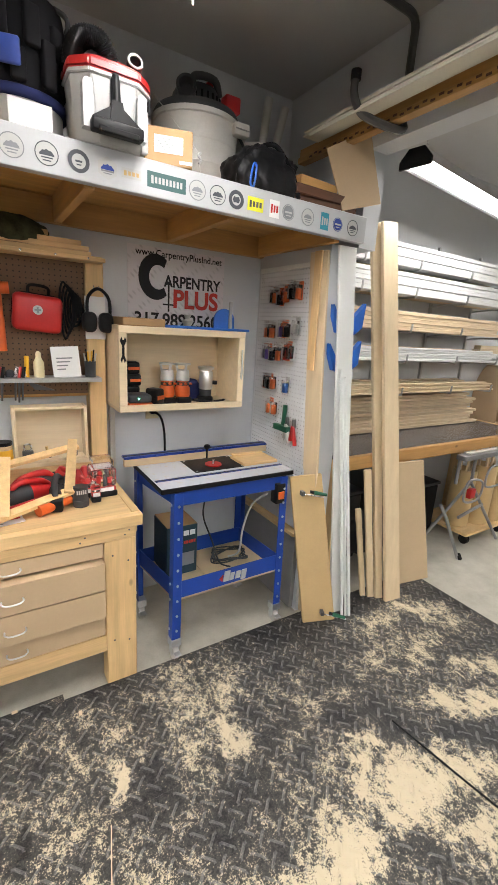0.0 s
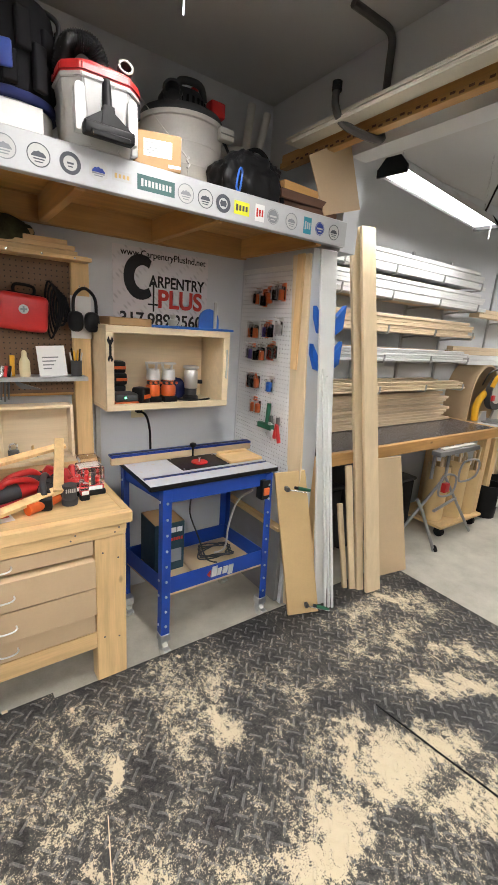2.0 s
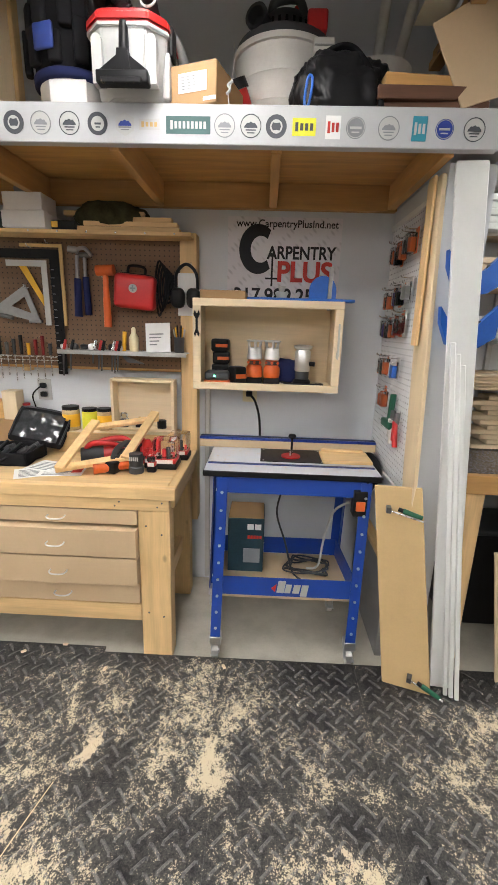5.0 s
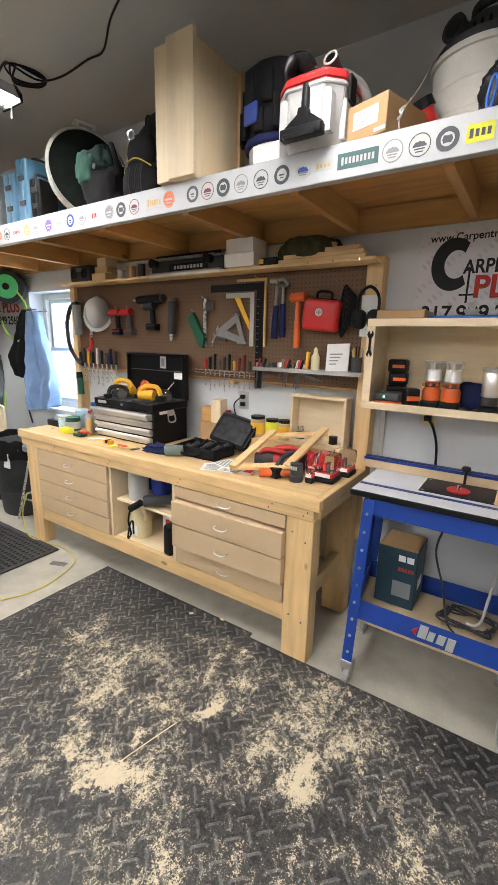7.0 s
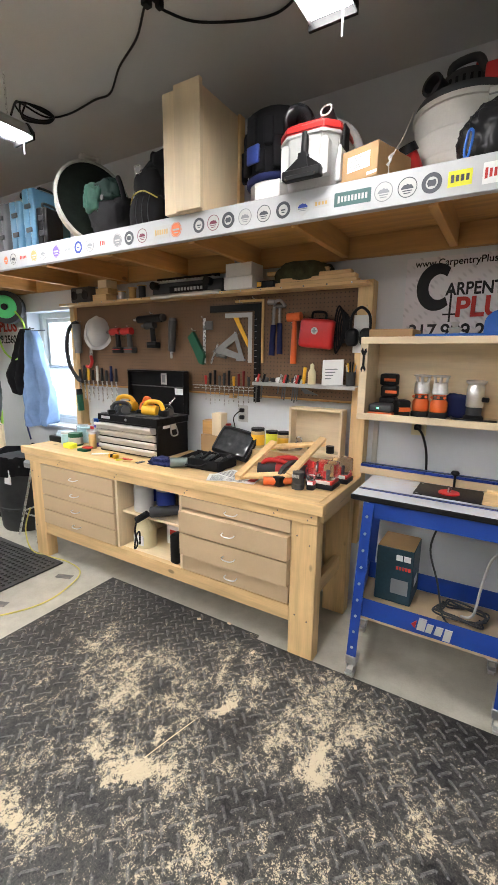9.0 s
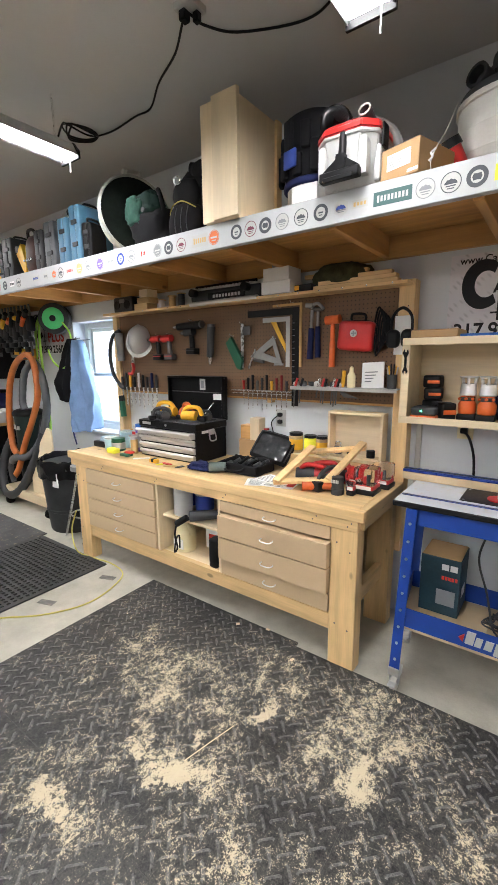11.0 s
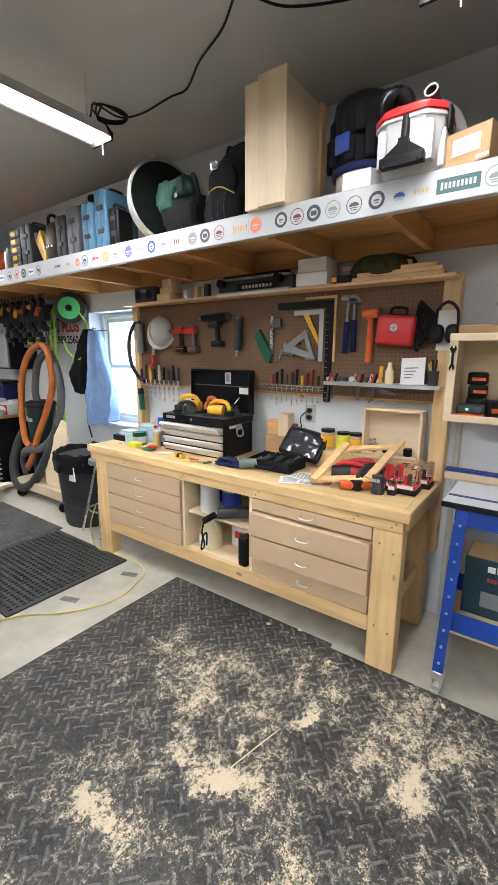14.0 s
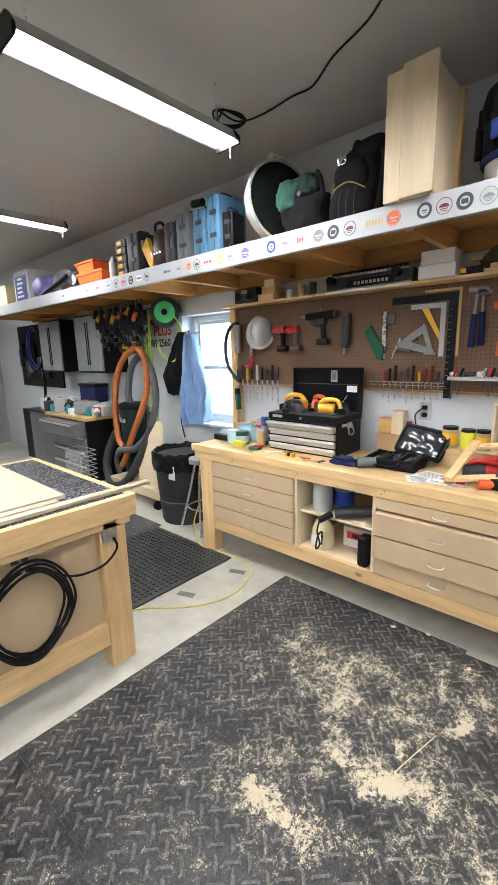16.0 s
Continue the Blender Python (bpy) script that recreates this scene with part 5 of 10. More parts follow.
def grey_drum():
    d = thing("utility_vacuum", "large pale grey canister vacuum with a black motor head", "vacuum", (1.27, 2.46, SHELF))
    c = (1.27, 2.46, SHELF)
    part("canister", lathe(B(), [(0.172, 0), (0.182, 0.008), (0.188, 0.14), (0.190, 0.145), (0.188, 0.15), (0.192, 0.23), (0.194, 0.235), (0.192, 0.24), (0.198, 0.325), (0.207, 0.328), (0.207, 0.348), (0.19, 0.352)], c, 48), pale_grey, d)
    head = part("motor_head", lathe(B(), [(0.200, 0.348), (0.200, 0.366), (0.190, 0.384), (0.150, 0.396), (0.118, 0.402), (0.112, 0.455), (0.098, 0.478), (0.04, 0.488)], c, 36), dark_grey, d)
    for k in range(9):
        a = radians(215 + 14 * k)
        m = Matrix.Translation((c[0] + 0.113 * math.cos(a), c[1] + 0.113 * math.sin(a), SHELF + 0.428)) @ pose(0, 0, 0, 0, 0, math.degrees(a))
        part("vent_slot", spun(box(B(), (-0.003, -0.006, -0.018), (0.004, 0.006, 0.018), 0.001), m), black_plastic, head)
    m = Matrix.Translation((1.165, 2.335, SHELF + 0.42)) @ pose(0, 0, 0, 82, 0, -25)
    part("hose_port", spun(lathe(B(), [(0.040, -0.06), (0.040, 0.01), (0.044, 0.012), (0.044, 0.026), (0.033, 0.026), (0.031, -0.02), (0.005, -0.021)], (0, 0, 0), 24), m), dark_grey, d)
    pbox("latch", d, pale_grey, (1.375, 2.265, SHELF + 0.285), (1.452, 2.31, SHELF + 0.335), 0.006)
    pbox("latch_seam", d, grey_plastic, (1.378, 2.262, SHELF + 0.305), (1.449, 2.266, SHELF + 0.310), 0)
    pbox("switch_panel", d, red_plastic, (1.350, 2.315, SHELF + 0.385), (1.428, 2.375, SHELF + 0.452), 0.010)
    psweep("head_handle", d, dark_grey, [(1.215, 2.395, SHELF + 0.462), (1.225, 2.38, SHELF + 0.502), (1.315, 2.37, SHELF + 0.505), (1.345, 2.38, SHELF + 0.45)], 0.016, 10)
    prod("power_knob", d, red_plastic, (1.318, 2.43, SHELF + 0.48), (1.320, 2.43, SHELF + 0.515), 0.022, 0.018, 16)
    psweep("cord", d, dark_grey, [(1.45, 2.4, SHELF + 0.35), (1.485, 2.36, SHELF + 0.26), (1.48, 2.34, SHELF + 0.12), (1.44, 2.30, SHELF + 0.02)], 0.007)


def duffel():
    d = thing("tool_bag", "slumped black cloth tool bag with a blue carabiner", "bag", (1.44, 2.16, SHELF))
    part("bag_body", lump(B(), (1.47, 2.17, SHELF + 0.085), (0.155, 0.12, 0.115), 0.42, 4, 5, 0.74), M("black_leather_cloth", (0.010, 0.010, 0.011), 0.38, var=0.3, bump=0.3, fine=60), d)
    psweep("strap", d, black_cloth, [(1.36, 2.08, SHELF + 0.14), (1.42, 2.08, SHELF + 0.195), (1.50, 2.09, SHELF + 0.205), (1.58, 2.07, SHELF + 0.10), (1.60, 2.05, SHELF + 0.02)], 0.010, 8)
    psweep("carabiner", d, blue_plastic, [(1.338, 2.045, SHELF + 0.03), (1.352, 2.04, SHELF + 0.02), (1.362, 2.04, SHELF + 0.09), (1.347, 2.04, SHELF + 0.10)], 0.0045, 8, 4, True, "blue carabiner")


def pipe_bucket():
    d = thing("pipe_bucket", "pale grey bucket holding white plastic pipe offcuts", "bucket", (1.66, 2.52, SHELF))
    c = (1.66, 2.52, SHELF)
    part("bucket", lathe(B(), [(0.12, 0), (0.145, 0.30), (0.15, 0.31), (0.15, 0.335), (0.14, 0.34), (0.135, 0.32), (0.115, 0.02)], c, 32), pale_grey, d)
    for p, q in (((1.63, 2.50, SHELF + 0.03), (1.67, 2.46, SHELF + 0.57)), ((1.68, 2.52, SHELF + 0.03), (1.78, 2.47, SHELF + 0.56)), ((1.60, 2.55, SHELF + 0.05), (1.57, 2.56, SHELF + 0.42))):
        prod("pipe", d, pale_grey, p, q, 0.021, n=16)


def shelf_boards():
    for i, (x0, x1, y0, z, m) in enumerate(((1.60, 1.96, 2.05, 0.0, dark_x), (1.58, 1.93, 2.04, 0.042, dark_x), (1.60, 1.84, 2.06, 0.084, old_x))):
        t = thing("timber_offcut", "short dark stained timber offcut stacked on the shelf", "timber", ((x0 + x1) / 2, y0 + 0.07, SHELF + z), 4 * i - 3, "offcuts on the shelf", world=False)
        pbox("plank", t, m, (-(x1 - x0) / 2, -0.07, 0), ((x1 - x0) / 2, 0.07, 0.04), 0.003)


tool_bucket()
shop_vac_small()
parcel(0.9115, 1.0865, 2.006, 2.246, 0.122, -18)


def shelf_oddments():
    w = thing("wire_stay", "thin pale wire tied to the shelf edge", "wire", (1.085, 2.0, SHELF))
    psweep("wire", w, pale_grey, [(1.086, 2.003, SHELF + 0.001), (1.083, 2.006, SHELF + 0.03), (1.090, 2.03, SHELF + 0.075), (1.082, 2.22, SHELF + 0.22), (1.062, 2.46, SHELF + 0.415)], 0.0022, 6, 5)
    psweep("twist", w, white_plastic, [(1.078, 2.000, SHELF + 0.03), (1.089, 2.004, SHELF + 0.045), (1.081, 2.012, SHELF + 0.06), (1.095, 2.02, SHELF + 0.075)], 0.0045, 6, 5)
    r = thing("hand_lamp", "red and black hand lamp lying on the shelf", "lamp", (1.16, 2.29, SHELF))
    prod("lamp_body", r, red_plastic, (1.14, 2.30, SHELF + 0.05), (1.10, 2.25, SHELF + 0.155), 0.036, 0.032, 18)
    prod("lamp_head", r, black_plastic, (1.10, 2.25, SHELF + 0.155), (1.09, 2.238, SHELF + 0.185), 0.040, 0.034, 18)
    pbox("lamp_base", r, black_plastic, (1.10, 2.25, SHELF), (1.18, 2.35, SHELF + 0.055), 0.012)


shelf_oddments()
grey_drum()
duffel()
pipe_bucket()
shelf_boards()
slab("square_sheet", "square tan MDF offcut propped up on the shelf", "panel", (1.865, 2.04, 2.30), (2.115, 2.035, 2.375), (2.00, 2.05, 2.68), (1.74, 2.052, 2.54), 0.006, mdf_light)


def tall_crate():
    t = thing("plywood_box", "tall pale birch plywood box standing on the shelf edge", "box", (0.11, 2.16, SHELF))
    pbox("side_panel", t, birch_z, (-0.012, 1.965, SHELF), (0.07, 2.36, SHELF + 0.535), 0.002)
    pbox("front_panel", t, birch_z, (0.07, 1.95, SHELF + 0.001), (0.225, 1.975, SHELF + 0.545), 0.002)
    pbox("inner_panel", t, birch_z, (0.072, 1.975, SHELF + 0.001), (0.205, 2.35, SHELF + 0.535), 0.002)
    pbox("edge_strip", t, pine_z, (0.205, 2.30, SHELF), (0.222, 2.35, SHELF + 0.54), 0.002)


def backpack():
    b = thing("backpack", "black tool backpack with yellow piping", "backpack", (-0.26, 2.22, SHELF))
    part("pack_body", lump(B(), (-0.25, 2.25, SHELF + 0.19), (0.15, 0.12, 0.20), 0.22, 9, 4, 0.9), black_cloth, b)
    part("front_pocket", lump(B(), (-0.27, 2.12, SHELF + 0.085), (0.12, 0.055, 0.10), 0.18, 12, 4, 0.86), black_cloth, b)
    part("upper_pocket", lump(B(), (-0.28, 2.145, SHELF + 0.235), (0.10, 0.05, 0.085), 0.2, 14, 4), black_cloth, b)
    part("top_flap", lump(B(), (-0.17, 2.20, SHELF + 0.36), (0.09, 0.08, 0.05), 0.35, 15, 3), black_cloth, b)
    for dx in (0.0, 0.045, 0.09):
        psweep("seam", b, dark_grey, [(-0.31 + dx, 2.066, SHELF + 0.02), (-0.312 + dx, 2.060, SHELF + 0.09), (-0.305 + dx, 2.072, SHELF + 0.16)], 0.0028, 5, 4)
    psweep("piping", b, M("dull_yellow_piping", (0.42, 0.33, 0.06), 0.6), [(-0.385, 2.10, SHELF + 0.145), (-0.33, 2.068, SHELF + 0.175), (-0.25, 2.062, SHELF + 0.185), (-0.17, 2.085, SHELF + 0.145)], 0.0035)
    psweep("grab_loop", b, black_cloth, [(-0.31, 2.2, SHELF + 0.36), (-0.27, 2.17, SHELF + 0.41), (-0.21, 2.19, SHELF + 0.36)], 0.011)
    psweep("buckle", b, steel, [(-0.33, 2.095, SHELF + 0.295), (-0.335, 2.09, SHELF + 0.325), (-0.30, 2.09, SHELF + 0.33), (-0.295, 2.095, SHELF + 0.30)], 0.004, 6, 4, True)
    psweep("strap", b, black_cloth, [(-0.12, 2.16, SHELF + 0.36), (-0.09, 2.12, SHELF + 0.25), (-0.10, 2.11, SHELF + 0.10), (-0.13, 2.12, SHELF + 0.012)], 0.014)


def bin_lid():
    b = thing("bin_lid", "large round weathered grey plastic lid standing on edge", "lid", (-0.86, 2.22, SHELF))
    m = pose(0, 0, 0, 0, 85, -17)
    bm = lathe(B(), [(0.03, -0.075), (0.19, -0.07), (0.222, -0.055), (0.228, -0.03), (0.229, 0.0), (0.230, 0.016), (0.240, 0.018), (0.250, 0.024), (0.250, 0.046), (0.236, 0.050), (0.228, 0.030), (0.215, -0.02), (0.20, -0.04)], (0, 0, 0), 56)
    low = min((m @ v.co).z for v in bm.verts)
    put = Matrix.Translation((-0.85, 2.22, SHELF - low)) @ m
    part("lid_shell", spun(bm, put), M("weathered_grey_plastic", (0.36, 0.365, 0.34), 0.5, var=0.3, scale=9), b)
    # the inside is a separate part, much darker than the shell
    bm = lathe(B(), [(0.235, 0.042), (0.226, 0.034), (0.213, -0.016), (0.198, -0.036), (0.12, -0.040), (0.11, -0.03), (0.03, -0.03)], (0, 0, 0), 48)
    part("lid_inside", spun(bm, put), M("dark_green_lid_plastic", (0.010, 0.014, 0.012), 0.5, var=0.5, scale=12), b, "dark blotchy hollow inside")
    for s in (-1, 1):
        bm = box(B(), (-0.275, s * 0.05 - 0.012, -0.01), (-0.235, s * 0.05 + 0.012, 0.04), 0.004)
        part("lid_lug", spun(bm, put), pale_grey, b)
    bm = box(B(), (-0.285, -0.062, -0.008), (-0.268, 0.062, 0.036), 0.004)
    part("lid_handle", spun(bm, put), pale_grey, b)


def green_bag():
    b = thing("tool_bag", "crumpled dark green and black cloth tool bag", "bag", (-0.58, 2.13, SHELF))
    part("bag_body", lump(B(), (-0.57, 2.14, SHELF + 0.10), (0.155, 0.085, 0.12), 0.42, 21, 4, 0.8), black_cloth, b)
    part("bag_flap", lump(B(), (-0.65, 2.075, SHELF + 0.215), (0.075, 0.035, 0.075), 0.6, 31, 4), M("bright_green_cloth", (0.012, 0.052, 0.036), 0.75, var=0.4, scale=14, bump=0.4), b, "faded green cloth flap")
    part("bag_top", lump(B(), (-0.555, 2.10, SHELF + 0.245), (0.09, 0.05, 0.055), 0.6, 36, 4), green_cloth, b)
    prod("eyelet", b, dark_grey, (-0.565, 2.052, SHELF + 0.20), (-0.565, 2.046, SHELF + 0.20), 0.014)
    psweep("strap", b, black_cloth, [(-0.44, 2.12, SHELF + 0.12), (-0.435, 2.08, SHELF + 0.24), (-0.47, 2.09, SHELF + 0.30)], 0.014)


def hard_case(x, y, w, d, h, material, label, group, latches=None, turn=0):
    c = thing("tool_case", label, "case", (x, y, SHELF), turn, group, world=False)
    pbox("shell", c, material, (-w / 2, -d / 2, 0), (w * 0.04, d / 2, h), 0.012)
    pbox("lid_shell", c, material, (w * 0.06, -d / 2, 0.003), (w / 2, d / 2, h - 0.003), 0.012)
    pbox("seam", c, dark_grey, (w * 0.035, -d / 2 + 0.006, 0.006), (w * 0.065, d / 2 - 0.006, h - 0.006), 0.002)
    for k in (0.28, 0.66):
        pbox("latch", c, latches or dark_grey, (-w * 0.2, -d / 2 - 0.010, h * k), (w * 0.3, -d / 2 + 0.002, h * k + 0.03), 0.003)
    psweep("carry_handle", c, latches or dark_grey, [(0, -0.05, h - 0.002), (0, -0.045, h + 0.025), (0, 0.045, h + 0.025), (0, 0.05, h - 0.002)], 0.008)


tall_crate()
backpack()
bin_lid()
green_bag()
case_blue = M("pale_blue_case", (0.075, 0.19, 0.30), 0.4, var=0.12)
hard_case(-1.16, 2.12, 0.09, 0.14, 0.24, black_plastic, "small black plastic case standing on end", "cases on the shelf", turn=8)
hard_case(-1.30, 2.20, 0.12, 0.28, 0.38, case_blue, "tall pale blue plastic tool case", "cases on the shelf")
hard_case(-1.44, 2.18, 0.12, 0.26, 0.32, case_blue, "pale blue plastic tool case", "cases on the shelf")
hard_case(-1.62, 2.18, 0.14, 0.26, 0.33, M("slate_grey_plastic", (0.10, 0.105, 0.115), 0.5), "grey plastic tool case standing on end", "cases on the shelf")
hard_case(-1.78, 2.18, 0.11, 0.26, 0.30, dark_grey, "dark grey plastic tool case", "cases on the shelf")
hard_case(-2.28, 2.18, 0.16, 0.26, 0.32, dark_grey, "dark grey tool case with worn lid", "cases on the shelf")


def blower():
    b = thing("tool_pouch", "brown leather tool pouch leaning among the cases", "pouch", (-1.96, 2.14, SHELF))
    part("pouch_body", lump(B(), (-1.96, 2.14, SHELF + 0.14), (0.10, 0.07, 0.16), 0.15, 40, 3, 0.86), M("dark_leather", (0.05, 0.022, 0.018), 0.4, var=0.3), b)
    psweep("pouch_handle", b, black_plastic, [(-2.03, 2.12, SHELF + 0.26), (-2.0, 2.10, SHELF + 0.33), (-1.92, 2.10, SHELF + 0.33), (-1.89, 2.12, SHELF + 0.26)], 0.012)
    bm = B()
    for k in range(4):
        rod(bm, (-2.02 + 0.035 * k, 2.055, SHELF + 0.11), (-2.02 + 0.035 * k, 2.062, SHELF + 0.11), 0.009, n=6)
    part("studs", bm, steel, b)
    y = thing("yellow_clamp", "yellow and grey clamp head leaning on a case", "clamp", (-2.12, 2.12, SHELF))
    part("clamp_head", prism(B(), [(-2.20, SHELF + 0.19), (-2.12, SHELF + 0.26), (-2.06, SHELF + 0.10), (-2.07, SHELF + 0.0), (-2.12, SHELF + 0.06)], 2.09, 2.13, "xz"), yellow_plastic, y)
    pbox("clamp_pad", y, grey_plastic, (-2.24, 2.085, SHELF + 0.20), (-2.17, 2.135, SHELF + 0.25), 0.006)
    h = thing("crank_handle", "bent grey steel handle with a black grip", "handle", (-2.02, 2.42, SHELF))
    psweep("bent_tube", h, pale_grey, [(-1.95, 2.42, SHELF + 0.0), (-1.98, 2.42, SHELF + 0.30), (-2.02, 2.42, SHELF + 0.45), (-1.98, 2.42, SHELF + 0.52), (-1.90, 2.42, SHELF + 0.53)], 0.02, 10)
    prod("grip", h, black_plastic, (-1.90, 2.42, SHELF + 0.53), (-1.78, 2.42, SHELF + 0.52), 0.03)


def latch_organizer():
    b = thing("parts_organizer", "stack of dark cases with yellow latches", "organizer", (-2.49, 2.16, SHELF))
    for k in range(5):
        t = pbox("tray", b, dark_grey, (-2.57, 2.07, SHELF + 0.062 * k), (-2.41, 2.30, SHELF + 0.058 + 0.062 * k), 0.006)
        pbox("latch", t, yellow_plastic, (-2.53, 2.060, SHELF + 0.012 + 0.062 * k), (-2.46, 2.072, SHELF + 0.045 + 0.062 * k), 0.004, "yellow latch")
    w = thing("spray_bottle", "tall white plastic bottle beside orange trays", "bottle", (-2.68, 2.10, SHELF))
    part("bottle", lathe(B(), [(0.033, 0), (0.035, 0.01), (0.035, 0.15), (0.015, 0.18), (0.014, 0.20)], (-2.68, 2.10, SHELF), 18), white_plastic, w)


def orange_trays():
    for x, z, w, s in ((-3.05, 0.0, 0.50, 1.0), (-3.12, 0.125, 0.34, 0.8)):
        t = thing("orange_tray", "orange plastic tool tray piled with tools", "tray", (x, 2.18, SHELF + z), group="orange trays")
        bm = B()
        rows = [[bm.verts.new((x + sx * w / 2 * g, 2.18 + sy * 0.13 * g, SHELF + z + hh)) for sx, sy in ((-1, -1), (1, -1), (1, 1), (-1, 1))] for hh, g in ((0, 0.84), (0.095 * s, 0.96), (0.10 * s, 1.04), (0.12 * s, 1.04), (0.12 * s, 0.93), (0.02, 0.80))]
        for lo, hi in zip(rows, rows[1:]):
            for i in range(4):
                bm.faces.new((lo[i], lo[(i + 1) % 4], hi[(i + 1) % 4], hi[i]))
        bm.faces.new(rows[0][::-1])
        bm.faces.new(rows[-1])
        part("tray_shell", bm, orange_plastic, t)
    k = thing("folding_stand", "folded dark steel tool stand lying on the shelf", "stand", (-3.2, 2.45, SHELF))
    for p, q in (((-3.7, 2.40, SHELF + 0.02), (-2.75, 2.52, SHELF + 0.24)), ((-3.6, 2.52, SHELF + 0.02), (-2.8, 2.42, SHELF + 0.28)), ((-3.3, 2.42, SHELF + 0.02), (-3.3, 2.48, SHELF + 0.30)), ((-4.2, 2.5, SHELF + 0.10), (-2.9, 2.42, SHELF + 0.33)), ((-4.1, 2.45, SHELF + 0.30), (-3.0, 2.5, SHELF + 0.22)), ((-4.2, 2.06, SHELF + 0.015), (-3.6, 2.10, SHELF + 0.16))):
        prod("tube", k, black_metal, p, q, 0.018)
    g = thing("hand_grinder", "silver and grey metal power tool lying on the shelf", "power tool", (-3.85, 2.18, SHELF))
    part("tool_body", lump(B(), (-3.82, 2.22, SHELF + 0.13), (0.24, 0.11, 0.13), 0.3, 55, 4, 0.9), dull_steel, g)
    prod("grip", g, dark_grey, (-3.7, 2.10, SHELF + 0.05), (-3.5, 2.08, SHELF + 0.09), 0.03)
    c = thing("printed_carton", "white and blue printed carton with film wrapped rolls", "box", (-4.75, 2.2, SHELF))
    pbox("carton", c, paper, (-4.95, 2.06, SHELF), (-4.50, 2.40, SHELF + 0.36), 0.004)
    pbox("printed_panel", c, ink_blue, (-4.90, 2.056, SHELF + 0.02), (-4.56, 2.0595, SHELF + 0.30), 0)
    for k in range(5):
        pbox("print", c, paper, (-4.86 + 0.01 * k, 2.054, SHELF + 0.05 + 0.05 * k), (-4.66 - 0.02 * (k % 3), 2.0559, SHELF + 0.075 + 0.05 * k), 0)
    part("wrapped_roll", lump(B(), (-4.30, 2.2, SHELF + 0.12), (0.19, 0.13, 0.14), 0.35, 61, 3, 0.85), M("violet_film", (0.22, 0.20, 0.50), 0.3, var=0.4), c)
    b = thing("shelf_bin", "pale worn plastic crate on the shelf", "crate", (-5.55, 2.2, SHELF))
    pbox("crate", b, cream_plastic, (-5.85, 2.06, SHELF), (-5.25, 2.42, SHELF + 0.26), 0.01)


blower()
latch_organizer()
orange_trays()


# ---- overhead rails on their hook, ceiling cord ----
def ceiling_rack():
    h = thing("ceiling_hook", "dark steel strap hook fixed to ceiling and wall", "hook", (1.9, 1.83, CEIL - 0.01))
    bm = sweep(B(), [(1.74, 1.86, CEIL - 0.012), (1.88, 1.86, CEIL - 0.012), (1.985, 1.855, CEIL - 0.03), (1.99, 1.85, CEIL - 0.15), (1.965, 1.83, 2.66), (1.93, 1.79, 2.585), (1.84, 1.80, 2.575), (1.745, 1.85, 2.61), (1.715, 1.88, 2.68), (1.715, 1.88, 2.75)], 0.017, 8, 5)
    part("bent_strap", bm, iron, h)
    prod("rubber_tip", h, rubber, (1.715, 1.88, 2.73), (1.715, 1.88, 2.765), 0.021)
    cream = M("cream_painted_moulding", (0.66, 0.63, 0.53), 0.5, var=0.05, bump=0.03)
    for i, (x, z, w, hh, a) in enumerate(((1.745, 2.612, 0.030, 0.018, 2.16), (1.772, 2.628, 0.048, 0.014, 2.22), (1.785, 2.6425, 0.055, 0.018, 2.12), (1.80, 2.661, 0.05, 0.013, 2.25), (1.815, 2.6745, 0.045, 0.016, 2.05))):
        t = thing("long_moulding", "long cream painted moulding lying on a ceiling hook", "moulding", (x, 0.3, z), group="mouldings on the ceiling hook")
        prof = [(x - w, z), (x + w, z), (x + w, z + hh), (x - w * 0.5, z + hh), (x - w * 0.6, z + hh * 0.7), (x - w * 0.86, z + hh * 0.7), (x - w, z + hh * 0.4)]
        part("strip", prism(B(), prof, -1.6, a, "xz"), cream, t)
    t = thing("notched_rail", "long wooden rail with a row of dovetail notches", "rail", (1.87, 0.3, 2.6))
    # rail and strip take the darker pine, which paints in their shade
    pbox("rail", t, old_y, (1.862, -1.6, 2.618), (1.905, 2.42, 2.660), 0.003)
    lower = pbox("notched_strip", t, old_y, (1.852, -1.6, 2.590), (1.900, 2.42, 2.618), 0.002)
    for k in range(50):
        y = 2.30 - k * 0.036
        pbox("notch", lower, dark_x, (1.8495, y, 2.604 if k % 2 else 2.596), (1.8525, y + 0.02, 2.612 if k % 2 else 2.604), 0)


ceiling_rack()


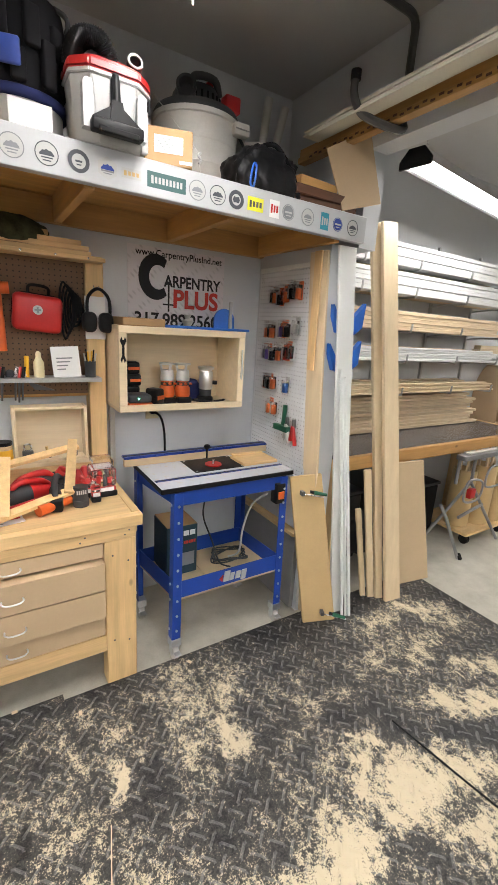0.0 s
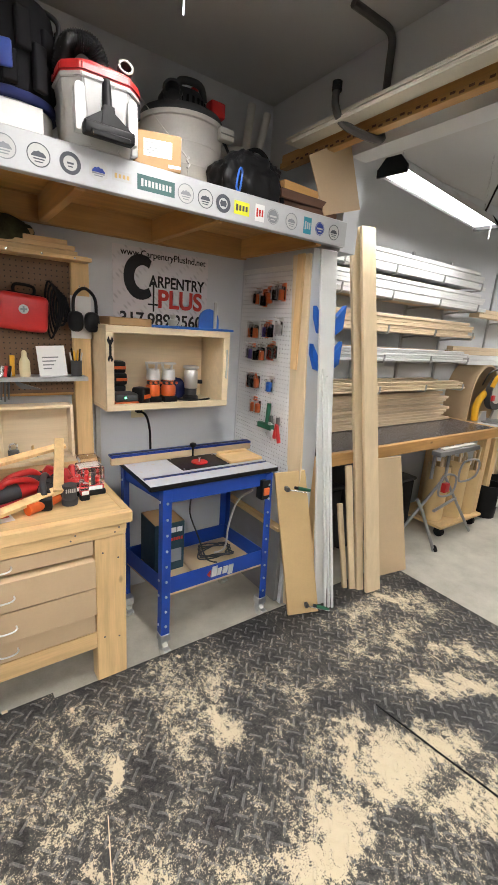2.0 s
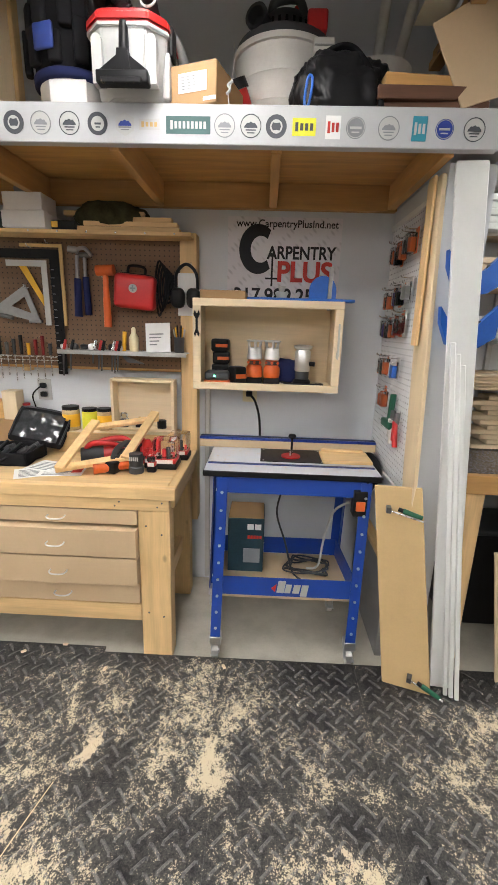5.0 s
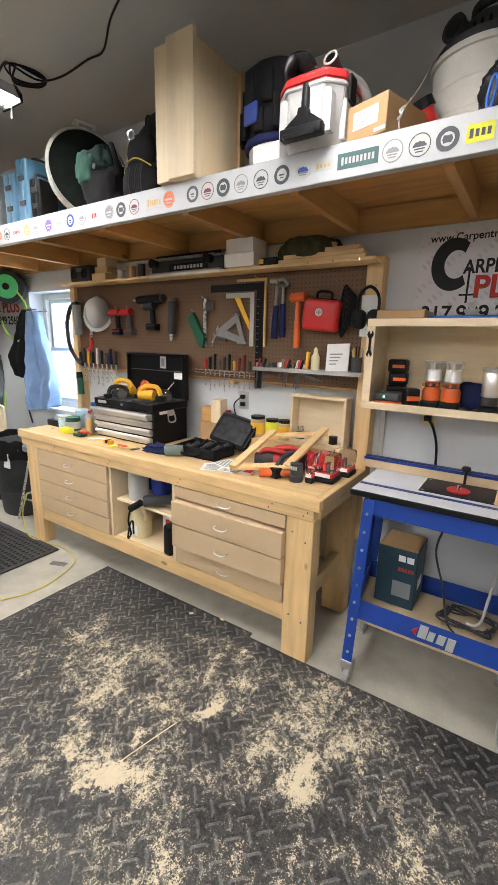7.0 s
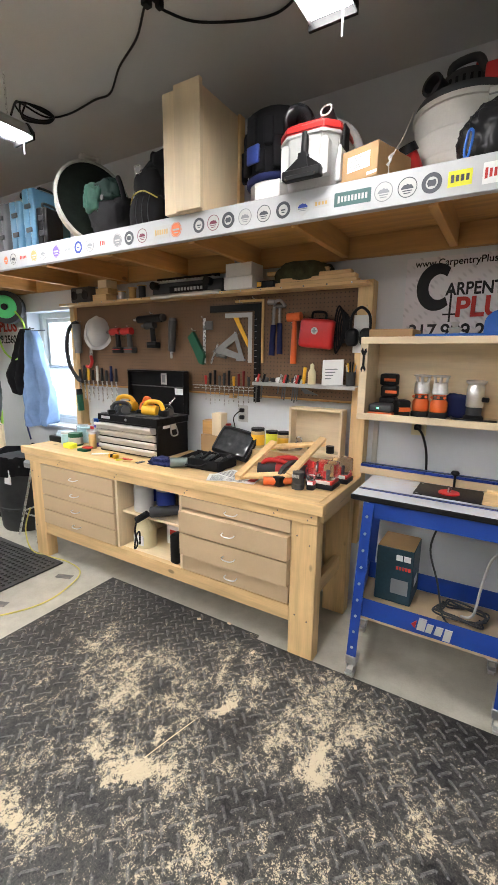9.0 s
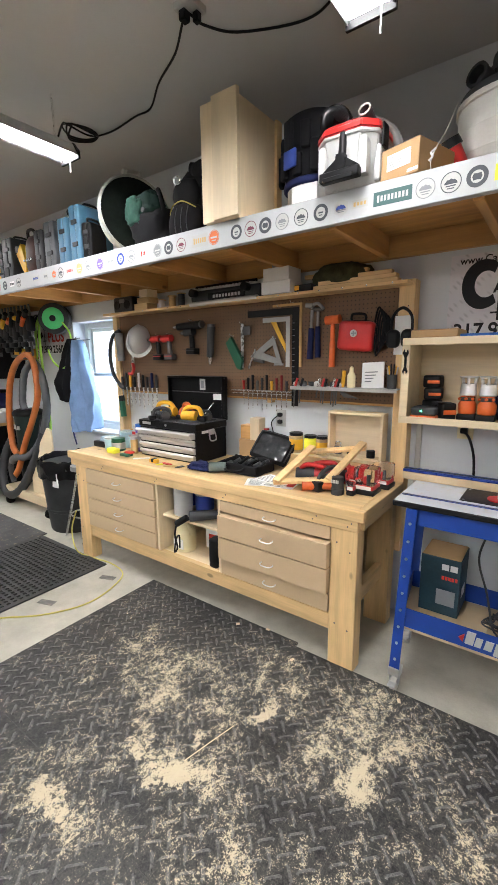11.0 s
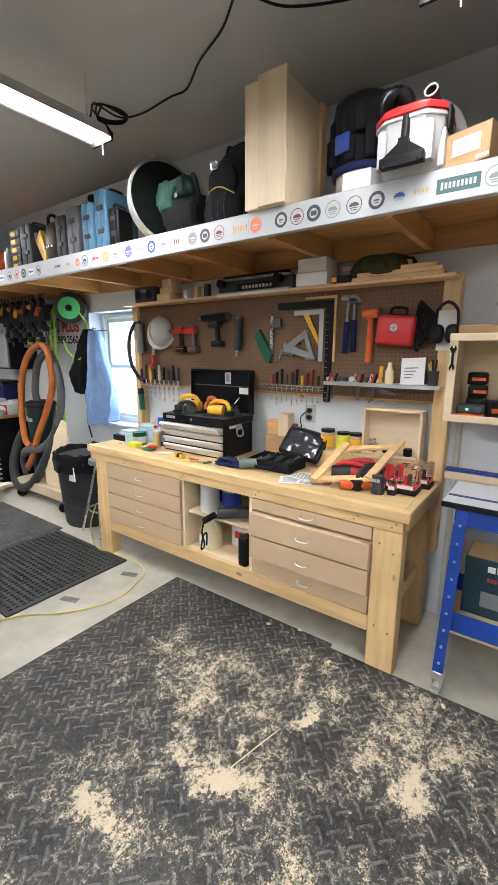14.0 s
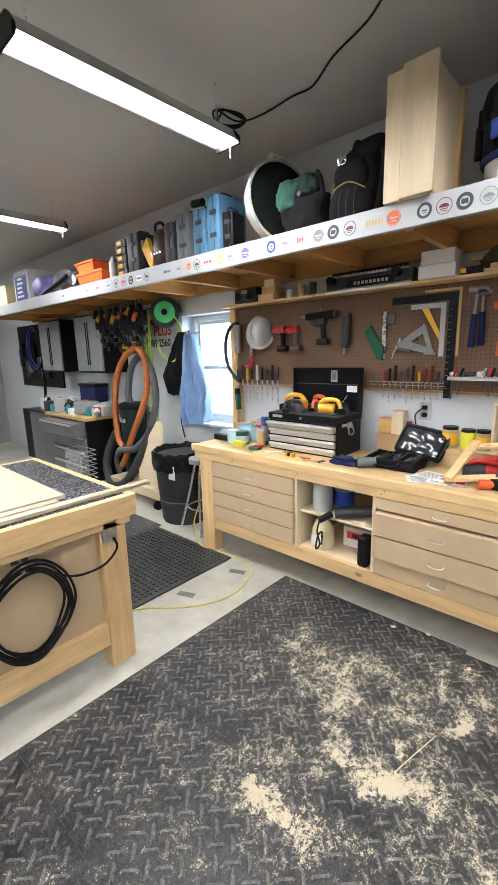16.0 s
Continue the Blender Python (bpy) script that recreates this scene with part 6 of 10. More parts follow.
def ceiling_cord():
    c = thing("extension_cord", "black extension cord looped along the ceiling", "cable", (-0.4, 1.85, CEIL - 0.03))
    h = CEIL - 0.02
    pts = [(-0.90, 1.75, 2.86), (-1.02, 1.86, h - 0.03), (-1.06, 1.92, h), (-1.05, 2.07, h - 0.01), (-0.90, 2.12, h - 0.01), (-0.66, 2.115, h), (-0.51, 2.10, h - 0.01), (-0.31, 1.985, h), (-0.06, 1.86, h - 0.02), (0.126, 1.74, h - 0.01), (0.17, 1.80, h - 0.03), (0.26, 1.92, h - 0.03), (0.49, 2.06, h - 0.01), (0.64, 2.05, h), (0.82, 1.85, h - 0.04), (0.90, 1.62, 2.86)]
    psweep("cord", c, black_plastic, pts, 0.0055)
    for k in range(3):
        psweep("loop", c, black_plastic, [(-1.09 + 0.02 * k, 1.90 + 0.02 * k, h), (-1.13, 1.97, h - 0.02 - 0.012 * k), (-1.08, 2.05 + 0.02 * k, h - 0.03), (-1.0, 2.09, h - 0.02), (-0.98, 2.02, h - 0.01 - 0.01 * k), (-1.03, 1.94, h)], 0.0055, 6, 6, True)
    pbox("junction_plug", c, white_plastic, (0.10, 1.69, CEIL - 0.03), (0.20, 1.79, CEIL), 0.004)
    pbox("plug", c, black_plastic, (0.12, 1.70, CEIL - 0.07), (0.155, 1.74, CEIL - 0.03), 0.005)
    pbox("plug", c, black_plastic, (0.16, 1.74, CEIL - 0.07), (0.19, 1.77, CEIL - 0.03), 0.005)
    d = thing("extension_cord", "looped black lamp cord by the second lamp", "cable", (3.9, 2.2, CEIL - 0.05))
    psweep("cord", d, black_plastic, [(3.9, 2.35, 2.75), (3.85, 2.2, CEIL - 0.02), (3.95, 2.15, CEIL - 0.10), (3.98, 2.2, CEIL - 0.02), (4.1, 2.1, CEIL - 0.12), (4.5, 1.9, CEIL - 0.22), (5.2, 1.7, CEIL - 0.05)], 0.008)
    g = thing("door_track", "perforated steel angle bracket holding a door track", "bracket", (4.75, 2.2, CEIL))
    pbox("cross_angle", g, zinc, (4.35, 2.18, CEIL - 0.34), (5.3, 2.21, CEIL - 0.30), 0.001)
    pbox("drop_angle", g, zinc, (4.62, 2.19, CEIL - 0.60), (4.66, 2.22, CEIL), 0.001)
    prod("track", g, zinc, (4.55, 2.2, CEIL - 0.62), (6.6, 1.7, CEIL - 0.66), 0.03)


ceiling_cord()


# ---- tools on the pegboard ----
dark_red = M("dark_red_plastic", (0.16, 0.012, 0.012), 0.4)
PEG = 2.694


def peg_hook(parent, x, z):
    psweep("peg_hook", parent, steel, [(x, PEG, z), (x, PEG - 0.035, z), (x, PEG - 0.045, z + 0.012)], 0.0022, 6, 3)


def hard_hat():
    t = thing("hard_hat", "white plastic hard hat hung on the pegboard", "hard hat", (-1.40, 2.64, 1.70))
    bm = B()
    bmesh.ops.create_uvsphere(bm, u_segments=28, v_segments=14, radius=1)
    bmesh.ops.delete(bm, geom=[v for v in bm.verts if v.co.z < -0.05], context="VERTS")
    m = Matrix.Translation((-1.40, 2.665, 1.77)) @ pose(0, 0, 0, 72, 0, 25) @ Matrix.Diagonal((0.105, 0.125, 0.13, 1))
    spun(bm, m)
    part("shell", bm, white_plastic, t)
    bm = lathe(B(), [(0.112, 0), (0.13, -0.004), (0.132, 0.0), (0.112, 0.006)], (0, 0, 0), 28)
    part("brim", spun(bm, Matrix.Translation((-1.40, 2.665, 1.77)) @ pose(0, 0, 0, 72, 0, 25) @ Matrix.Diagonal((0.98, 1.15, 1, 1))), white_plastic, t)
    psweep("ridge", t, white_plastic, [(-1.395, 2.60, 1.86), (-1.40, 2.545, 1.80), (-1.40, 2.54, 1.74), (-1.395, 2.585, 1.68)], 0.008)
    peg_hook(t, -1.40, 1.86)


def cordless_drill(x, z, body, accent, scale=1.0):
    t = thing("cordless_drill", "cordless drill hanging by its chuck on the pegboard", "drill", (x, 2.65, z - 0.1), group="drills on the pegboard")
    y = 2.65
    prod("motor_housing", t, accent, (x - 0.05 * scale, y, z + 0.04), (x + 0.05 * scale, y, z + 0.045), 0.028, n=16)
    prod("chuck", t, iron, (x - 0.05 * scale, y, z + 0.04), (x - 0.10 * scale, y, z + 0.037), 0.018, 0.01)
    prod("grip", t, body, (x + 0.02, y, z + 0.03), (x + 0.03, y, z - 0.08), 0.019, 0.021)
    pbox("battery", t, body, (x - 0.02, y - 0.03, z - 0.125), (x + 0.075, y + 0.03, z - 0.08), 0.008)
    pbox("battery_cap", t, accent, (x - 0.018, y - 0.031, z - 0.10), (x + 0.073, y + 0.031, z - 0.092), 0.002)
    peg_hook(t, x, z + 0.075)


def air_tool(x, z, material, label, long=0.13, turn=0.0):
    t = thing("hand_tool", label, "power tool", (x, 2.65, z), group="tools on the pegboard")
    c, s = math.cos(turn), math.sin(turn)
    prod("barrel", t, material, (x - long * c, 2.65, z - long * s), (x + long * c, 2.65, z + long * s), 0.026, 0.030)
    prod("nose", t, steel, (x - long * c, 2.65, z - long * s), (x - (long + 0.05) * c, 2.65, z - (long + 0.05) * s), 0.013, 0.008)
    prod("rear_cap", t, iron, (x + long * c, 2.65, z + long * s), (x + (long + 0.02) * c, 2.65, z + (long + 0.02) * s), 0.027)
    peg_hook(t, x, z + 0.04)
    return t


def squares():
    y = PEG - 0.012
    t = thing("framing_square", "large black steel framing square on the pegboard", "square", (0.12, y, 1.29), group="squares on the pegboard")
    part("blade", prism(B(), [(0.10, 1.29), (0.15, 1.29), (0.15, 1.93), (-0.26, 1.93), (-0.26, 1.885), (0.10, 1.885)], y - 0.003, y, "xz"), black_metal, t)
    for k in range(14):
        pbox("mark", t, ink_grey, (0.104, y - 0.0042, 1.31 + 0.04 * k), (0.12, y - 0.003, 1.313 + 0.04 * k), 0)
    peg_hook(t, 0.0, 1.94)
    t = thing("wooden_square", "thin varnished wooden square behind steel squares", "square", (0.15, y, 1.6), group="squares on the pegboard")
    part("blade", prism(B(), [(0.155, 1.55), (0.17, 1.55), (0.17, 1.955), (-0.05, 1.955), (-0.05, 1.94), (0.155, 1.94)], y - 0.006, y + 0.004, "xz"), ink_tan, t)
    peg_hook(t, 0.10, 1.96)
    t = thing("drywall_square", "aluminium square with white blade on the pegboard", "square", (0.08, y, 1.55), group="squares on the pegboard")
    part("blade", prism(B(), [(0.055, 1.55), (0.085, 1.55), (0.085, 1.875), (-0.13, 1.875), (-0.13, 1.845), (0.055, 1.845)], y - 0.008, y - 0.005, "xz"), white_plastic, t)
    part("brace", prism(B(), [(-0.06, 1.845), (-0.02, 1.845), (0.055, 1.70), (0.055, 1.65)], y - 0.012, y - 0.008, "xz"), yellow_plastic, t)
    t = thing("speed_square", "grey metal triangular rafter square on the pegboard", "square", (-0.09, y, 1.56), group="squares on the pegboard")
    tri = [(-0.235, 1.62), (-0.035, 1.755), (0.035, 1.56)]
    cut = [(-0.12, 1.645), (-0.045, 1.695), (-0.015, 1.61)]
    bm = B()
    for a, b in ((0, 1), (1, 2), (2, 0)):
        prism(bm, [tri[a], tri[b], cut[b], cut[a]], y - 0.016, y - 0.012, "xz")
    part("plate", bm, grey_plastic, t)
    pbox("fence_lip", t, grey_plastic, (-0.03, y - 0.024, 1.56), (0.04, y - 0.008, 1.575), 0.002)
    peg_hook(t, -0.035, 1.74)
    t = thing("bevel_gauge", "small steel angle gauge hanging under a square", "gauge", (-0.21, y, 1.57), group="squares on the pegboard")
    prod("blade", t, steel, (-0.25, y - 0.01, 1.54), (-0.19, y - 0.01, 1.67), 0.007, n=6)
    prod("stock", t, iron, (-0.20, y - 0.012, 1.60), (-0.12, y - 0.012, 1.585), 0.012)
    t = thing("steel_rule", "steel combination rule hanging on the pegboard", "ruler", (-0.31, y, 1.5), group="squares on the pegboard")
    pbox("rule", t, steel, (-0.322, y - 0.006, 1.54), (-0.296, y - 0.003, 1.85), 0.001)
    pbox("head", t, iron, (-0.30, y - 0.012, 1.77), (-0.235, y - 0.002, 1.83), 0.003)
    peg_hook(t, -0.31, 1.85)


def hammers():
    y = 2.655
    t = thing("claw_hammer", "steel claw hammer with a dark blue grip", "hammer", (0.25, y, 1.60), group="hammers on the pegboard")
    prod("shaft", t, dull_steel, (0.258, y, 1.90), (0.252, y, 1.78), 0.010)
    prod("grip", t, blue_cloth, (0.253, y, 1.79), (0.245, y, 1.60), 0.017, 0.02)
    prod("head", t, dull_steel, (0.215, y, 1.93), (0.265, y, 1.925), 0.016)
    psweep("claw", t, dull_steel, [(0.26, y, 1.93), (0.30, y, 1.935), (0.335, y, 1.90)], 0.010, 8, 4)
    peg_hook(t, 0.25, 1.91)
    t = thing("claw_hammer", "worn steel hammer with a navy grip", "hammer", (0.29, y, 1.62), group="hammers on the pegboard")
    prod("grip", t, blue_cloth, (0.288, y + 0.02, 1.80), (0.292, y + 0.02, 1.61), 0.016, 0.018)
    prod("shaft", t, dull_steel, (0.288, y + 0.02, 1.90), (0.288, y + 0.02, 1.80), 0.009)
    prod("head", t, iron, (0.25, y + 0.02, 1.905), (0.325, y + 0.02, 1.905), 0.014)
    t = thing("dead_blow_mallet", "bright orange dead blow mallet on the pegboard", "mallet", (0.40, y, 1.55), group="hammers on the pegboard")
    prod("head", t, orange_plastic, (0.355, y, 1.83), (0.445, y, 1.835), 0.027, n=20)
    prod("handle", t, orange_plastic, (0.40, y, 1.82), (0.40, y, 1.70), 0.014, 0.016)
    prod("grip", t, orange_plastic, (0.40, y, 1.70), (0.40, y, 1.55), 0.018, 0.020)
    peg_hook(t, 0.38, 1.80)


def first_aid():
    t = thing("first_aid_case", "red zipped first aid case with a round badge", "case", (0.565, 2.64, 1.63))
    bm = box(B(), (0.450, 2.605, 1.645), (0.664, 2.688, 1.815), 0.030)
    tilt = Matrix.Translation((0.557, 2.645, 1.73)) @ pose(0, 0, 0, 0, 5, 0) @ Matrix.Translation((-0.557, -2.645, -1.73))
    spun(bm, tilt)
    part("case_shell", bm, red_plastic, t)
    psweep("zip", t, black_cloth, [tilt @ Vector((x, 2.645, z)) for x, z in ((0.465, 1.650), (0.451, 1.73), (0.463, 1.808), (0.557, 1.817), (0.651, 1.808), (0.663, 1.73), (0.650, 1.650))], 0.0035)
    psweep("handle", t, black_cloth, [tilt @ Vector((x, 2.645, z)) for x, z in ((0.515, 1.812), (0.52, 1.852), (0.595, 1.852), (0.60, 1.812))], 0.007)
    b = prod("badge", t, white_plastic, (0.555, 2.6055, 1.745), (0.555, 2.602, 1.745), 0.021, n=24)
    bm = box(B(), (0.541, 2.6005, 1.741), (0.569, 2.602, 1.749))
    box(bm, (0.551, 2.6003, 1.731), (0.559, 2.602, 1.759))
    part("cross", bm, ink_grey, b)
    s = thing("strap_bundle", "black webbing straps hung beside the red case", "strap", (0.72, 2.66, 1.60))
    for k in range(7):
        x = 0.672 + 0.012 * k
        psweep("strap", s, black_cloth, [(x + 0.01, 2.66 - 0.004 * (k % 3), 1.885 - 0.012 * k), (x + 0.045 - 0.006 * k, 2.645, 1.80), (x + 0.035, 2.64, 1.70 + 0.012 * (k % 3)), (x + 0.005, 2.65, 1.615 + 0.022 * k), (x - 0.012, 2.655, 1.72), (x - 0.01, 2.662, 1.83 - 0.01 * k)], 0.0052, 6, 5, True)
    e = thing("ear_defenders", "black ear defenders over a white card on hooks", "ear muffs", (0.83, 2.62, 1.68))
    pbox("backing_card", e, paper, (0.775, 2.655, 1.62), (0.875, 2.66, 1.83), 0.001)
    psweep("headband", e, black_plastic, [(0.775, 2.60, 1.72), (0.78, 2.60, 1.82), (0.83, 2.60, 1.865), (0.88, 2.60, 1.82), (0.885, 2.60, 1.72)], 0.008)
    for x in (0.785, 0.865):
        bm = lump(B(), (x, 2.605, 1.705), (0.036, 0.036, 0.05), 0.03, 1, 3)
        part("ear_cup", bm, black_plastic, e)
    peg_hook(e, 0.82, 1.87)
    peg_hook(e, 0.845, 1.87)


def small_pegs():
    t = thing("green_pouch", "green cloth tool pouch hung at a slant", "pouch", (-0.38, 2.66, 1.53))
    part("pouch", prism(B(), [(-0.445, 1.72), (-0.40, 1.76), (-0.30, 1.60), (-0.315, 1.53), (-0.345, 1.54)], 2.655, 2.685, "xz"), green_plastic, t)
    peg_hook(t, -0.40, 1.77)
    t = thing("screwdriver_rack", "steel wire rack holding a row of screwdrivers", "tool rack", (-0.14, 2.66, 1.34))
    for z, yy in ((1.385, PEG - 0.012), (1.385, PEG - 0.05), (1.365, PEG - 0.03)):
        prod("wire", t, steel, (-0.40, yy, z), (0.11, yy, z), 0.0025, n=6)
    for k in range(15):
        x = -0.385 + k * 0.034
        prod("wire_loop", t, steel, (x, PEG, 1.385), (x, PEG - 0.052, 1.385), 0.002, n=6)
    cols = (red_plastic, black_plastic, black_plastic, iron, dark_grey, black_plastic, yellow_plastic, dark_red, dark_red, dark_grey)
    for k, m in enumerate(cols):
        x = -0.29 + k * 0.040
        s = thing("screwdriver", "screwdriver standing in the wire rack", "screwdriver", (x, PEG - 0.03, 1.385), group="screwdrivers in the rack")
        prod("handle", s, m, (x, PEG - 0.03, 1.392), (x, PEG - 0.03, 1.455 + 0.02 * ((k * 7) % 3)), 0.008, 0.0105, 10)
        prod("shank", s, steel, (x, PEG - 0.03, 1.392), (x, PEG - 0.03, 1.28 - 0.02 * ((k * 5) % 3)), 0.003, n=6)
    # magnetic tool shelf
    t = thing("tool_ledge", "thin grey metal tool ledge on the pegboard", "shelf", (0.49, 2.63, 1.43))
    pbox("plate", t, zinc, (0.15, 2.575, 1.425), (0.83, 2.693, 1.431), 0.001)
    pbox("lip", t, zinc, (0.15, 2.575, 1.410), (0.83, 2.577, 1.425), 0)
    for k, (x, l) in enumerate(((0.18, 0.13), (0.22, 0.10), (0.34, 0.06), (0.37, 0.09), (0.385, 0.10), (0.44, 0.10), (0.455, 0.11), (0.47, 0.10))):
        s = thing("hanging_plier", "small hand tool hanging under the metal ledge", "hand tool", (x, 2.585, 1.42), group="tools under the ledge")
        prod("jaw", s, iron, (x, 2.585, 1.43), (x - 0.008, 2.585, 1.425 - l), 0.006, 0.004, 8)
        prod("handle", s, (red_plastic, black_plastic, steel)[k % 3], (x, 2.59, 1.432), (x + 0.01, 2.60, 1.432 + 0.05), 0.008, n=8)
    s = thing("putty_knife", "dark steel blade hanging under the metal ledge", "knife", (0.52, 2.58, 1.40))
    part("blade", prism(B(), [(0.49, 1.415), (0.60, 1.375), (0.605, 1.37), (0.52, 1.375), (0.50, 1.395)], 2.578, 2.582, "xz"), iron, s)
    b = thing("glue_bottle", "small cream plastic bottle on the metal ledge", "bottle", (0.545, 2.62, 1.431))
    part("bottle", lathe(B(), [(0.023, 0), (0.024, 0.01), (0.024, 0.07), (0.012, 0.095), (0.012, 0.115), (0.004, 0.125)], (0.545, 2.62, 1.431), 18), cream_plastic, b)
    b = thing("marker", "yellow marker standing on the metal ledge", "marker", (0.49, 2.62, 1.431))
    prod("barrel", b, yellow_plastic, (0.49, 2.62, 1.431), (0.495, 2.63, 1.53), 0.011)
    p = thing("printed_card", "white printed card clipped up on the ledge", "card", (0.675, 2.625, 1.431))
    bm = box(B(), (-0.065, -0.004, 0), (0.065, 0.004, 0.15), 0.001)
    part("card", spun(bm, Matrix.Translation((0.675, 2.62, 1.431)) @ pose(0, 0, 0, -10, -3, 0)), paper, p)
    bm = B()
    for k in range(4):
        box(bm, (-0.045, -0.006, 0.09 - 0.018 * k), (0.03 - 0.012 * k, -0.0045, 0.096 - 0.018 * k))
    part("print", spun(bm, Matrix.Translation((0.675, 2.62, 1.431)) @ pose(0, 0, 0, -10, -3, 0)), ink_grey, p)
    c = thing("pen_cup", "black mesh cup full of pencils", "cup", (0.785, 2.625, 1.431))
    part("cup", lathe(B(), [(0.026, 0), (0.028, 0.08), (0.025, 0.08), (0.023, 0.004)], (0.785, 2.625, 1.431), 16), dark_grey, c)
    for k in range(6):
        a = k * 1.05
        prod("pencil", c, (white_plastic, yellow_plastic, black_plastic)[k % 3], (0.785 + 0.01 * math.cos(a), 2.625 + 0.01 * math.sin(a), 1.44), (0.785 + 0.03 * math.cos(a), 2.625 + 0.025 * math.sin(a), 1.55 + 0.01 * (k % 3)), 0.004, n=6)
    m = thing("metal_scraps", "small bright metal fittings piled on the ledge", "fittings", (0.25, 2.62, 1.431))
    for k in range(7):
        part("fitting", lump(B(), (0.17 + 0.05 * k, 2.62 + 0.01 * (k % 3), 1.445), (0.02, 0.016, 0.014 + 0.006 * (k % 2)), 0.3, k, 2, 0.98), (brushed, iron, dark_grey)[k % 3], m)


def left_pegs():
    s = thing("hand_saw", "hand saw with a red handle on the pegboard", "saw", (-1.52, 2.66, 1.50))
    part("blade", prism(B(), [(-1.535, 1.55), (-1.50, 1.55), (-1.485, 1.72), (-1.515, 1.73)], 2.665, 2.668, "xz"), steel, s)
    psweep("handle", s, red_plastic, [(-1.57, 1.0 * 2.66, 1.49), (-1.53, 2.66, 1.485), (-1.50, 2.66, 1.53), (-1.51, 2.66, 1.58)], 0.014)
    b = thing("grey_hose", "loop of grey vacuum hose hung beside the window", "hose", (-1.74, 2.66, 1.40))
    psweep("hose", b, dark_grey, [(-1.66, 2.66, 1.86), (-1.76, 2.66, 1.82), (-1.82, 2.66, 1.68), (-1.80, 2.66, 1.50), (-1.70, 2.66, 1.38), (-1.64, 2.66, 1.36)], 0.017, 10, 8, ribs=0.08)
    prod("grip_tube", b, grey_plastic, (-1.655, 2.645, 1.84), (-1.645, 2.645, 1.60), 0.034, 0.03)
    peg_hook(b, -1.66, 1.87)
    for k in range(9):
        x = -1.68 + k * 0.057
        t = thing("chisel", "chisel or file hanging in a row on the pegboard", "chisel", (x, 2.67, 1.3), group="chisels on the pegboard")
        m = (dark_grey, dark_grey, yellow_plastic, black_plastic, brushed, black_plastic, dark_grey, blue_cloth, dark_grey)[k]
        prod("handle", t, m, (x, 2.67, 1.37), (x, 2.67, 1.46 + 0.018 * ((k * 5) % 3)), 0.013, 0.010, 10)
        prod("blade", t, steel, (x, 2.67, 1.37), (x, 2.67, 1.22 - 0.02 * (k % 3)), 0.007, n=6)
    g = thing("green_flashlight", "dark green torch standing in the corner", "torch", (-1.66, 2.64, 1.1))
    prod("barrel", g, green_plastic, (-1.655, 2.64, 1.10), (-1.665, 2.64, 1.24), 0.026)
    prod("head", g, black_plastic, (-1.665, 2.64, 1.24), (-1.67, 2.64, 1.29), 0.028, 0.024)


hard_hat()
cordless_drill(-1.18, 1.73, black_plastic, red_plastic)
cordless_drill(-1.05, 1.73, iron, red_plastic)
air_tool(-0.80, 1.86, black_plastic, "black air ratchet lying on pegboard hooks", 0.12, 0.03)
cordless_drill(-0.80, 1.77, black_plastic, dark_grey, 0.9)
air_tool(-0.585, 1.73, dark_grey, "dark oscillating tool hanging on the pegboard", 0.11, 1.5)
squares()
hammers()
first_aid()
small_pegs()
left_pegs()


# ---- narrow shelf over the pegboard ----
TOPS = 2.003


